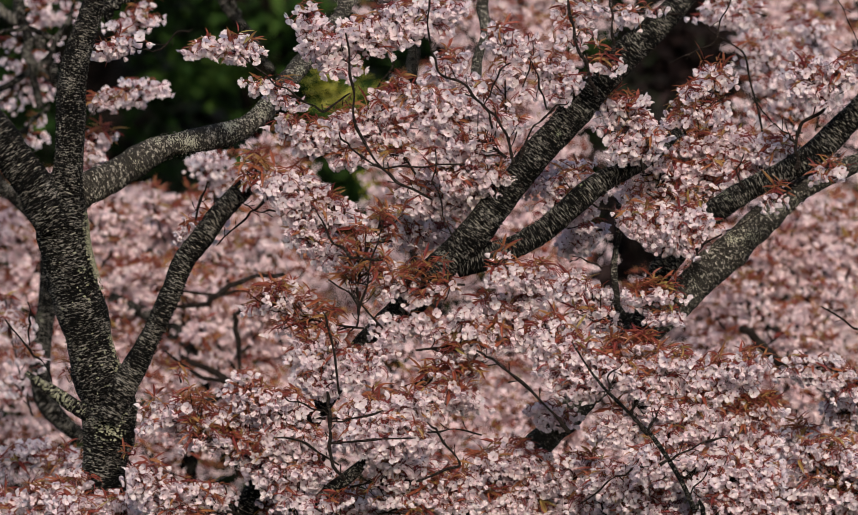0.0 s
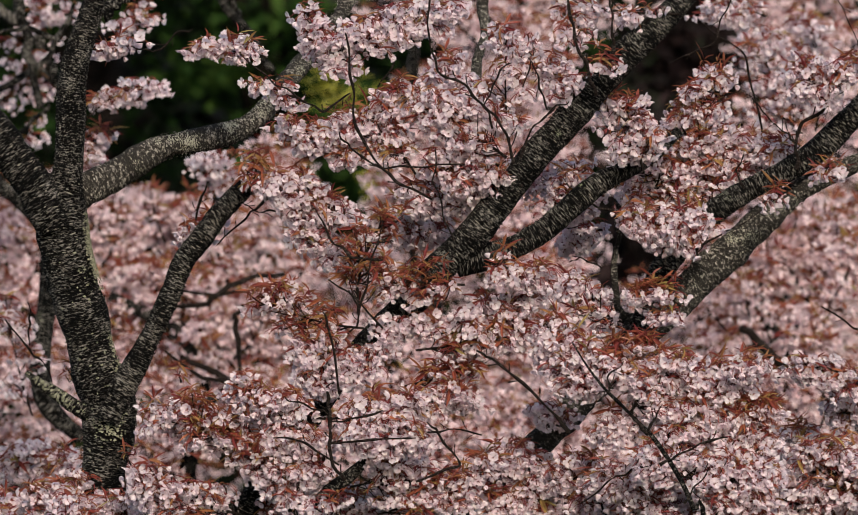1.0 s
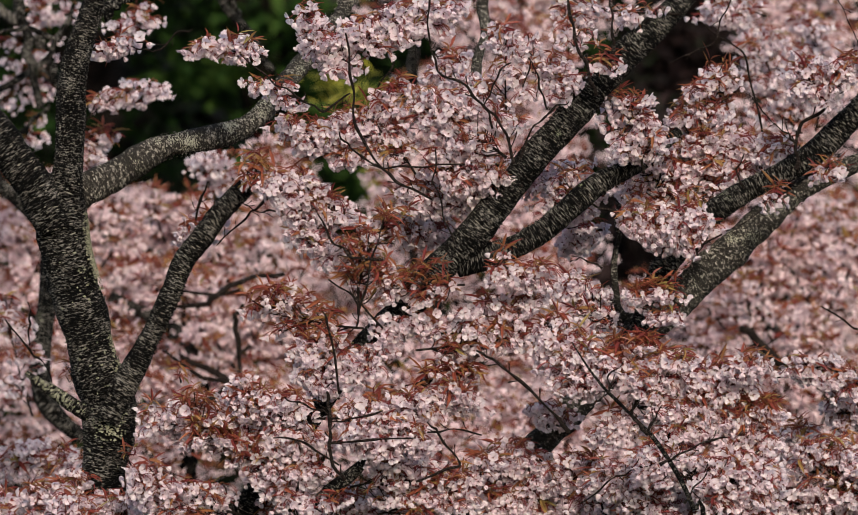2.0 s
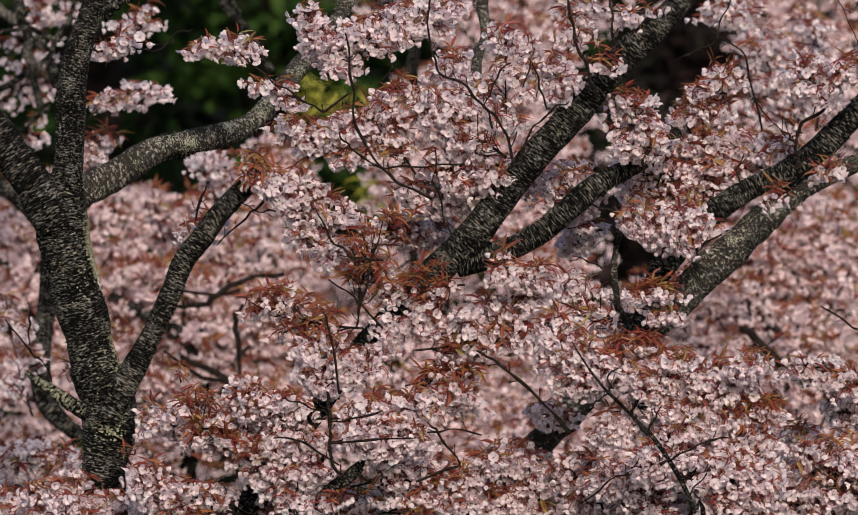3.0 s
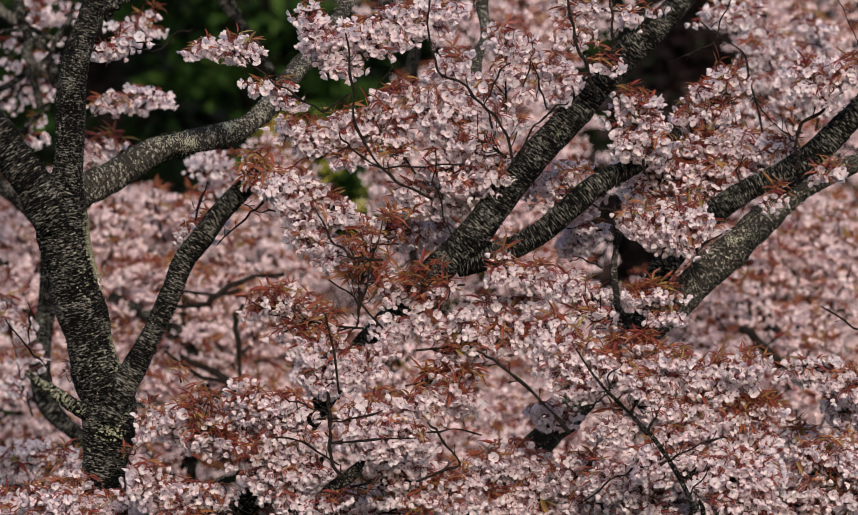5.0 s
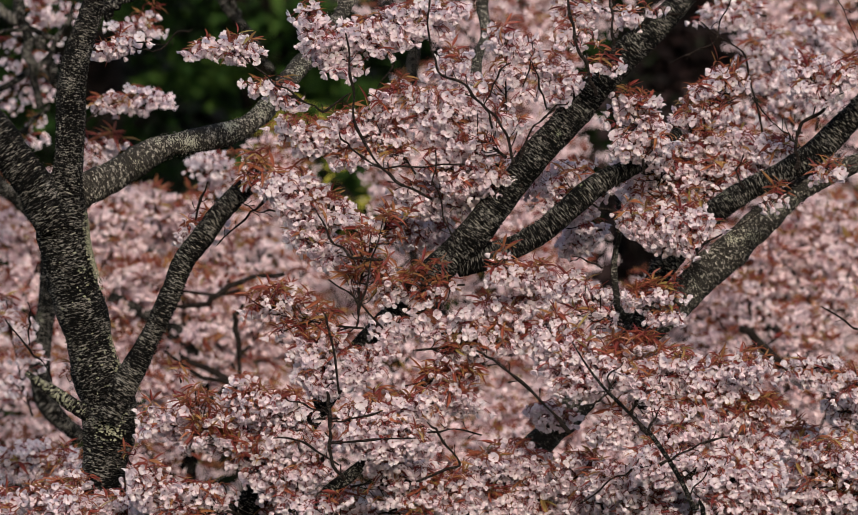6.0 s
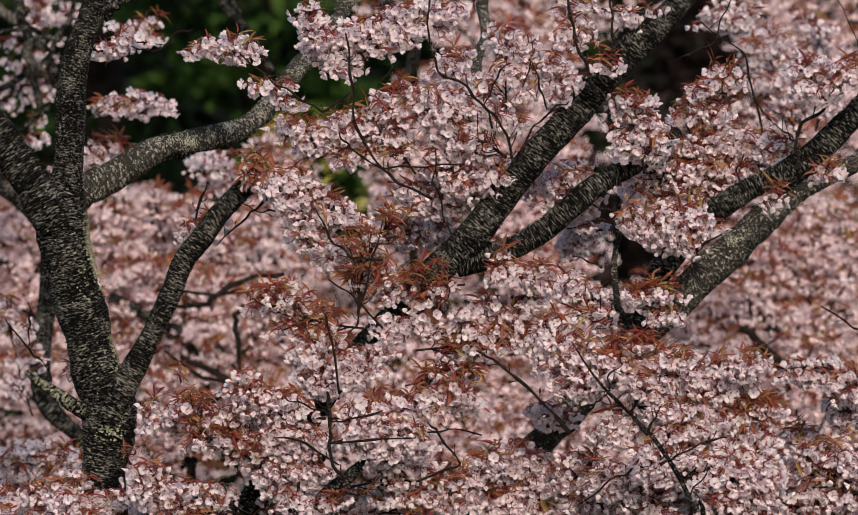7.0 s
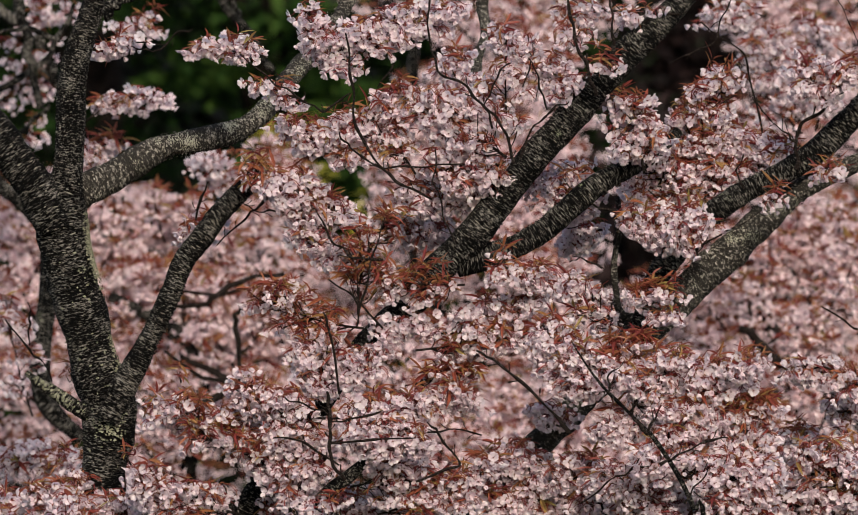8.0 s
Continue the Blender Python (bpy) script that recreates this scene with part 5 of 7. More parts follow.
spray(back_tree_west, (-1.076, 17.53, 4.959), (-1.157, 17.56, 5.071), 0.063, 44, 0.5, "back", 0.0048, single=False)
spray(back_tree_west, (-1.123, 17.52, 4.872), (-1.017, 17.55, 5.065), 0.060, 46, 0.5, "back", 0.0048, single=False)
spray(back_tree_west, (-1.063, 17.16, 4.411), (-1.006, 17.19, 4.582), 0.063, 34, 0.5, "back", 0.0048, single=False)
spray(back_tree_west, (-1.11, 17.26, 4.591), (-1.196, 17.29, 4.697), 0.075, 43, 0.5, "back", 0.0048, single=False)
spray(back_tree_west, (-1.204, 17.71, 5.025), (-1.057, 17.74, 5.153), 0.076, 34, 0.5, "back", 0.0048, single=False)
spray(back_tree_west, (-1.082, 17.37, 4.719), (-1.004, 17.4, 4.834), 0.071, 41, 0.5, "back", 0.0048, single=False)
spray(back_tree_west, (-1.208, 17.66, 5.049), (-1.075, 17.69, 5.133), 0.077, 44, 0.5, "back", 0.0048, single=False)
spray(back_tree_west, (-0.65, 17.24, 4.547), (-0.703, 17.27, 4.682), 0.077, 36, 0.45, "back", 0.0048, single=False)
spray(back_tree_west, (-0.428, 17.2, 4.51), (-0.592, 17.23, 4.617), 0.074, 40, 0.45, "back", 0.0048, single=False)
spray(back_tree_west, (-0.75, 17.13, 4.391), (-0.637, 17.16, 4.601), 0.065, 45, 0.45, "back", 0.0048, single=False)
spray(back_tree_west, (-0.449, 17.24, 4.506), (-0.57, 17.27, 4.625), 0.055, 46, 0.45, "back", 0.0048, single=False)
spray(back_tree_west, (-0.449, 17.08, 4.484), (-0.547, 17.11, 4.587), 0.061, 45, 0.45, "back", 0.0048, single=False)
spray(back_tree_west, (-0.71, 17.02, 4.41), (-0.779, 17.05, 4.529), 0.083, 37, 0.45, "back", 0.0048, single=False)
spray(back_tree_west, (-0.87, 17.14, 4.491), (-0.907, 17.17, 4.63), 0.071, 46, 0.45, "back", 0.0048, single=False)
spray(back_tree_west, (-0.497, 17.14, 4.412), (-0.34, 17.17, 4.547), 0.087, 36, 0.45, "back", 0.0048, single=False)
spray(back_tree_west, (-0.707, 17.14, 4.335), (-0.624, 17.17, 4.564), 0.085, 34, 0.45, "back", 0.0048, single=False)
spray(back_tree_west, (-0.818, 17.01, 4.342), (-0.852, 17.04, 4.482), 0.054, 38, 0.45, "back", 0.0048, single=False)
spray(back_tree_west, (-0.826, 17.11, 4.377), (-0.886, 17.14, 4.503), 0.087, 45, 0.45, "back", 0.0048, single=False)
spray(back_tree_west, (-0.985, 17.13, 4.56), (-1.108, 17.16, 4.686), 0.063, 43, 0.45, "back", 0.0048, single=False)
spray(back_tree_west, (-0.652, 17.24, 4.535), (-0.753, 17.27, 4.678), 0.059, 43, 0.45, "back", 0.0048, single=False)
spray(back_tree_west, (-0.886, 16.98, 4.292), (-0.978, 17.01, 4.471), 0.080, 45, 0.45, "back", 0.0048, single=False)
spray(back_tree_middle, (0.025, 17.13, 4.413), (0.003, 17.16, 4.583), 0.072, 37, 0.45, "back", 0.0048, single=False)
spray(back_tree_middle, (-0.18, 17.24, 4.408), (-0.046, 17.27, 4.611), 0.077, 41, 0.45, "back", 0.0048, single=False)
spray(back_tree_middle, (-0.08, 17.28, 4.487), (0.036, 17.31, 4.628), 0.053, 37, 0.45, "back", 0.0048, single=False)
spray(back_tree_middle, (-0.425, 17.08, 4.383), (-0.43, 17.11, 4.616), 0.069, 41, 0.45, "back", 0.0048, single=False)
spray(back_tree_middle, (-0.276, 17.13, 4.469), (-0.25, 17.16, 4.64), 0.087, 46, 0.45, "back", 0.0048, single=False)
spray(back_tree_middle, (-0.229, 17.15, 4.457), (-0.031, 17.18, 4.575), 0.053, 43, 0.45, "back", 0.0048, single=False)
spray(back_tree_middle, (-0.231, 17.16, 4.482), (-0.321, 17.19, 4.634), 0.056, 36, 0.45, "back", 0.0048, single=False)
spray(back_tree_middle, (0.019, 17.15, 4.449), (0.196, 17.18, 4.588), 0.087, 39, 0.45, "back", 0.0048, single=False)
spray(back_tree_middle, (-0.156, 17.02, 4.395), (-0.27, 17.05, 4.497), 0.083, 34, 0.45, "back", 0.0048, single=False)
spray(back_tree_middle, (-0.073, 17.1, 4.372), (0.012, 17.13, 4.475), 0.082, 34, 0.45, "back", 0.0048, single=False)
spray(back_tree_middle, (-0.13, 17.2, 4.396), (-0.105, 17.23, 4.608), 0.072, 46, 0.45, "back", 0.0048, single=False)
spray(back_tree_middle, (0.123, 17.07, 4.355), (0.195, 17.1, 4.536), 0.088, 40, 0.45, "back", 0.0048, single=False)
spray(back_tree_middle, (-0.08, 17.01, 4.361), (-0.069, 17.04, 4.525), 0.054, 34, 0.45, "back", 0.0048, single=False)
spray(back_tree_middle, (-0.227, 17.07, 4.382), (-0.111, 17.1, 4.562), 0.064, 34, 0.45, "back", 0.0048, single=False)
spray(back_tree_middle, (0.105, 18.1, 5.283), (0.224, 18.13, 5.475), 0.068, 39, 0.5, "back", 0.0048, single=False)
spray(back_tree_middle, (0.198, 17.47, 4.616), (0.238, 17.5, 4.77), 0.076, 35, 0.5, "back", 0.0048, single=False)
spray(back_tree_middle, (-0.265, 17.15, 4.394), (-0.244, 17.18, 4.569), 0.051, 44, 0.5, "back", 0.0048, single=False)
spray(back_tree_middle, (-0.316, 17.46, 4.7), (-0.132, 17.49, 4.858), 0.081, 39, 0.5, "back", 0.0048, single=False)
spray(back_tree_middle, (-0.372, 17.55, 4.662), (-0.344, 17.58, 4.882), 0.069, 37, 0.5, "back", 0.0048, single=False)
spray(back_tree_middle, (-0.295, 17.86, 5.044), (-0.393, 17.89, 5.235), 0.061, 35, 0.5, "back", 0.0048, single=False)
spray(back_tree_middle, (0.146, 17.93, 5.127), (-0.017, 17.96, 5.256), 0.085, 42, 0.5, "back", 0.0048, single=False)
spray(back_tree_middle, (0.015, 17.98, 5.169), (-0.11, 18.01, 5.34), 0.085, 46, 0.5, "back", 0.0048, single=False)
spray(back_tree_middle, (0.116, 18.04, 5.293), (0.113, 18.07, 5.537), 0.057, 39, 0.5, "back", 0.0048, single=False)
spray(back_tree_middle, (-0.093, 17.74, 4.964), (0.094, 17.77, 5.124), 0.082, 46, 0.5, "back", 0.0048, single=False)
spray(back_tree_middle, (-0.387, 17.93, 5.158), (-0.483, 17.96, 5.273), 0.060, 39, 0.5, "back", 0.0048, single=False)
spray(back_tree_middle, (-0.372, 17.44, 4.597), (-0.259, 17.47, 4.799), 0.090, 36, 0.5, "back", 0.0048, single=False)
spray(back_tree_middle, (0.26, 17.14, 4.41), (0.328, 17.17, 4.646), 0.056, 39, 0.5, "back", 0.0048, single=False)
spray(back_tree_middle, (-0.416, 17.98, 5.146), (-0.465, 18.01, 5.336), 0.086, 45, 0.5, "back", 0.0048, single=False)
spray(back_tree_middle, (-0.258, 17.11, 4.427), (-0.266, 17.14, 4.559), 0.079, 39, 0.5, "back", 0.0048, single=False)
spray(back_tree_middle, (-0.462, 17.86, 4.967), (-0.534, 17.89, 5.186), 0.077, 46, 0.5, "back", 0.0048, single=False)
spray(back_tree_middle, (0.102, 18.07, 5.342), (0.267, 18.1, 5.548), 0.091, 45, 0.5, "back", 0.0048, single=False)
spray(back_tree_middle, (0.145, 18.01, 5.266), (0.011, 18.04, 5.398), 0.057, 42, 0.5, "back", 0.0048, single=False)
spray(back_tree_middle, (-0.28, 17.27, 4.378), (-0.378, 17.3, 4.574), 0.058, 38, 0.5, "back", 0.0048, single=False)
spray(back_tree_middle, (0.217, 17.94, 5.105), (0.205, 17.97, 5.26), 0.057, 34, 0.5, "back", 0.0048, single=False)
spray(back_tree_middle, (-0.341, 17.22, 4.551), (-0.507, 17.25, 4.661), 0.069, 42, 0.5, "back", 0.0048, single=False)
spray(back_tree_middle, (0.31, 18, 5.158), (0.397, 18.03, 5.27), 0.079, 35, 0.5, "back", 0.0048, single=False)
spray(back_tree_middle, (0.01, 17.34, 4.519), (0.004, 17.37, 4.655), 0.059, 40, 0.5, "back", 0.0048, single=False)
spray(back_tree_middle, (-0.065, 17.28, 4.5), (0.107, 17.31, 4.624), 0.080, 44, 0.5, "back", 0.0048, single=False)
spray(back_tree_middle, (0.189, 17.74, 4.917), (0.294, 17.77, 5.007), 0.090, 36, 0.5, "back", 0.0048, single=False)
spray(back_tree_middle, (-0.338, 17.38, 4.576), (-0.375, 17.41, 4.823), 0.069, 37, 0.5, "back", 0.0048, single=False)
spray(back_tree_middle, (0.037, 17.26, 4.589), (0.114, 17.29, 4.71), 0.083, 40, 0.5, "back", 0.0048, single=False)
spray(back_tree_middle, (-0.072, 17.91, 5.031), (-0.086, 17.94, 5.228), 0.057, 39, 0.5, "back", 0.0048, single=False)
spray(back_tree_middle, (0.134, 17.75, 4.976), (0.223, 17.78, 5.104), 0.078, 45, 0.5, "back", 0.0048, single=False)
spray(back_tree_middle, (0.252, 17.58, 4.803), (0.229, 17.61, 5.043), 0.080, 36, 0.5, "back", 0.0048, single=False)
spray(back_tree_middle, (-0.03, 17.3, 4.626), (-0.16, 17.33, 4.765), 0.085, 34, 0.5, "back", 0.0048, single=False)
spray(back_tree_middle, (0.147, 17.65, 4.931), (0.153, 17.68, 5.14), 0.091, 38, 0.5, "back", 0.0048, single=False)
spray(back_tree_middle, (-0.449, 17.86, 5.051), (-0.468, 17.89, 5.269), 0.070, 43, 0.5, "back", 0.0048, single=False)
spray(back_tree_middle, (0.099, 17.21, 4.427), (0.304, 17.24, 4.569), 0.065, 36, 0.5, "back", 0.0048, single=False)
spray(back_tree_middle, (0.076, 17.38, 4.71), (-0.051, 17.41, 4.807), 0.080, 40, 0.5, "back", 0.0048, single=False)
spray(back_tree_middle, (-0.055, 17.24, 4.543), (-0.099, 17.27, 4.719), 0.072, 39, 0.5, "back", 0.0048, single=False)
spray(back_tree_middle, (-0.452, 17.48, 4.786), (-0.431, 17.51, 4.924), 0.087, 35, 0.5, "back", 0.0048, single=False)
spray(back_tree_middle, (0.237, 17.71, 4.975), (0.164, 17.74, 5.2), 0.076, 46, 0.5, "back", 0.0048, single=False)
spray(back_tree_middle, (-0.367, 17.9, 5.099), (-0.509, 17.93, 5.194), 0.061, 44, 0.5, "back", 0.0048, single=False)
spray(back_tree_middle, (0.196, 17.5, 4.758), (0.236, 17.53, 4.998), 0.069, 42, 0.5, "back", 0.0048, single=False)
spray(back_tree_middle, (-0.112, 19.5, 4.62), (-0.052, 19.53, 4.852), 0.117, 40, 0.45, "back", 0.0048, single=False)
spray(back_tree_middle, (-0.007, 19.75, 4.791), (0.097, 19.78, 5.016), 0.124, 50, 0.45, "back", 0.0048, single=False)
spray(back_tree_middle, (-0.475, 19.64, 4.593), (-0.56, 19.67, 4.799), 0.113, 51, 0.45, "back", 0.0048, single=False)
spray(back_tree_middle, (0.324, 19.58, 4.633), (0.235, 19.61, 4.818), 0.099, 44, 0.45, "back", 0.0048, single=False)
spray(back_tree_middle, (-0.246, 19.42, 4.418), (-0.33, 19.45, 4.641), 0.108, 47, 0.45, "back", 0.0048, single=False)
spray(back_tree_middle, (0.061, 19.31, 4.35), (-0.022, 19.34, 4.565), 0.106, 41, 0.45, "back", 0.0048, single=False)
spray(back_tree_middle, (0.357, 19.58, 4.679), (0.333, 19.61, 4.897), 0.104, 42, 0.45, "back", 0.0048, single=False)
spray(back_tree_middle, (0.295, 19.99, 5.203), (0.302, 20.02, 5.486), 0.105, 40, 0.45, "back", 0.0048, single=False)
spray(back_tree_middle, (-0.025, 19.66, 4.652), (-0.064, 19.69, 4.906), 0.101, 44, 0.45, "back", 0.0048, single=False)
spray(back_tree_middle, (-0.085, 19.48, 4.603), (-0.279, 19.51, 4.773), 0.120, 52, 0.45, "back", 0.0048, single=False)
spray(back_tree_middle, (-0.425, 19.5, 4.424), (-0.531, 19.53, 4.653), 0.092, 40, 0.45, "back", 0.0048, single=False)
spray(back_tree_middle, (-0.038, 20.11, 5.201), (-0.121, 20.14, 5.45), 0.091, 46, 0.45, "back", 0.0048, single=False)
spray(back_tree_middle, (0.263, 19.81, 5.042), (0.184, 19.84, 5.224), 0.107, 41, 0.45, "back", 0.0048, single=False)
spray(back_tree_middle, (0.331, 19.9, 4.936), (0.323, 19.93, 5.098), 0.107, 40, 0.45, "back", 0.0048, single=False)
spray(back_tree_middle, (-0.296, 19.61, 4.705), (-0.473, 19.64, 4.866), 0.119, 48, 0.45, "back", 0.0048, single=False)
spray(back_tree_middle, (-0.418, 20.01, 5.049), (-0.44, 20.04, 5.315), 0.087, 43, 0.45, "back", 0.0048, single=False)
spray(back_tree_middle, (0.355, 20.12, 5.246), (0.418, 20.15, 5.415), 0.097, 45, 0.45, "back", 0.0048, single=False)
spray(back_tree_middle, (0.114, 20.09, 5.316), (0.01, 20.12, 5.57), 0.121, 47, 0.45, "back", 0.0048, single=False)
spray(back_tree_middle, (-0.027, 19.52, 4.504), (0.028, 19.55, 4.681), 0.092, 51, 0.45, "back", 0.0048, single=False)
spray(back_tree_middle, (-0.114, 19.8, 4.938), (-0.039, 19.83, 5.088), 0.117, 43, 0.45, "back", 0.0048, single=False)
spray(back_tree_middle, (0.318, 19.54, 4.535), (0.302, 19.57, 4.717), 0.095, 42, 0.45, "back", 0.0048, single=False)
spray(back_tree_middle, (0.12, 19.97, 5.104), (0.106, 20, 5.351), 0.128, 51, 0.45, "back", 0.0048, single=False)
spray(back_tree_middle, (-0.248, 19.45, 4.411), (-0.18, 19.48, 4.644), 0.112, 51, 0.45, "back", 0.0048, single=False)
spray(back_tree_middle, (0.222, 19.36, 4.425), (0.238, 19.39, 4.653), 0.115, 45, 0.45, "back", 0.0048, single=False)
spray(back_tree_middle, (-0.26, 19.68, 4.805), (-0.341, 19.71, 4.991), 0.125, 42, 0.45, "back", 0.0048, single=False)
spray(back_tree_middle, (-0.338, 19.43, 4.338), (-0.514, 19.46, 4.46), 0.092, 44, 0.45, "back", 0.0048, single=False)
spray(back_tree_middle, (0.101, 18.41, 5.586), (0.24, 18.44, 5.753), 0.069, 33, 0.45, "back", 0.0048, single=False)
spray(back_tree_middle, (0.217, 18.35, 5.564), (0.315, 18.38, 5.785), 0.047, 30, 0.45, "back", 0.0048, single=False)
spray(back_tree_middle, (0.352, 18.19, 5.467), (0.35, 18.22, 5.666), 0.064, 28, 0.45, "back", 0.0048, single=False)
spray(back_tree_middle, (0.157, 18.32, 5.58), (-0.025, 18.35, 5.734), 0.077, 37, 0.45, "back", 0.0048, single=False)
spray(back_tree_middle, (0.106, 18.17, 5.347), (0.268, 18.2, 5.541), 0.073, 39, 0.45, "back", 0.0048, single=False)
spray(back_tree_middle, (0.592, 18.47, 5.693), (0.764, 18.5, 5.898), 0.055, 33, 0.45, "back", 0.0048, single=False)
spray(back_tree_middle, (0.047, 18.1, 5.269), (0.134, 18.13, 5.434), 0.070, 32, 0.45, "back", 0.0048, single=False)
spray(back_tree_middle, (0.135, 18.07, 5.3), (0.186, 18.1, 5.5), 0.054, 34, 0.45, "back", 0.0048, single=False)
spray(back_tree_middle, (0.124, 18.15, 5.343), (0.033, 18.18, 5.495), 0.072, 29, 0.45, "back", 0.0048, single=False)
spray(back_tree_middle, (0.173, 18.38, 5.673), (0.235, 18.41, 5.845), 0.050, 39, 0.45, "back", 0.0048, single=False)
spray(back_tree_middle, (0.174, 18.1, 5.317), (0.078, 18.13, 5.467), 0.067, 32, 0.45, "back", 0.0048, single=False)
spray(back_tree_middle, (0.265, 18.05, 5.276), (0.279, 18.08, 5.526), 0.050, 37, 0.45, "back", 0.0048, single=False)
spray(back_tree_middle, (0.386, 18.3, 5.504), (0.204, 18.33, 5.675), 0.063, 28, 0.45, "back", 0.0048, single=False)
spray(back_tree_middle, (0.136, 18.01, 5.319), (0.005, 18.04, 5.423), 0.060, 32, 0.45, "back", 0.0048, single=False)
spray(back_tree_middle, (0.315, 18.35, 5.529), (0.295, 18.38, 5.688), 0.069, 33, 0.45, "back", 0.0048, single=False)
spray(back_tree_middle, (0.313, 18.01, 5.33), (0.193, 18.04, 5.486), 0.062, 37, 0.45, "back", 0.0048, single=False)
spray(back_tree_middle, (0.122, 18.29, 5.586), (0.267, 18.32, 5.701), 0.078, 29, 0.45, "back", 0.0048, single=False)
spray(back_tree_middle, (0.093, 18.05, 5.293), (0.062, 18.08, 5.463), 0.076, 30, 0.45, "back", 0.0048, single=False)
spray(back_tree_middle, (0.311, 18.22, 5.505), (0.252, 18.25, 5.637), 0.056, 38, 0.45, "back", 0.0048, single=False)
spray(back_tree_middle, (0.025, 18.05, 5.33), (-0.113, 18.08, 5.419), 0.048, 32, 0.45, "back", 0.0048, single=False)
spray(back_tree_middle, (-0.143, 20.06, 5.331), (0.033, 20.09, 5.43), 0.103, 39, 0.45, "back", 0.0048, single=False)
spray(back_tree_middle, (0.447, 20.47, 5.733), (0.634, 20.5, 5.894), 0.130, 45, 0.45, "back", 0.0048, single=False)
spray(back_tree_middle, (-0.067, 20.48, 5.759), (-0.225, 20.51, 5.964), 0.114, 36, 0.45, "back", 0.0048, single=False)
spray(back_tree_middle, (0.174, 20.29, 5.67), (-0.031, 20.32, 5.83), 0.129, 44, 0.45, "back", 0.0048, single=False)
spray(back_tree_middle, (0.41, 20.36, 5.739), (0.407, 20.39, 5.994), 0.087, 43, 0.45, "back", 0.0048, single=False)
spray(back_tree_middle, (0.35, 20.4, 5.784), (0.417, 20.43, 5.929), 0.105, 44, 0.45, "back", 0.0048, single=False)
spray(back_tree_middle, (-0.009, 20.15, 5.471), (0.175, 20.18, 5.663), 0.102, 43, 0.45, "back", 0.0048, single=False)
spray(back_tree_middle, (0.312, 20.35, 5.648), (0.404, 20.38, 5.811), 0.096, 37, 0.45, "back", 0.0048, single=False)
spray(back_tree_middle, (0.345, 20.1, 5.371), (0.386, 20.13, 5.553), 0.110, 46, 0.45, "back", 0.0048, single=False)
spray(back_tree_middle, (0.339, 20.06, 5.369), (0.479, 20.09, 5.483), 0.115, 36, 0.45, "back", 0.0048, single=False)
spray(back_tree_middle, (0.408, 17.01, 4.342), (0.517, 17.04, 4.479), 0.087, 38, 0.5, "back", 0.0048, single=False)
spray(back_tree_middle, (0.266, 17.02, 4.306), (0.224, 17.05, 4.537), 0.073, 42, 0.5, "back", 0.0048, single=False)
spray(back_tree_middle, (0.696, 17.61, 4.878), (0.732, 17.64, 5.036), 0.089, 44, 0.5, "back", 0.0048, single=False)
spray(back_tree_middle, (0.355, 17.85, 5.109), (0.326, 17.88, 5.344), 0.086, 44, 0.5, "back", 0.0048, single=False)
spray(back_tree_middle, (0.261, 17.29, 4.449), (0.431, 17.32, 4.624), 0.079, 43, 0.5, "back", 0.0048, single=False)
spray(back_tree_middle, (0.326, 17.2, 4.429), (0.186, 17.23, 4.608), 0.074, 41, 0.5, "back", 0.0048, single=False)
spray(back_tree_middle, (0.382, 17.01, 4.295), (0.31, 17.04, 4.495), 0.057, 35, 0.5, "back", 0.0048, single=False)
spray(back_tree_middle, (0.309, 17.48, 4.809), (0.354, 17.51, 4.936), 0.084, 36, 0.5, "back", 0.0048, single=False)
spray(back_tree_middle, (0.479, 17.26, 4.598), (0.382, 17.29, 4.706), 0.053, 46, 0.5, "back", 0.0048, single=False)
spray(back_tree_middle, (0.289, 17.18, 4.366), (0.471, 17.21, 4.492), 0.066, 46, 0.5, "back", 0.0048, single=False)
spray(back_tree_middle, (0.369, 17.52, 4.604), (0.442, 17.55, 4.832), 0.086, 37, 0.5, "back", 0.0048, single=False)
spray(back_tree_middle, (0.345, 17.67, 4.78), (0.416, 17.7, 4.972), 0.055, 46, 0.5, "back", 0.0048, single=False)
spray(back_tree_middle, (0.662, 17.84, 5.002), (0.57, 17.87, 5.221), 0.064, 41, 0.5, "back", 0.0048, single=False)
spray(back_tree_middle, (0.386, 17.14, 4.384), (0.383, 17.17, 4.555), 0.063, 37, 0.5, "back", 0.0048, single=False)
spray(back_tree_middle, (-0.006, 18.02, 5.169), (-0.124, 18.05, 5.304), 0.091, 37, 0.5, "back", 0.0048, single=False)
spray(back_tree_middle, (0.248, 17.75, 5.031), (0.162, 17.78, 5.228), 0.076, 38, 0.5, "back", 0.0048, single=False)
spray(back_tree_middle, (0.369, 17.78, 5.011), (0.215, 17.81, 5.185), 0.058, 35, 0.5, "back", 0.0048, single=False)
spray(back_tree_middle, (0.533, 17.48, 4.733), (0.659, 17.51, 4.852), 0.060, 34, 0.5, "back", 0.0048, single=False)
spray(back_tree_middle, (0.457, 17.66, 4.895), (0.29, 17.69, 5.061), 0.077, 45, 0.5, "back", 0.0048, single=False)
spray(back_tree_middle, (0.057, 18.06, 5.194), (-0.019, 18.09, 5.388), 0.060, 45, 0.5, "back", 0.0048, single=False)
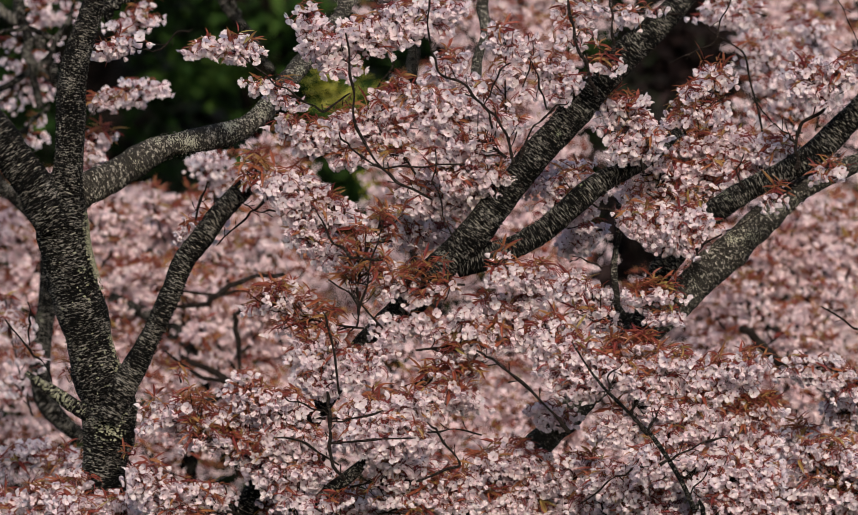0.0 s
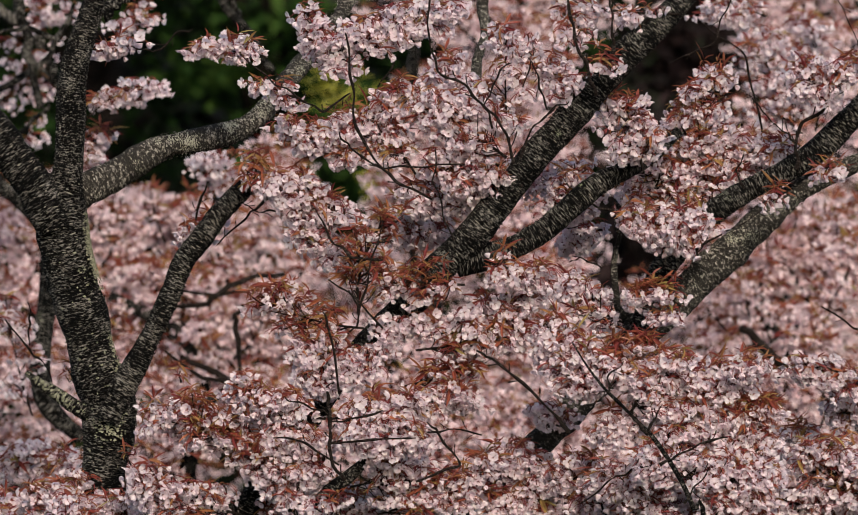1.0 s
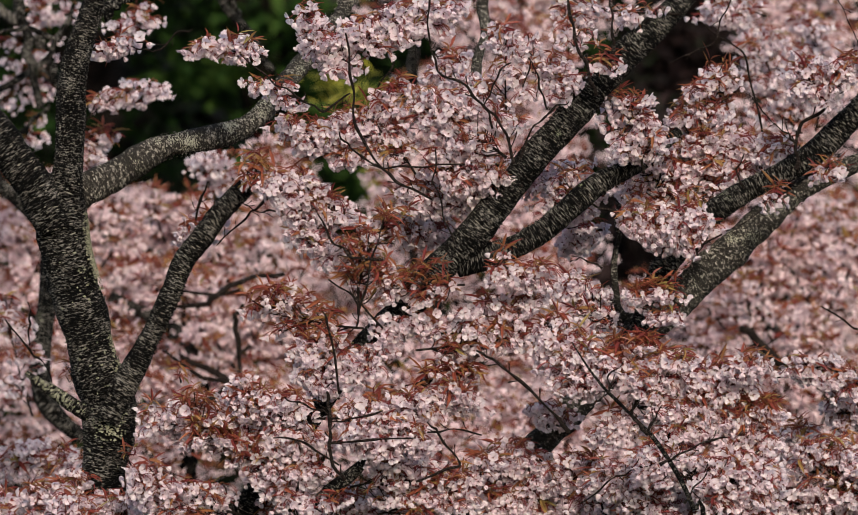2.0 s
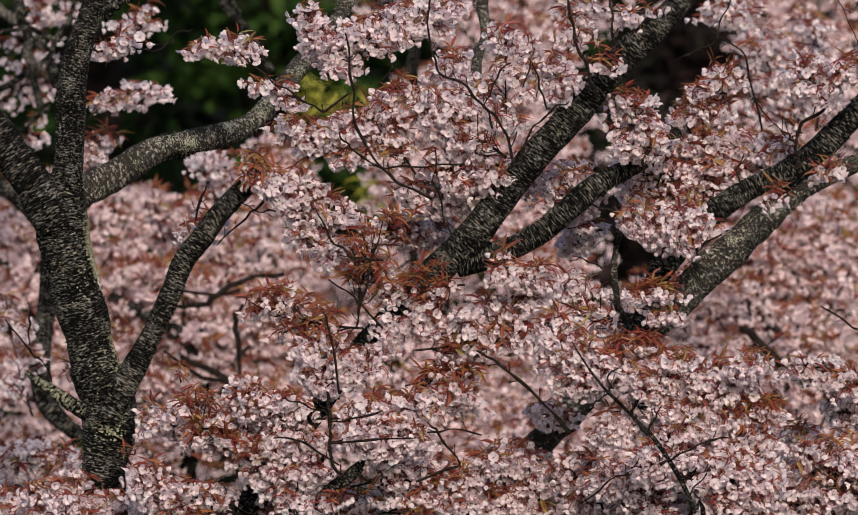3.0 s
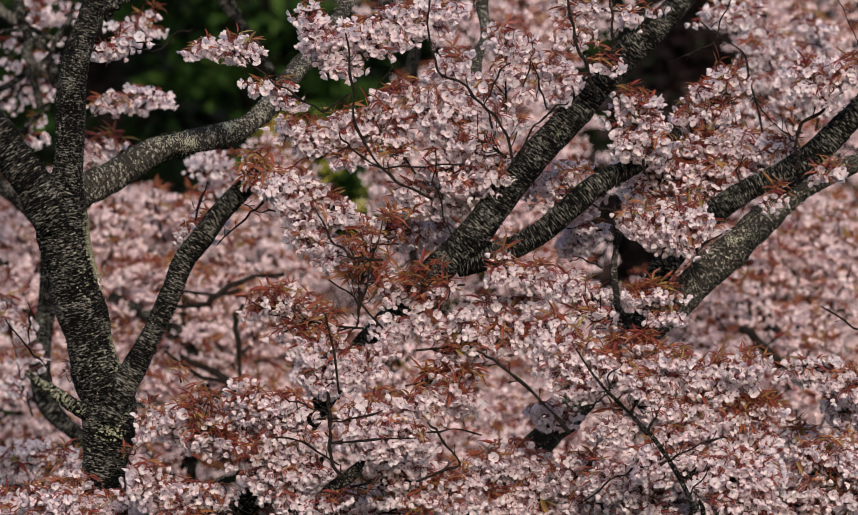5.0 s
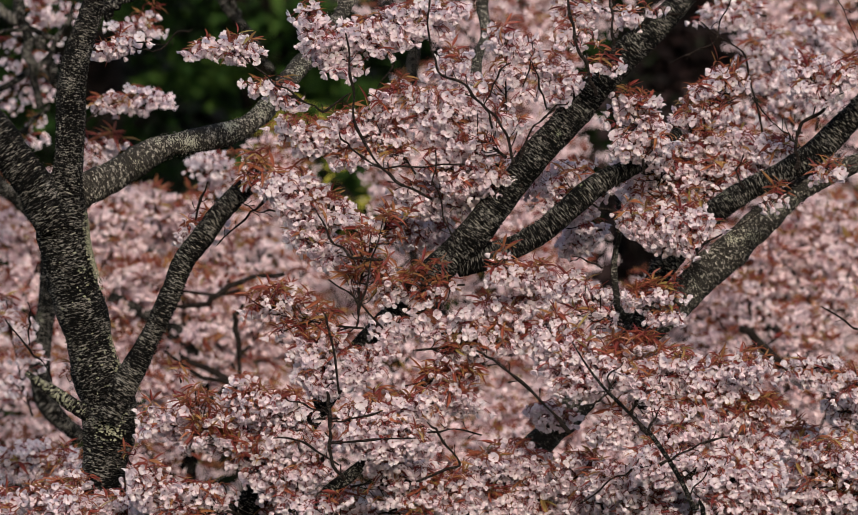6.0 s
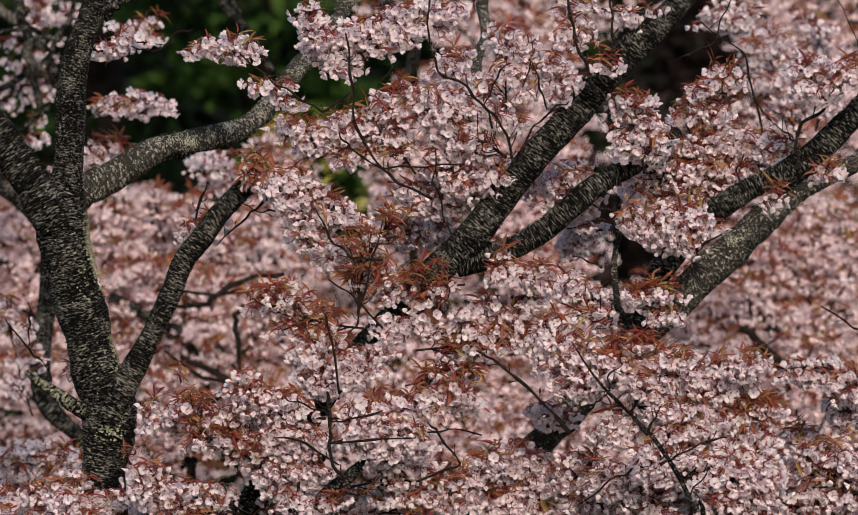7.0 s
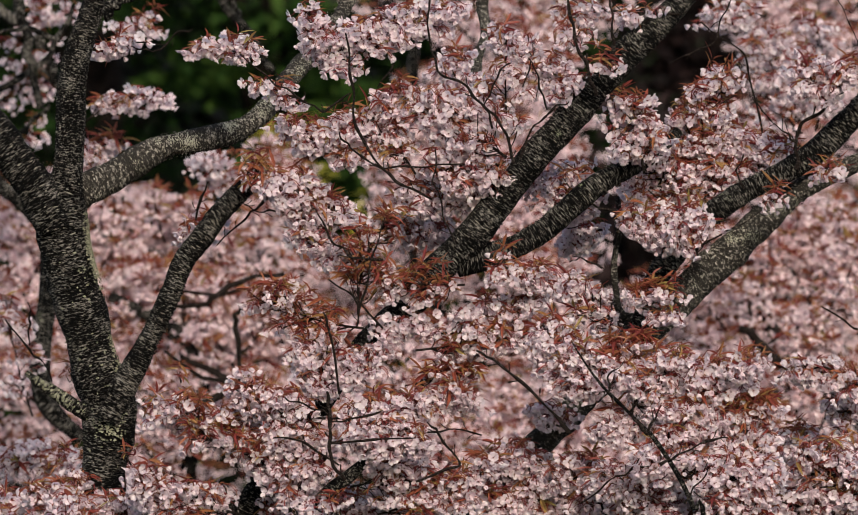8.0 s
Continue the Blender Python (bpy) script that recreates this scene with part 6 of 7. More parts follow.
spray(back_tree_middle, (0.096, 17.05, 4.298), (0.12, 17.08, 4.462), 0.054, 40, 0.5, "back", 0.0048, single=False)
spray(back_tree_middle, (0.364, 17.6, 4.823), (0.272, 17.63, 5.055), 0.075, 35, 0.5, "back", 0.0048, single=False)
spray(back_tree_middle, (0.158, 17.1, 4.285), (0.211, 17.13, 4.471), 0.082, 44, 0.5, "back", 0.0048, single=False)
spray(back_tree_middle, (0.365, 17.65, 4.911), (0.273, 17.68, 5.016), 0.057, 43, 0.5, "back", 0.0048, single=False)
spray(back_tree_middle, (0.001, 17.33, 4.601), (-0.049, 17.36, 4.754), 0.067, 41, 0.5, "back", 0.0048, single=False)
spray(back_tree_middle, (0.419, 17.16, 4.314), (0.451, 17.19, 4.56), 0.071, 34, 0.5, "back", 0.0048, single=False)
spray(back_tree_middle, (0.332, 17.92, 5.237), (0.229, 17.95, 5.368), 0.078, 43, 0.5, "back", 0.0048, single=False)
spray(back_tree_middle, (0.241, 17.45, 4.586), (0.346, 17.48, 4.74), 0.063, 41, 0.5, "back", 0.0048, single=False)
spray(back_tree_middle, (0.677, 17.52, 4.625), (0.721, 17.55, 4.861), 0.074, 36, 0.5, "back", 0.0048, single=False)
spray(back_tree_middle, (0.33, 17.29, 4.39), (0.233, 17.32, 4.618), 0.067, 44, 0.5, "back", 0.0048, single=False)
spray(back_tree_middle, (0.571, 17.13, 4.347), (0.64, 17.16, 4.47), 0.063, 44, 0.5, "back", 0.0048, single=False)
spray(back_tree_middle, (0.627, 17.28, 4.596), (0.485, 17.31, 4.698), 0.068, 46, 0.5, "back", 0.0048, single=False)
spray(back_tree_middle, (0.28, 17.21, 4.331), (0.33, 17.24, 4.546), 0.052, 39, 0.5, "back", 0.0048, single=False)
spray(back_tree_middle, (0.063, 17.92, 5.088), (0.178, 17.95, 5.288), 0.083, 41, 0.5, "back", 0.0048, single=False)
spray(back_tree_middle, (0.081, 19.23, 4.195), (0.031, 19.26, 4.388), 0.112, 40, 0.45, "back", 0.0048, single=False)
spray(back_tree_middle, (0.246, 19.9, 5.061), (0.118, 19.93, 5.214), 0.128, 44, 0.45, "back", 0.0048, single=False)
spray(back_tree_middle, (0.125, 19.26, 4.322), (0.25, 19.29, 4.414), 0.106, 45, 0.45, "back", 0.0048, single=False)
spray(back_tree_middle, (0.502, 19.8, 4.909), (0.428, 19.83, 5.088), 0.117, 45, 0.45, "back", 0.0048, single=False)
spray(back_tree_middle, (0.376, 19.51, 4.544), (0.367, 19.54, 4.822), 0.107, 52, 0.45, "back", 0.0048, single=False)
spray(back_tree_middle, (0.493, 19.24, 4.303), (0.282, 19.27, 4.444), 0.114, 43, 0.45, "back", 0.0048, single=False)
spray(back_tree_middle, (0.594, 19.73, 4.732), (0.696, 19.76, 4.938), 0.122, 44, 0.45, "back", 0.0048, single=False)
spray(back_tree_middle, (0.658, 19.48, 4.336), (0.699, 19.51, 4.61), 0.119, 50, 0.45, "back", 0.0048, single=False)
spray(back_tree_middle, (0.53, 19.26, 4.212), (0.445, 19.29, 4.435), 0.092, 49, 0.45, "back", 0.0048, single=False)
spray(back_tree_middle, (0.31, 19.75, 4.799), (0.4, 19.78, 4.972), 0.086, 44, 0.45, "back", 0.0048, single=False)
spray(back_tree_middle, (0.363, 19.54, 4.679), (0.428, 19.57, 4.853), 0.087, 52, 0.45, "back", 0.0048, single=False)
spray(back_tree_middle, (0.453, 19.57, 4.637), (0.654, 19.6, 4.757), 0.102, 42, 0.45, "back", 0.0048, single=False)
spray(back_tree_middle, (0.327, 19.65, 4.782), (0.265, 19.68, 5.028), 0.115, 44, 0.45, "back", 0.0048, single=False)
spray(back_tree_middle, (0.751, 19.7, 4.717), (0.869, 19.73, 4.911), 0.115, 49, 0.45, "back", 0.0048, single=False)
spray(back_tree_middle, (0.38, 19.35, 4.296), (0.236, 19.38, 4.413), 0.116, 49, 0.45, "back", 0.0048, single=False)
spray(back_tree_middle, (0.163, 19.55, 4.558), (0.242, 19.58, 4.727), 0.084, 41, 0.45, "back", 0.0048, single=False)
spray(back_tree_middle, (0.616, 19.57, 4.649), (0.774, 19.6, 4.74), 0.122, 46, 0.45, "back", 0.0048, single=False)
spray(back_tree_middle, (0.393, 20.03, 5.2), (0.246, 20.06, 5.364), 0.105, 50, 0.45, "back", 0.0048, single=False)
spray(back_tree_middle, (0.388, 19.59, 4.576), (0.447, 19.62, 4.774), 0.097, 42, 0.45, "back", 0.0048, single=False)
spray(back_tree_middle, (0.307, 20.1, 5.285), (0.179, 20.13, 5.446), 0.122, 47, 0.45, "back", 0.0048, single=False)
spray(back_tree_east, (0.935, 17.09, 4.422), (0.878, 17.12, 4.585), 0.086, 44, 0.5, "back", 0.0048, single=False)
spray(back_tree_east, (0.74, 16.99, 4.497), (0.918, 17.02, 4.623), 0.083, 34, 0.5, "back", 0.0048, single=False)
spray(back_tree_east, (1.102, 17.17, 4.637), (1.241, 17.2, 4.738), 0.082, 44, 0.5, "back", 0.0048, single=False)
spray(back_tree_east, (0.737, 17.41, 4.834), (0.628, 17.44, 4.926), 0.055, 35, 0.5, "back", 0.0048, single=False)
spray(back_tree_east, (0.977, 17.64, 4.989), (1.165, 17.67, 5.154), 0.073, 46, 0.5, "back", 0.0048, single=False)
spray(back_tree_east, (0.888, 17.26, 4.585), (0.741, 17.29, 4.787), 0.055, 44, 0.5, "back", 0.0048, single=False)
spray(back_tree_east, (1.049, 17.39, 4.84), (1.169, 17.42, 5.052), 0.079, 40, 0.5, "back", 0.0048, single=False)
spray(back_tree_east, (0.984, 16.91, 4.324), (1.018, 16.94, 4.466), 0.059, 41, 0.5, "back", 0.0048, single=False)
spray(back_tree_east, (0.726, 17.54, 5.044), (0.687, 17.57, 5.207), 0.075, 41, 0.5, "back", 0.0048, single=False)
spray(back_tree_east, (0.975, 17.18, 4.528), (0.904, 17.21, 4.715), 0.075, 34, 0.5, "back", 0.0048, single=False)
spray(back_tree_east, (0.983, 17.16, 4.557), (1.02, 17.19, 4.783), 0.056, 35, 0.5, "back", 0.0048, single=False)
spray(back_tree_east, (1.137, 17.01, 4.401), (1.155, 17.04, 4.558), 0.071, 34, 0.5, "back", 0.0048, single=False)
spray(back_tree_east, (0.897, 17.5, 4.957), (1.019, 17.53, 5.142), 0.075, 39, 0.5, "back", 0.0048, single=False)
spray(back_tree_east, (0.863, 16.98, 4.336), (0.856, 17.01, 4.49), 0.060, 36, 0.5, "back", 0.0048, single=False)
spray(back_tree_east, (0.75, 17.15, 4.592), (0.788, 17.18, 4.721), 0.063, 43, 0.5, "back", 0.0048, single=False)
spray(back_tree_east, (0.711, 17.61, 5.031), (0.841, 17.64, 5.244), 0.059, 36, 0.5, "back", 0.0048, single=False)
spray(back_tree_east, (1.157, 17.49, 4.911), (1.18, 17.52, 5.127), 0.064, 37, 0.5, "back", 0.0048, single=False)
spray(back_tree_east, (1.092, 16.79, 4.313), (1.156, 16.82, 4.449), 0.069, 45, 0.5, "back", 0.0048, single=False)
spray(back_tree_east, (0.821, 17.33, 4.787), (0.687, 17.36, 4.953), 0.076, 42, 0.5, "back", 0.0048, single=False)
spray(back_tree_east, (0.833, 17.51, 4.935), (0.701, 17.54, 5.067), 0.056, 35, 0.5, "back", 0.0048, single=False)
spray(back_tree_east, (0.815, 17.14, 4.454), (0.712, 17.17, 4.662), 0.062, 44, 0.5, "back", 0.0048, single=False)
spray(back_tree_east, (0.919, 16.99, 4.375), (0.91, 17.02, 4.567), 0.063, 46, 0.5, "back", 0.0048, single=False)
spray(back_tree_east, (1.033, 17.47, 4.888), (1.12, 17.5, 5.122), 0.054, 38, 0.5, "back", 0.0048, single=False)
spray(back_tree_east, (0.825, 17.62, 4.958), (0.989, 17.65, 5.108), 0.088, 43, 0.5, "back", 0.0048, single=False)
spray(back_tree_east, (1.038, 17.13, 4.521), (1.099, 17.16, 4.762), 0.088, 46, 0.5, "back", 0.0048, single=False)
spray(back_tree_east, (0.928, 16.94, 4.334), (0.956, 16.97, 4.532), 0.064, 44, 0.5, "back", 0.0048, single=False)
spray(back_tree_east, (1.128, 17.43, 4.88), (1.107, 17.46, 5.044), 0.054, 35, 0.5, "back", 0.0048, single=False)
spray(back_tree_east, (0.909, 17.22, 4.762), (1.047, 17.25, 4.837), 0.063, 46, 0.5, "back", 0.0048, single=False)
spray(back_tree_east, (0.75, 16.96, 4.482), (0.664, 16.99, 4.603), 0.079, 35, 0.5, "back", 0.0048, single=False)
spray(back_tree_east, (1.114, 17.14, 4.548), (1.273, 17.17, 4.698), 0.085, 38, 0.5, "back", 0.0048, single=False)
spray(back_tree_east, (0.759, 17.47, 4.824), (0.924, 17.5, 4.918), 0.063, 46, 0.5, "back", 0.0048, single=False)
spray(back_tree_east, (1.176, 17.44, 4.945), (1.33, 17.47, 5.04), 0.063, 42, 0.5, "back", 0.0048, single=False)
spray(back_tree_east, (0.885, 17.27, 4.691), (0.851, 17.3, 4.933), 0.080, 36, 0.5, "back", 0.0048, single=False)
spray(back_tree_east, (0.866, 17.25, 4.655), (0.754, 17.28, 4.792), 0.055, 44, 0.5, "back", 0.0048, single=False)
spray(back_tree_east, (1.115, 16.9, 4.368), (1.155, 16.93, 4.536), 0.075, 42, 0.5, "back", 0.0048, single=False)
spray(back_tree_east, (0.699, 17.14, 4.545), (0.706, 17.17, 4.678), 0.073, 35, 0.5, "back", 0.0048, single=False)
spray(back_tree_east, (0.869, 17.45, 4.86), (0.929, 17.48, 5.052), 0.066, 36, 0.5, "back", 0.0048, single=False)
spray(back_tree_east, (0.893, 17.13, 4.566), (1.024, 17.16, 4.686), 0.076, 36, 0.5, "back", 0.0048, single=False)
spray(back_tree_east, (1.05, 17.5, 4.855), (0.93, 17.53, 5.07), 0.058, 45, 0.5, "back", 0.0048, single=False)
spray(back_tree_east, (0.828, 17.34, 4.666), (0.816, 17.37, 4.827), 0.059, 40, 0.5, "back", 0.0048, single=False)
spray(back_tree_east, (0.723, 17.57, 4.934), (0.813, 17.6, 5.091), 0.062, 34, 0.5, "back", 0.0048, single=False)
spray(back_tree_east, (1.218, 17.55, 4.883), (1.3, 17.58, 5.047), 0.081, 43, 0.5, "back", 0.0048, single=False)
spray(back_tree_east, (1.053, 17.6, 4.943), (1.032, 17.63, 5.162), 0.059, 35, 0.5, "back", 0.0048, single=False)
spray(back_tree_east, (0.933, 17.42, 4.787), (0.808, 17.45, 4.939), 0.090, 37, 0.5, "back", 0.0048, single=False)
spray(back_tree_east, (1.058, 17.24, 4.707), (1.132, 17.27, 4.939), 0.074, 41, 0.5, "back", 0.0048, single=False)
spray(back_tree_east, (0.746, 16.84, 4.33), (0.853, 16.87, 4.541), 0.056, 35, 0.5, "back", 0.0048, single=False)
spray(back_tree_east, (1.047, 17.33, 4.714), (1.04, 17.36, 4.876), 0.088, 46, 0.5, "back", 0.0048, single=False)
spray(back_tree_east, (0.918, 16.94, 4.427), (0.742, 16.97, 4.573), 0.064, 39, 0.5, "back", 0.0048, single=False)
spray(back_tree_east, (0.768, 19.11, 4.198), (0.856, 19.14, 4.322), 0.095, 45, 0.45, "back", 0.0048, single=False)
spray(back_tree_east, (1.121, 19.26, 4.553), (1.103, 19.29, 4.773), 0.094, 47, 0.45, "back", 0.0048, single=False)
spray(back_tree_east, (1.092, 19.3, 4.539), (1.231, 19.33, 4.703), 0.099, 52, 0.45, "back", 0.0048, single=False)
spray(back_tree_east, (0.905, 19.52, 4.757), (0.814, 19.55, 5.006), 0.094, 47, 0.45, "back", 0.0048, single=False)
spray(back_tree_east, (0.805, 19.09, 4.245), (0.87, 19.12, 4.439), 0.097, 42, 0.45, "back", 0.0048, single=False)
spray(back_tree_east, (1.326, 19.24, 4.457), (1.219, 19.27, 4.669), 0.114, 49, 0.45, "back", 0.0048, single=False)
spray(back_tree_east, (1.163, 19.36, 4.737), (1.28, 19.39, 4.901), 0.098, 42, 0.45, "back", 0.0048, single=False)
spray(back_tree_east, (0.966, 19.56, 4.944), (1.133, 19.59, 5.046), 0.124, 43, 0.45, "back", 0.0048, single=False)
spray(back_tree_east, (1.011, 19.53, 4.849), (1.058, 19.56, 5.123), 0.090, 48, 0.45, "back", 0.0048, single=False)
spray(back_tree_east, (1.023, 19.72, 4.962), (0.868, 19.75, 5.136), 0.100, 46, 0.45, "back", 0.0048, single=False)
spray(back_tree_east, (1.333, 19.36, 4.478), (1.225, 19.39, 4.703), 0.100, 42, 0.45, "back", 0.0048, single=False)
spray(back_tree_east, (1.017, 19.33, 4.459), (1.145, 19.36, 4.666), 0.123, 45, 0.45, "back", 0.0048, single=False)
spray(back_tree_east, (1.073, 19.35, 4.724), (1.198, 19.38, 4.843), 0.098, 47, 0.45, "back", 0.0048, single=False)
spray(back_tree_east, (0.784, 19.29, 4.559), (0.669, 19.32, 4.66), 0.114, 51, 0.45, "back", 0.0048, single=False)
spray(back_tree_east, (1.1, 19.63, 4.819), (1.146, 19.66, 5.019), 0.086, 52, 0.45, "back", 0.0048, single=False)
spray(back_tree_east, (1.22, 19.72, 4.981), (1.077, 19.75, 5.194), 0.112, 45, 0.45, "back", 0.0048, single=False)
spray(back_tree_east, (1.228, 19.65, 4.939), (1.344, 19.68, 5.075), 0.091, 52, 0.45, "back", 0.0048, single=False)
spray(back_tree_east, (1.257, 19.53, 4.8), (1.205, 19.56, 5.043), 0.099, 40, 0.45, "back", 0.0048, single=False)
spray(back_tree_east, (1.369, 19.64, 4.952), (1.592, 19.67, 5.11), 0.103, 43, 0.45, "back", 0.0048, single=False)
spray(back_tree_east, (1.19, 19.25, 4.451), (1.076, 19.28, 4.652), 0.114, 49, 0.45, "back", 0.0048, single=False)
spray(back_tree_east, (1.05, 19.11, 4.236), (0.929, 19.14, 4.363), 0.111, 52, 0.45, "back", 0.0048, single=False)
spray(back_tree_east, (1.338, 19.17, 4.395), (1.402, 19.2, 4.632), 0.110, 48, 0.45, "back", 0.0048, single=False)
spray(back_tree_east, (0.954, 19.18, 4.261), (0.967, 19.21, 4.411), 0.115, 42, 0.45, "back", 0.0048, single=False)
spray(back_tree_east, (1.14, 19.41, 4.633), (1.125, 19.44, 4.866), 0.115, 44, 0.45, "back", 0.0048, single=False)
spray(back_tree_east, (1.278, 19.07, 4.298), (1.419, 19.1, 4.495), 0.119, 43, 0.45, "back", 0.0048, single=False)
spray(back_tree_east, (1.073, 19.62, 4.831), (0.916, 19.65, 5.061), 0.096, 43, 0.45, "back", 0.0048, single=False)
spray(back_tree_east, (1.264, 19.46, 4.711), (1.121, 19.49, 4.807), 0.117, 42, 0.45, "back", 0.0048, single=False)
spray(back_tree_east, (0.98, 19.37, 4.539), (0.831, 19.4, 4.723), 0.125, 50, 0.45, "back", 0.0048, single=False)
spray(back_tree_east, (1.092, 19.22, 4.566), (0.937, 19.25, 4.661), 0.104, 51, 0.45, "back", 0.0048, single=False)
spray(back_tree_east, (0.806, 19.11, 4.236), (0.894, 19.14, 4.438), 0.118, 42, 0.45, "back", 0.0048, single=False)
spray(back_tree_east, (0.945, 18.44, 5.47), (1.17, 18.47, 5.61), 0.054, 30, 0.42, "back", 0.0048, single=False)
spray(back_tree_east, (1.074, 18.43, 5.495), (1.15, 18.46, 5.657), 0.084, 32, 0.42, "back", 0.0048, single=False)
spray(back_tree_east, (1.046, 18.55, 5.654), (1.25, 18.58, 5.826), 0.086, 33, 0.42, "back", 0.0048, single=False)
spray(back_tree_east, (1.128, 18.51, 5.62), (1.151, 18.54, 5.806), 0.071, 32, 0.42, "back", 0.0048, single=False)
spray(back_tree_east, (1.153, 18.58, 5.674), (0.979, 18.61, 5.827), 0.065, 32, 0.42, "back", 0.0048, single=False)
spray(back_tree_east, (1.031, 18.73, 5.688), (0.941, 18.76, 5.906), 0.085, 30, 0.42, "back", 0.0048, single=False)
spray(back_tree_east, (1.159, 18.18, 5.213), (1.036, 18.21, 5.361), 0.056, 37, 0.42, "back", 0.0048, single=False)
spray(back_tree_east, (1.003, 18.54, 5.546), (0.987, 18.57, 5.768), 0.068, 32, 0.42, "back", 0.0048, single=False)
spray(back_tree_east, (0.976, 18.11, 5.24), (0.984, 18.14, 5.405), 0.079, 40, 0.42, "back", 0.0048, single=False)
spray(back_tree_east, (0.89, 18.12, 5.161), (0.899, 18.15, 5.348), 0.068, 37, 0.42, "back", 0.0048, single=False)
spray(back_tree_east, (0.988, 18.38, 5.461), (1.023, 18.41, 5.635), 0.080, 36, 0.42, "back", 0.0048, single=False)
spray(back_tree_east, (1.111, 18.41, 5.493), (1.163, 18.44, 5.652), 0.071, 38, 0.42, "back", 0.0048, single=False)
spray(back_tree_east, (1.154, 18.09, 5.223), (1.316, 18.12, 5.428), 0.056, 29, 0.42, "back", 0.0048, single=False)
spray(back_tree_east, (1.033, 18.2, 5.299), (0.861, 18.23, 5.423), 0.072, 38, 0.42, "back", 0.0048, single=False)
spray(back_tree_east, (0.985, 18.19, 5.249), (1.146, 18.22, 5.438), 0.062, 28, 0.42, "back", 0.0048, single=False)
spray(back_tree_east, (1.255, 18.51, 5.578), (1.381, 18.54, 5.668), 0.079, 39, 0.42, "back", 0.0048, single=False)
spray(back_tree_east, (1.111, 18.52, 5.504), (1.22, 18.55, 5.702), 0.059, 29, 0.42, "back", 0.0048, single=False)
spray(back_tree_east, (0.96, 18.18, 5.278), (1.1, 18.21, 5.43), 0.075, 39, 0.42, "back", 0.0048, single=False)
spray(back_tree_east, (0.817, 18.11, 5.246), (0.931, 18.14, 5.337), 0.048, 30, 0.42, "back", 0.0048, single=False)
spray(back_tree_east, (1.144, 18.26, 5.364), (1.276, 18.29, 5.466), 0.066, 37, 0.42, "back", 0.0048, single=False)
# ---- a last row of cherries at the foot of the slope ----

far_tree_west = thing("cherry_tree", -0.954, 23, 0.0, "mountain cherry in pink blossom at the slope's foot", "tree", "flowering cherry trees")
limb(far_tree_west, "trunk", [(-0.95, 23, -0.05, 0.2), (-0.95, 23, 2.4, 0.12), (-0.954, 23, 4.153, 0.0591), (-0.895, 23, 4.646, 0.0394), (-0.954, 23, 5.1, 0.0197)], BARK, fine=False, seed=71)

far_tree_east = thing("cherry_tree", 1.017, 23, 0.0, "mountain cherry in pink blossom at the slope's foot", "tree", "flowering cherry trees")
limb(far_tree_east, "trunk", [(1.02, 23, -0.05, 0.2), (1.02, 23, 2.4, 0.12), (1.017, 23, 4.153, 0.0591), (0.978, 23, 4.646, 0.0394), (1.076, 23, 5.1, 0.0197)], BARK, fine=False, seed=72)
spray(far_tree_west, (-0.137, 22.13, 4.066), (-0.156, 22.16, 4.351), 0.157, 44, 0.45, "back", 0.0048, single=False)
spray(far_tree_west, (-1.498, 22.52, 4.661), (-1.691, 22.55, 4.825), 0.208, 38, 0.45, "back", 0.0048, single=False)
spray(far_tree_west, (-0.797, 22.67, 4.727), (-0.654, 22.7, 4.968), 0.206, 43, 0.45, "back", 0.0048, single=False)
spray(far_tree_west, (-0.402, 22.74, 4.991), (-0.589, 22.77, 5.173), 0.211, 39, 0.45, "back", 0.0048, single=False)
spray(far_tree_west, (-0.693, 22.26, 4.419), (-0.642, 22.29, 4.596), 0.135, 38, 0.45, "back", 0.0048, single=False)
spray(far_tree_west, (-0.701, 22.04, 4.047), (-0.48, 22.07, 4.265), 0.185, 38, 0.45, "back", 0.0048, single=False)
spray(far_tree_west, (-1.143, 22.45, 4.499), (-1.262, 22.48, 4.787), 0.150, 43, 0.45, "back", 0.0048, single=False)
spray(far_tree_west, (-0.148, 22.73, 4.868), (-0.242, 22.76, 5.063), 0.185, 34, 0.45, "back", 0.0048, single=False)
spray(far_tree_west, (-0.201, 22.79, 4.868), (-0.422, 22.82, 5.05), 0.141, 40, 0.45, "back", 0.0048, single=False)
spray(far_tree_west, (-1.504, 22.12, 4.163), (-1.568, 22.15, 4.378), 0.193, 42, 0.45, "back", 0.0048, single=False)
spray(far_tree_west, (-1.395, 22.61, 4.757), (-1.333, 22.64, 5.067), 0.207, 40, 0.45, "back", 0.0048, single=False)
spray(far_tree_west, (-0.391, 22.12, 4.091), (-0.575, 22.15, 4.221), 0.146, 34, 0.45, "back", 0.0048, single=False)
spray(far_tree_west, (-1.398, 22.72, 4.974), (-1.227, 22.75, 5.077), 0.173, 41, 0.45, "back", 0.0048, single=False)
spray(far_tree_west, (-1.29, 22.9, 5.026), (-1.309, 22.93, 5.325), 0.145, 41, 0.45, "back", 0.0048, single=False)
spray(far_tree_west, (-0.678, 22.42, 4.44), (-0.531, 22.45, 4.539), 0.154, 36, 0.45, "back", 0.0048, single=False)
spray(far_tree_west, (-0.262, 22.35, 4.394), (-0.458, 22.38, 4.64), 0.169, 37, 0.45, "back", 0.0048, single=False)
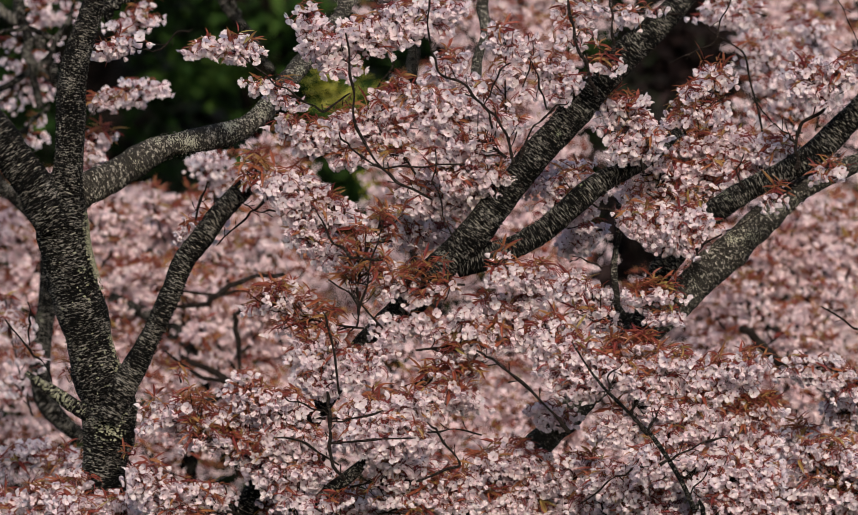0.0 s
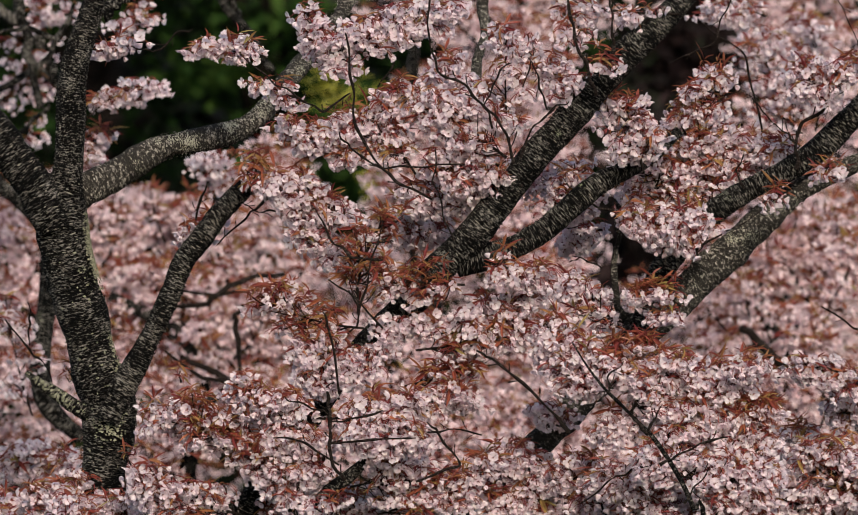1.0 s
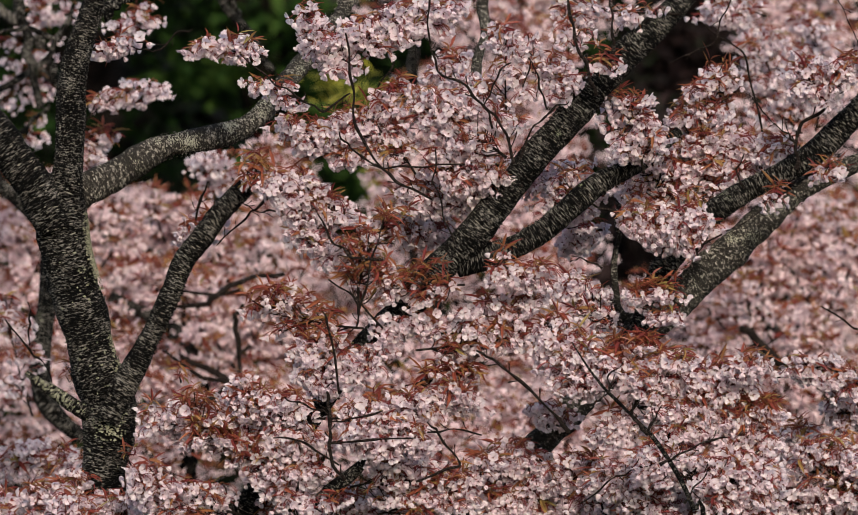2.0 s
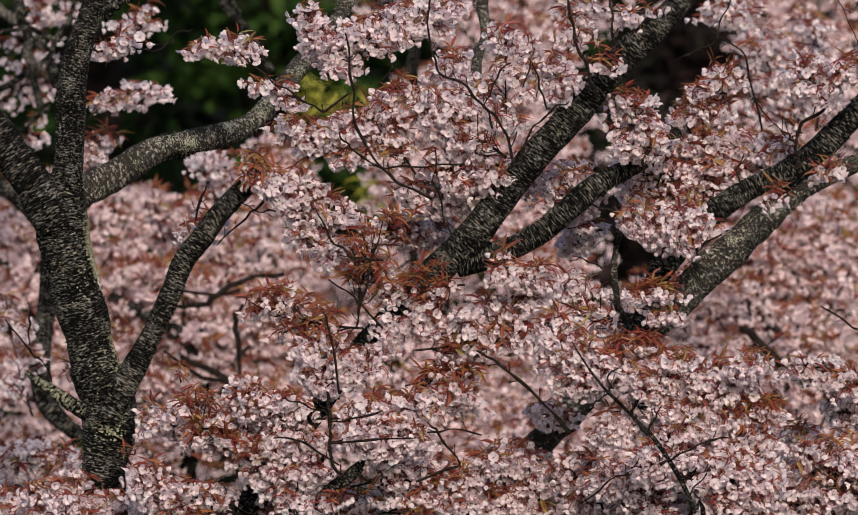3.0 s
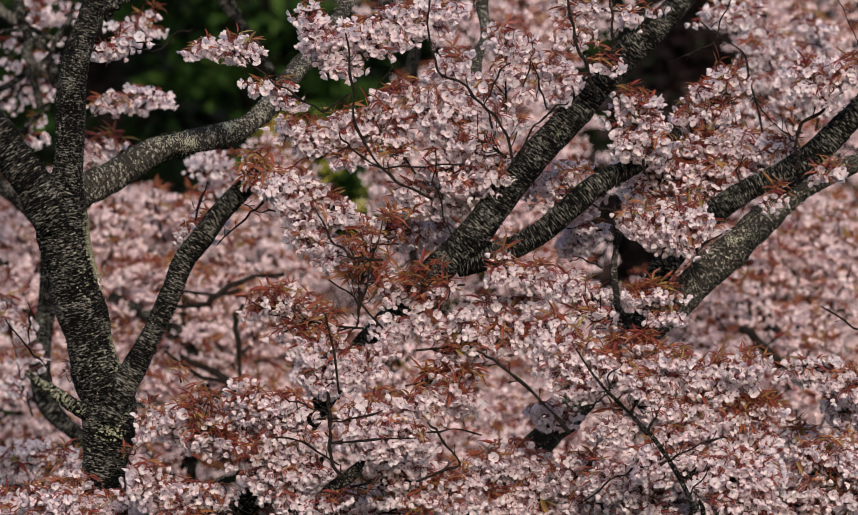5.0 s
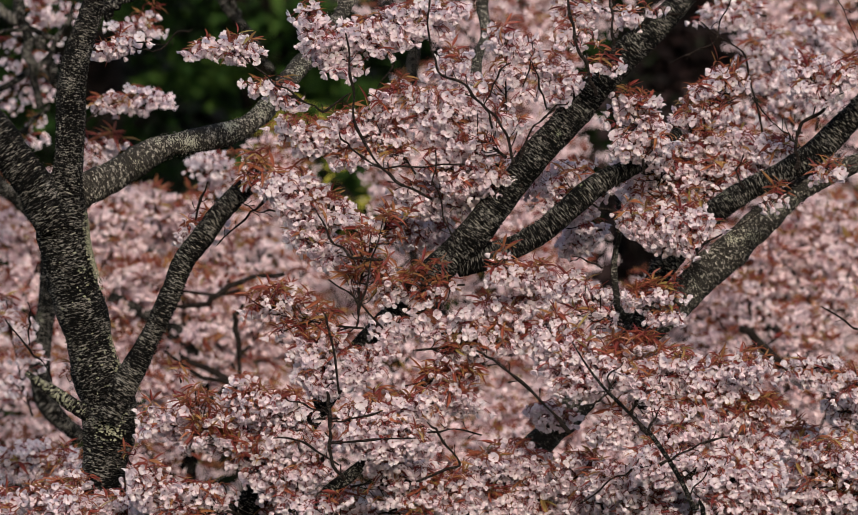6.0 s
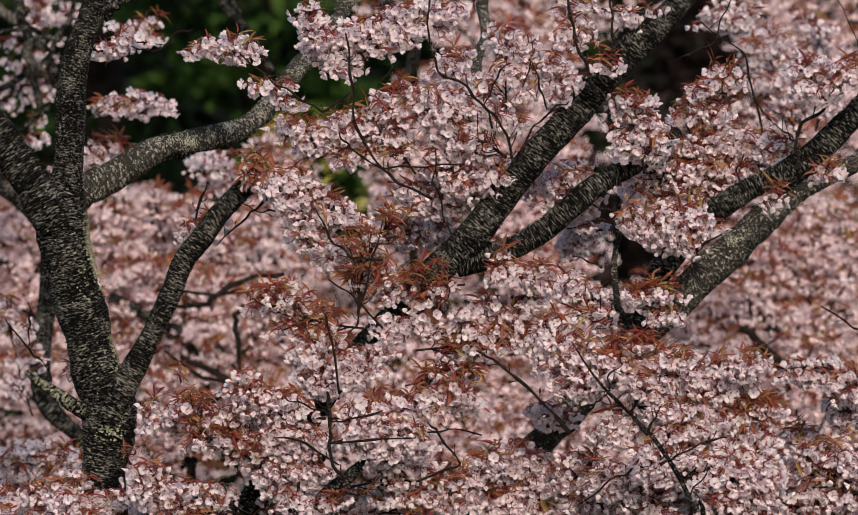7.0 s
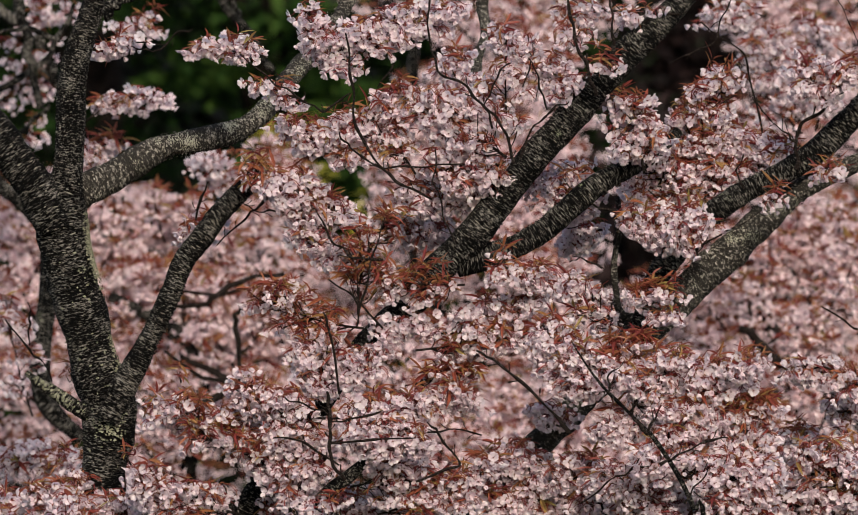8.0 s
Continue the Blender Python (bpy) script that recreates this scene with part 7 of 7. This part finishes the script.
spray(far_tree_west, (-1.219, 22.46, 4.549), (-1.243, 22.49, 4.743), 0.200, 40, 0.45, "back", 0.0048, single=False)
spray(far_tree_west, (-0.51, 22.54, 4.705), (-0.458, 22.57, 4.902), 0.199, 34, 0.45, "back", 0.0048, single=False)
spray(far_tree_west, (-0.38, 22.71, 4.859), (-0.456, 22.74, 5.028), 0.173, 36, 0.45, "back", 0.0048, single=False)
spray(far_tree_west, (-1.249, 22.74, 4.933), (-1.083, 22.77, 5.081), 0.162, 34, 0.45, "back", 0.0048, single=False)
spray(far_tree_west, (-0.288, 22.23, 4.29), (-0.093, 22.26, 4.453), 0.173, 42, 0.45, "back", 0.0048, single=False)
spray(far_tree_west, (-0.307, 22.35, 4.39), (-0.173, 22.38, 4.56), 0.201, 36, 0.45, "back", 0.0048, single=False)
spray(far_tree_west, (-0.44, 22.41, 4.342), (-0.604, 22.44, 4.597), 0.167, 37, 0.45, "back", 0.0048, single=False)
spray(far_tree_west, (-0.859, 22.08, 4.081), (-0.927, 22.11, 4.313), 0.165, 43, 0.45, "back", 0.0048, single=False)
spray(far_tree_west, (-0.944, 22.62, 4.801), (-1.064, 22.65, 5.001), 0.155, 43, 0.45, "back", 0.0048, single=False)
spray(far_tree_west, (-1.531, 22.81, 5.054), (-1.439, 22.84, 5.265), 0.196, 39, 0.45, "back", 0.0048, single=False)
spray(far_tree_west, (-1.291, 22.28, 4.333), (-1.36, 22.31, 4.515), 0.139, 38, 0.45, "back", 0.0048, single=False)
spray(far_tree_west, (-0.355, 22.24, 4.143), (-0.401, 22.27, 4.447), 0.137, 38, 0.45, "back", 0.0048, single=False)
spray(far_tree_west, (-0.529, 22.14, 4.227), (-0.555, 22.17, 4.486), 0.192, 37, 0.45, "back", 0.0048, single=False)
spray(far_tree_west, (-0.132, 22.65, 4.805), (0.062, 22.68, 5.048), 0.198, 41, 0.45, "back", 0.0048, single=False)
spray(far_tree_west, (-0.292, 22.73, 4.761), (-0.154, 22.76, 4.958), 0.154, 34, 0.45, "back", 0.0048, single=False)
spray(far_tree_west, (-1.374, 22.7, 4.952), (-1.564, 22.73, 5.083), 0.138, 43, 0.45, "back", 0.0048, single=False)
spray(far_tree_west, (-0.137, 22.56, 4.794), (-0.043, 22.59, 4.978), 0.135, 38, 0.45, "back", 0.0048, single=False)
spray(far_tree_west, (-1.371, 22.03, 4.085), (-1.388, 22.06, 4.292), 0.138, 44, 0.45, "back", 0.0048, single=False)
spray(far_tree_west, (-0.622, 22.11, 4.16), (-0.4, 22.14, 4.316), 0.142, 42, 0.45, "back", 0.0048, single=False)
spray(far_tree_west, (-1.311, 22.27, 4.35), (-1.093, 22.3, 4.51), 0.202, 36, 0.45, "back", 0.0048, single=False)
spray(far_tree_east, (0.622, 22.26, 4.297), (0.674, 22.29, 4.571), 0.187, 40, 0.45, "back", 0.0048, single=False)
spray(far_tree_east, (1.191, 22.71, 4.902), (1.129, 22.74, 5.104), 0.162, 41, 0.45, "back", 0.0048, single=False)
spray(far_tree_east, (1.226, 22.93, 5.046), (1.427, 22.96, 5.2), 0.210, 35, 0.45, "back", 0.0048, single=False)
spray(far_tree_east, (1.256, 22.03, 4.185), (1.464, 22.06, 4.309), 0.208, 35, 0.45, "back", 0.0048, single=False)
spray(far_tree_east, (0.494, 22.07, 4.125), (0.419, 22.1, 4.292), 0.208, 35, 0.45, "back", 0.0048, single=False)
spray(far_tree_east, (1.122, 22.23, 4.294), (1.257, 22.26, 4.444), 0.147, 43, 0.45, "back", 0.0048, single=False)
spray(far_tree_east, (0.612, 22.1, 4.056), (0.867, 22.13, 4.199), 0.193, 35, 0.45, "back", 0.0048, single=False)
spray(far_tree_east, (1.434, 22.43, 4.555), (1.253, 22.46, 4.749), 0.150, 44, 0.45, "back", 0.0048, single=False)
spray(far_tree_east, (0.916, 22.46, 4.556), (1.014, 22.49, 4.841), 0.171, 43, 0.45, "back", 0.0048, single=False)
spray(far_tree_east, (0.538, 22.17, 4.292), (0.75, 22.2, 4.421), 0.158, 40, 0.45, "back", 0.0048, single=False)
spray(far_tree_east, (0.981, 22.05, 4.103), (0.825, 22.08, 4.206), 0.142, 43, 0.45, "back", 0.0048, single=False)
spray(far_tree_east, (1.434, 22.8, 5.087), (1.276, 22.83, 5.199), 0.186, 44, 0.45, "back", 0.0048, single=False)
spray(far_tree_east, (1.455, 22.28, 4.308), (1.253, 22.31, 4.464), 0.147, 39, 0.45, "back", 0.0048, single=False)
spray(far_tree_east, (0.596, 22.3, 4.298), (0.693, 22.33, 4.54), 0.143, 42, 0.45, "back", 0.0048, single=False)
spray(far_tree_east, (1.415, 22.22, 4.327), (1.444, 22.25, 4.623), 0.210, 41, 0.45, "back", 0.0048, single=False)
spray(far_tree_east, (1.456, 22.77, 4.888), (1.446, 22.8, 5.105), 0.195, 35, 0.45, "back", 0.0048, single=False)
spray(far_tree_east, (0.285, 22.33, 4.513), (0.452, 22.36, 4.616), 0.159, 44, 0.45, "back", 0.0048, single=False)
spray(far_tree_east, (0.138, 22.92, 5.085), (0.411, 22.95, 5.269), 0.141, 43, 0.45, "back", 0.0048, single=False)
spray(far_tree_east, (0.132, 22.08, 4.123), (0.121, 22.11, 4.438), 0.184, 37, 0.45, "back", 0.0048, single=False)
spray(far_tree_east, (1.593, 22.47, 4.548), (1.687, 22.5, 4.8), 0.195, 34, 0.45, "back", 0.0048, single=False)
spray(far_tree_east, (0.637, 22.2, 4.188), (0.505, 22.23, 4.311), 0.160, 35, 0.45, "back", 0.0048, single=False)
spray(far_tree_east, (1.464, 22.78, 4.976), (1.412, 22.81, 5.146), 0.203, 44, 0.45, "back", 0.0048, single=False)
spray(far_tree_east, (1.242, 22.86, 5.056), (1.485, 22.89, 5.246), 0.169, 35, 0.45, "back", 0.0048, single=False)
spray(far_tree_east, (0.019, 22.27, 4.249), (0.243, 22.3, 4.387), 0.191, 41, 0.45, "back", 0.0048, single=False)
spray(far_tree_east, (0.732, 22.47, 4.548), (0.472, 22.5, 4.733), 0.144, 39, 0.45, "back", 0.0048, single=False)
spray(far_tree_east, (0.987, 22.76, 4.907), (0.924, 22.79, 5.122), 0.137, 40, 0.45, "back", 0.0048, single=False)
spray(far_tree_east, (1.261, 22.12, 4.127), (1.475, 22.15, 4.327), 0.163, 34, 0.45, "back", 0.0048, single=False)
spray(far_tree_east, (1.113, 22.16, 4.256), (0.964, 22.19, 4.421), 0.207, 39, 0.45, "back", 0.0048, single=False)
spray(far_tree_east, (1.508, 22.5, 4.65), (1.591, 22.53, 4.816), 0.154, 42, 0.45, "back", 0.0048, single=False)
spray(far_tree_east, (1.338, 22.01, 4.056), (1.209, 22.04, 4.181), 0.162, 34, 0.45, "back", 0.0048, single=False)
spray(far_tree_east, (0.098, 22.33, 4.335), (0.234, 22.36, 4.512), 0.195, 36, 0.45, "back", 0.0048, single=False)
spray(far_tree_east, (1.163, 22.5, 4.694), (1.047, 22.53, 4.889), 0.154, 34, 0.45, "back", 0.0048, single=False)
spray(far_tree_east, (0.109, 22.29, 4.348), (-0.004, 22.32, 4.622), 0.164, 43, 0.45, "back", 0.0048, single=False)
spray(far_tree_east, (1.423, 22.29, 4.384), (1.687, 22.32, 4.563), 0.147, 35, 0.45, "back", 0.0048, single=False)
spray(far_tree_east, (0.709, 22.19, 4.195), (0.649, 22.22, 4.47), 0.162, 43, 0.45, "back", 0.0048, single=False)
spray(far_tree_east, (1.298, 22.88, 5.062), (1.298, 22.91, 5.305), 0.143, 35, 0.45, "back", 0.0048, single=False)
spray(far_tree_east, (0.987, 22.62, 4.619), (1.01, 22.65, 4.834), 0.178, 44, 0.45, "back", 0.0048, single=False)
spray(far_tree_east, (1.478, 22.84, 4.966), (1.26, 22.87, 5.187), 0.192, 41, 0.45, "back", 0.0048, single=False)
spray(far_tree_east, (0.967, 22.26, 4.451), (1.118, 22.29, 4.575), 0.164, 38, 0.45, "back", 0.0048, single=False)
spray(far_tree_east, (0.456, 22.43, 4.543), (0.616, 22.46, 4.751), 0.158, 36, 0.45, "back", 0.0048, single=False)
spray(far_tree_east, (0.237, 23.03, 5.335), (0.346, 23.06, 5.568), 0.124, 34, 0.45, "back", 0.0048, single=False)
spray(far_tree_east, (0.493, 23, 5.303), (0.29, 23.03, 5.445), 0.130, 39, 0.45, "back", 0.0048, single=False)
spray(far_tree_east, (0.247, 23.25, 5.505), (0.325, 23.28, 5.675), 0.147, 30, 0.45, "back", 0.0048, single=False)
spray(far_tree_east, (0.448, 23.14, 5.326), (0.246, 23.17, 5.464), 0.135, 38, 0.45, "back", 0.0048, single=False)
spray(far_tree_east, (0.114, 23.33, 5.543), (0.234, 23.36, 5.752), 0.136, 32, 0.45, "back", 0.0048, single=False)
spray(far_tree_east, (0.25, 23.18, 5.468), (0.151, 23.21, 5.638), 0.121, 30, 0.45, "back", 0.0048, single=False)
spray(far_tree_east, (-0.102, 23.23, 5.531), (0.108, 23.26, 5.661), 0.157, 35, 0.45, "back", 0.0048, single=False)
spray(far_tree_east, (0.587, 23.06, 5.199), (0.839, 23.09, 5.393), 0.164, 39, 0.45, "back", 0.0048, single=False)
spray(far_tree_east, (-0.041, 22.93, 5.099), (-0.157, 22.96, 5.298), 0.163, 40, 0.45, "back", 0.0048, single=False)
spray(far_tree_east, (1.177, 23.31, 5.728), (1.332, 23.34, 5.877), 0.152, 37, 0.45, "back", 0.0048, single=False)
spray(far_tree_east, (1.315, 23, 5.216), (1.609, 23.03, 5.376), 0.170, 36, 0.45, "back", 0.0048, single=False)
spray(far_tree_east, (1.417, 23.22, 5.455), (1.473, 23.25, 5.714), 0.133, 39, 0.45, "back", 0.0048, single=False)
spray(far_tree_east, (1.463, 23.07, 5.147), (1.576, 23.1, 5.46), 0.134, 31, 0.45, "back", 0.0048, single=False)
spray(far_tree_east, (1.524, 23.06, 5.406), (1.569, 23.09, 5.607), 0.119, 32, 0.45, "back", 0.0048, single=False)
spray(far_tree_east, (1.637, 23.32, 5.535), (1.697, 23.35, 5.78), 0.176, 39, 0.45, "back", 0.0048, single=False)
spray(far_tree_east, (1.125, 23.02, 5.163), (1.146, 23.05, 5.363), 0.140, 33, 0.45, "back", 0.0048, single=False)
spray(far_tree_east, (1.389, 23.38, 5.74), (1.182, 23.41, 5.93), 0.142, 38, 0.45, "back", 0.0048, single=False)
spray(far_tree_east, (1.475, 23.47, 5.808), (1.382, 23.5, 6.056), 0.151, 30, 0.45, "back", 0.0048, single=False)
spray(far_tree_east, (1.297, 23.42, 5.81), (1.375, 23.45, 6.036), 0.126, 35, 0.45, "back", 0.0048, single=False)
spray(far_tree_east, (1.263, 23.24, 5.519), (1.201, 23.27, 5.851), 0.165, 39, 0.45, "back", 0.0048, single=False)
spray(far_tree_east, (1.613, 23.09, 5.343), (1.722, 23.12, 5.621), 0.131, 32, 0.45, "back", 0.0048, single=False)
spray(far_tree_west, (-1.317, 21.08, 4.161), (-1.413, 21.11, 4.328), 0.141, 31, 0.4, "back", 0.0048, single=False)
spray(far_tree_west, (-1.357, 21.31, 4.504), (-1.165, 21.34, 4.695), 0.133, 34, 0.4, "back", 0.0048, single=False)
spray(far_tree_west, (-1.558, 21.53, 4.663), (-1.478, 21.56, 4.814), 0.137, 32, 0.4, "back", 0.0048, single=False)
spray(far_tree_west, (-1.42, 21.32, 4.495), (-1.177, 21.35, 4.672), 0.154, 38, 0.4, "back", 0.0048, single=False)
spray(far_tree_west, (-1.278, 21.54, 4.569), (-1.248, 21.57, 4.764), 0.118, 31, 0.4, "back", 0.0048, single=False)
spray(far_tree_west, (-1.319, 21.28, 4.363), (-1.295, 21.31, 4.63), 0.115, 37, 0.4, "back", 0.0048, single=False)
spray(far_tree_west, (-1.398, 21.6, 4.66), (-1.524, 21.63, 4.78), 0.128, 34, 0.4, "back", 0.0048, single=False)
spray(far_tree_west, (-1.484, 21.45, 4.652), (-1.453, 21.48, 4.865), 0.164, 34, 0.4, "back", 0.0048, single=False)


# ---- a sapling with yellow-green leaves far behind, which the gust bends ----
def sapling():
    tree = thing("sapling", 0.25, 21.0, 0.0, "slim sapling with yellow-green leaves behind the cherries", "tree")
    s = Shape()
    tube(s, [(0, 0, -0.05, 0.03), (-0.05, 0, 2.0, 0.024), (-0.113, 0, 4.695, 0.016)], 0.1, 8, 0.001, 0.2)
    part("trunk", s, [TWIG], tree)
    rng = random.Random(77)
    wood, leaves = Shape(), Shape()
    tube(wood, [(0, 0, 0, 0.014), (-0.12, 0, 0.3, 0.011), (-0.3, 0, 0.62, 0.008), (-0.45, 0, 0.86, 0.004)], 0.05, 6, 0.0006, 0.2)
    for x, z, wide, tall, count in ((-0.44, 0.855, 0.10, 0.055, 90), (-0.30, 0.69, 0.05, 0.04, 26), (-0.26, 0.54, 0.06, 0.055, 40)):
        for i in range(count):
            at = (x + rng.gauss(0, wide * 0.55), rng.gauss(0, 0.05), z + rng.gauss(0, tall * 0.55))
            leaf(leaves, Matrix.Translation(at) @ pose(0, 0, 0, rng.uniform(-40, 40), rng.uniform(-40, 40), rng.uniform(0, 360)), rng.uniform(0.05, 0.085), rng)
    branch = part("leafy_branch", wood, [TWIG], tree, at=Matrix.Translation((-0.113, 0, 4.695)))
    tagged(part("leaves", leaves, [YELLOW_LEAF], branch, "yellow-green young leaves"), kind="stuff")
    return branch


SAPLING_BRANCH = sapling()


# ---- wind: each flowering branch swings about its root ----
SWAY = {   # seconds and how far the middle of the branch swings across its twig, in millimetres
    "still": [(0, 0), (1, 0.4), (1.7, 0.2), (2.8, 0.8), (3.5, 1.6), (4, 3.2), (4.5, 1.6), (5.8, 1.2), (6.5, 2.0), (7, 1.4), (8, 0.6)],
    "left_edge": [(0, 0), (0.5, -1), (1.5, 0), (3, 0.4), (3.5, 1.5), (4.5, 1.8), (6, 0), (8, 0)],
    "left_high": [(0, 0), (0.5, -0.5), (1, -1), (1.5, 0), (3, 8), (3.5, 8), (4, 9), (4.5, 17), (6, 19), (6.5, 18), (7, 30), (7.5, 24), (8, 20)],
    "high": [(0, 0), (0.5, 0.3), (1, 2), (1.5, 0.4), (3, 2), (3.5, 4), (4, 6), (4.5, 4), (6, 3.6), (6.5, 5), (7, 4), (8, 3.6)],
    "middle_high": [(0, 0), (0.5, -2), (1, -4), (1.5, 1), (3, 4), (3.5, 5), (4, 8), (4.5, 8), (6, 6), (6.5, 8), (7, 9), (7.5, 10), (8, 11)],
    "right_high": [(0, 0), (0.5, 1), (1, 0), (1.5, 4), (3, 13), (3.5, 16), (4, 14), (4.5, 20), (6, 18), (6.5, 11), (7, 13), (7.5, 6), (8, 11)],
    "right_mid": [(0, 0), (0.5, -1.5), (1, -2), (1.5, -1), (3, 1), (3.5, 2.5), (4, 5), (4.5, 7), (6, 4), (6.5, 8), (7, 9), (7.5, 8.5), (8, 8)],
    "right_edge": [(0, 0), (0.5, -1), (1, 0.3), (1.5, -0.6), (3, 2), (3.5, 2.4), (4, 4), (4.5, 3), (6, 4.6), (7, 5.4), (8, 4.2)],
    "centre": [(0, 0), (0.5, -2), (1, 1), (1.5, 2), (3, 14), (3.5, 2), (4, 11), (4.4, 24), (4.7, 18), (5.8, 6), (6.2, 12), (6.5, 10), (7, 9), (7.5, 3), (8, 6)],
    "centre_left": [(0, 0), (0.5, 1), (1, 1), (1.5, 2.4), (3, 7.5), (3.5, 2), (4, 5), (4.5, 15), (4.7, 9), (5.8, 5), (6.5, 4), (7, 2), (8, -2)],
    "left_low": [(0, 0), (0.5, 1), (1, 2), (1.5, 3.5), (3, 7), (3.5, 2.4), (4, 6), (4.5, 12), (6, 7), (6.5, 2), (7, 0), (7.5, -0.6), (8, -5)],
    "middle_low": [(0, 0), (0.5, 0.8), (1, 0), (1.5, 1), (3, 3), (3.5, 1.5), (4, 3.5), (4.5, 8), (4.7, 5), (6, 4), (6.5, 3), (7, 3), (8, 2)],
    "slender": [(0, 0), (0.5, 1.5), (1, 2.5), (1.5, 3.5), (3, 5), (3.5, 8), (4, 2.5), (4.5, -0.5), (6, 2), (6.5, 0.8), (7, 1), (7.5, -4.5), (8, -2.5)],
    "back": [(0, 0), (0.5, -1.5), (1, -2), (1.5, 0), (3, 1.5), (3.5, 4), (4, 6), (4.5, 3.5), (6, 2), (6.5, 3.6), (7, 4.5), (7.5, 3), (8, 3)],
}


def motions():
    for twig, at, axis, sway, lag in SPRAYS:
        rows = []
        reach = max(0.06, axis.length * 0.62)
        # positive swings carry the branch towards +x, or downward where it lies level
        across = axis.cross(Vector((0, 1, 0))).normalized()
        way = -1.0 if across.x * 0.75 - across.z * 0.66 < 0 else 1.0
        for t, mm in SWAY[sway]:
            turn = Matrix.Rotation(way * 0.001 * mm / reach, 4, axis.normalized().cross(across))
            flutter = Matrix.Rotation(0.012 * math.sin(2.3 * t + lag * 40) * (t > 0), 4, axis.normalized()) if sway != "still" else Matrix()
            rows.append((t, Matrix.Translation(at) @ turn @ flutter))
        walk(twig, rows)
    bend = [(0, 0), (0.5, 1), (1, 0), (1.6, -1.7), (2.8, -0.6), (3.4, 13), (4, 12.6), (4.6, 14.5), (5.8, 12.6), (6.4, 12.6), (7, 13.4), (7.5, 14.6), (8, 15)]
    walk(SAPLING_BRANCH, [(t, pose(-0.113, 0, 4.695, 0, -a, 0)) for t, a in bend])



motions()
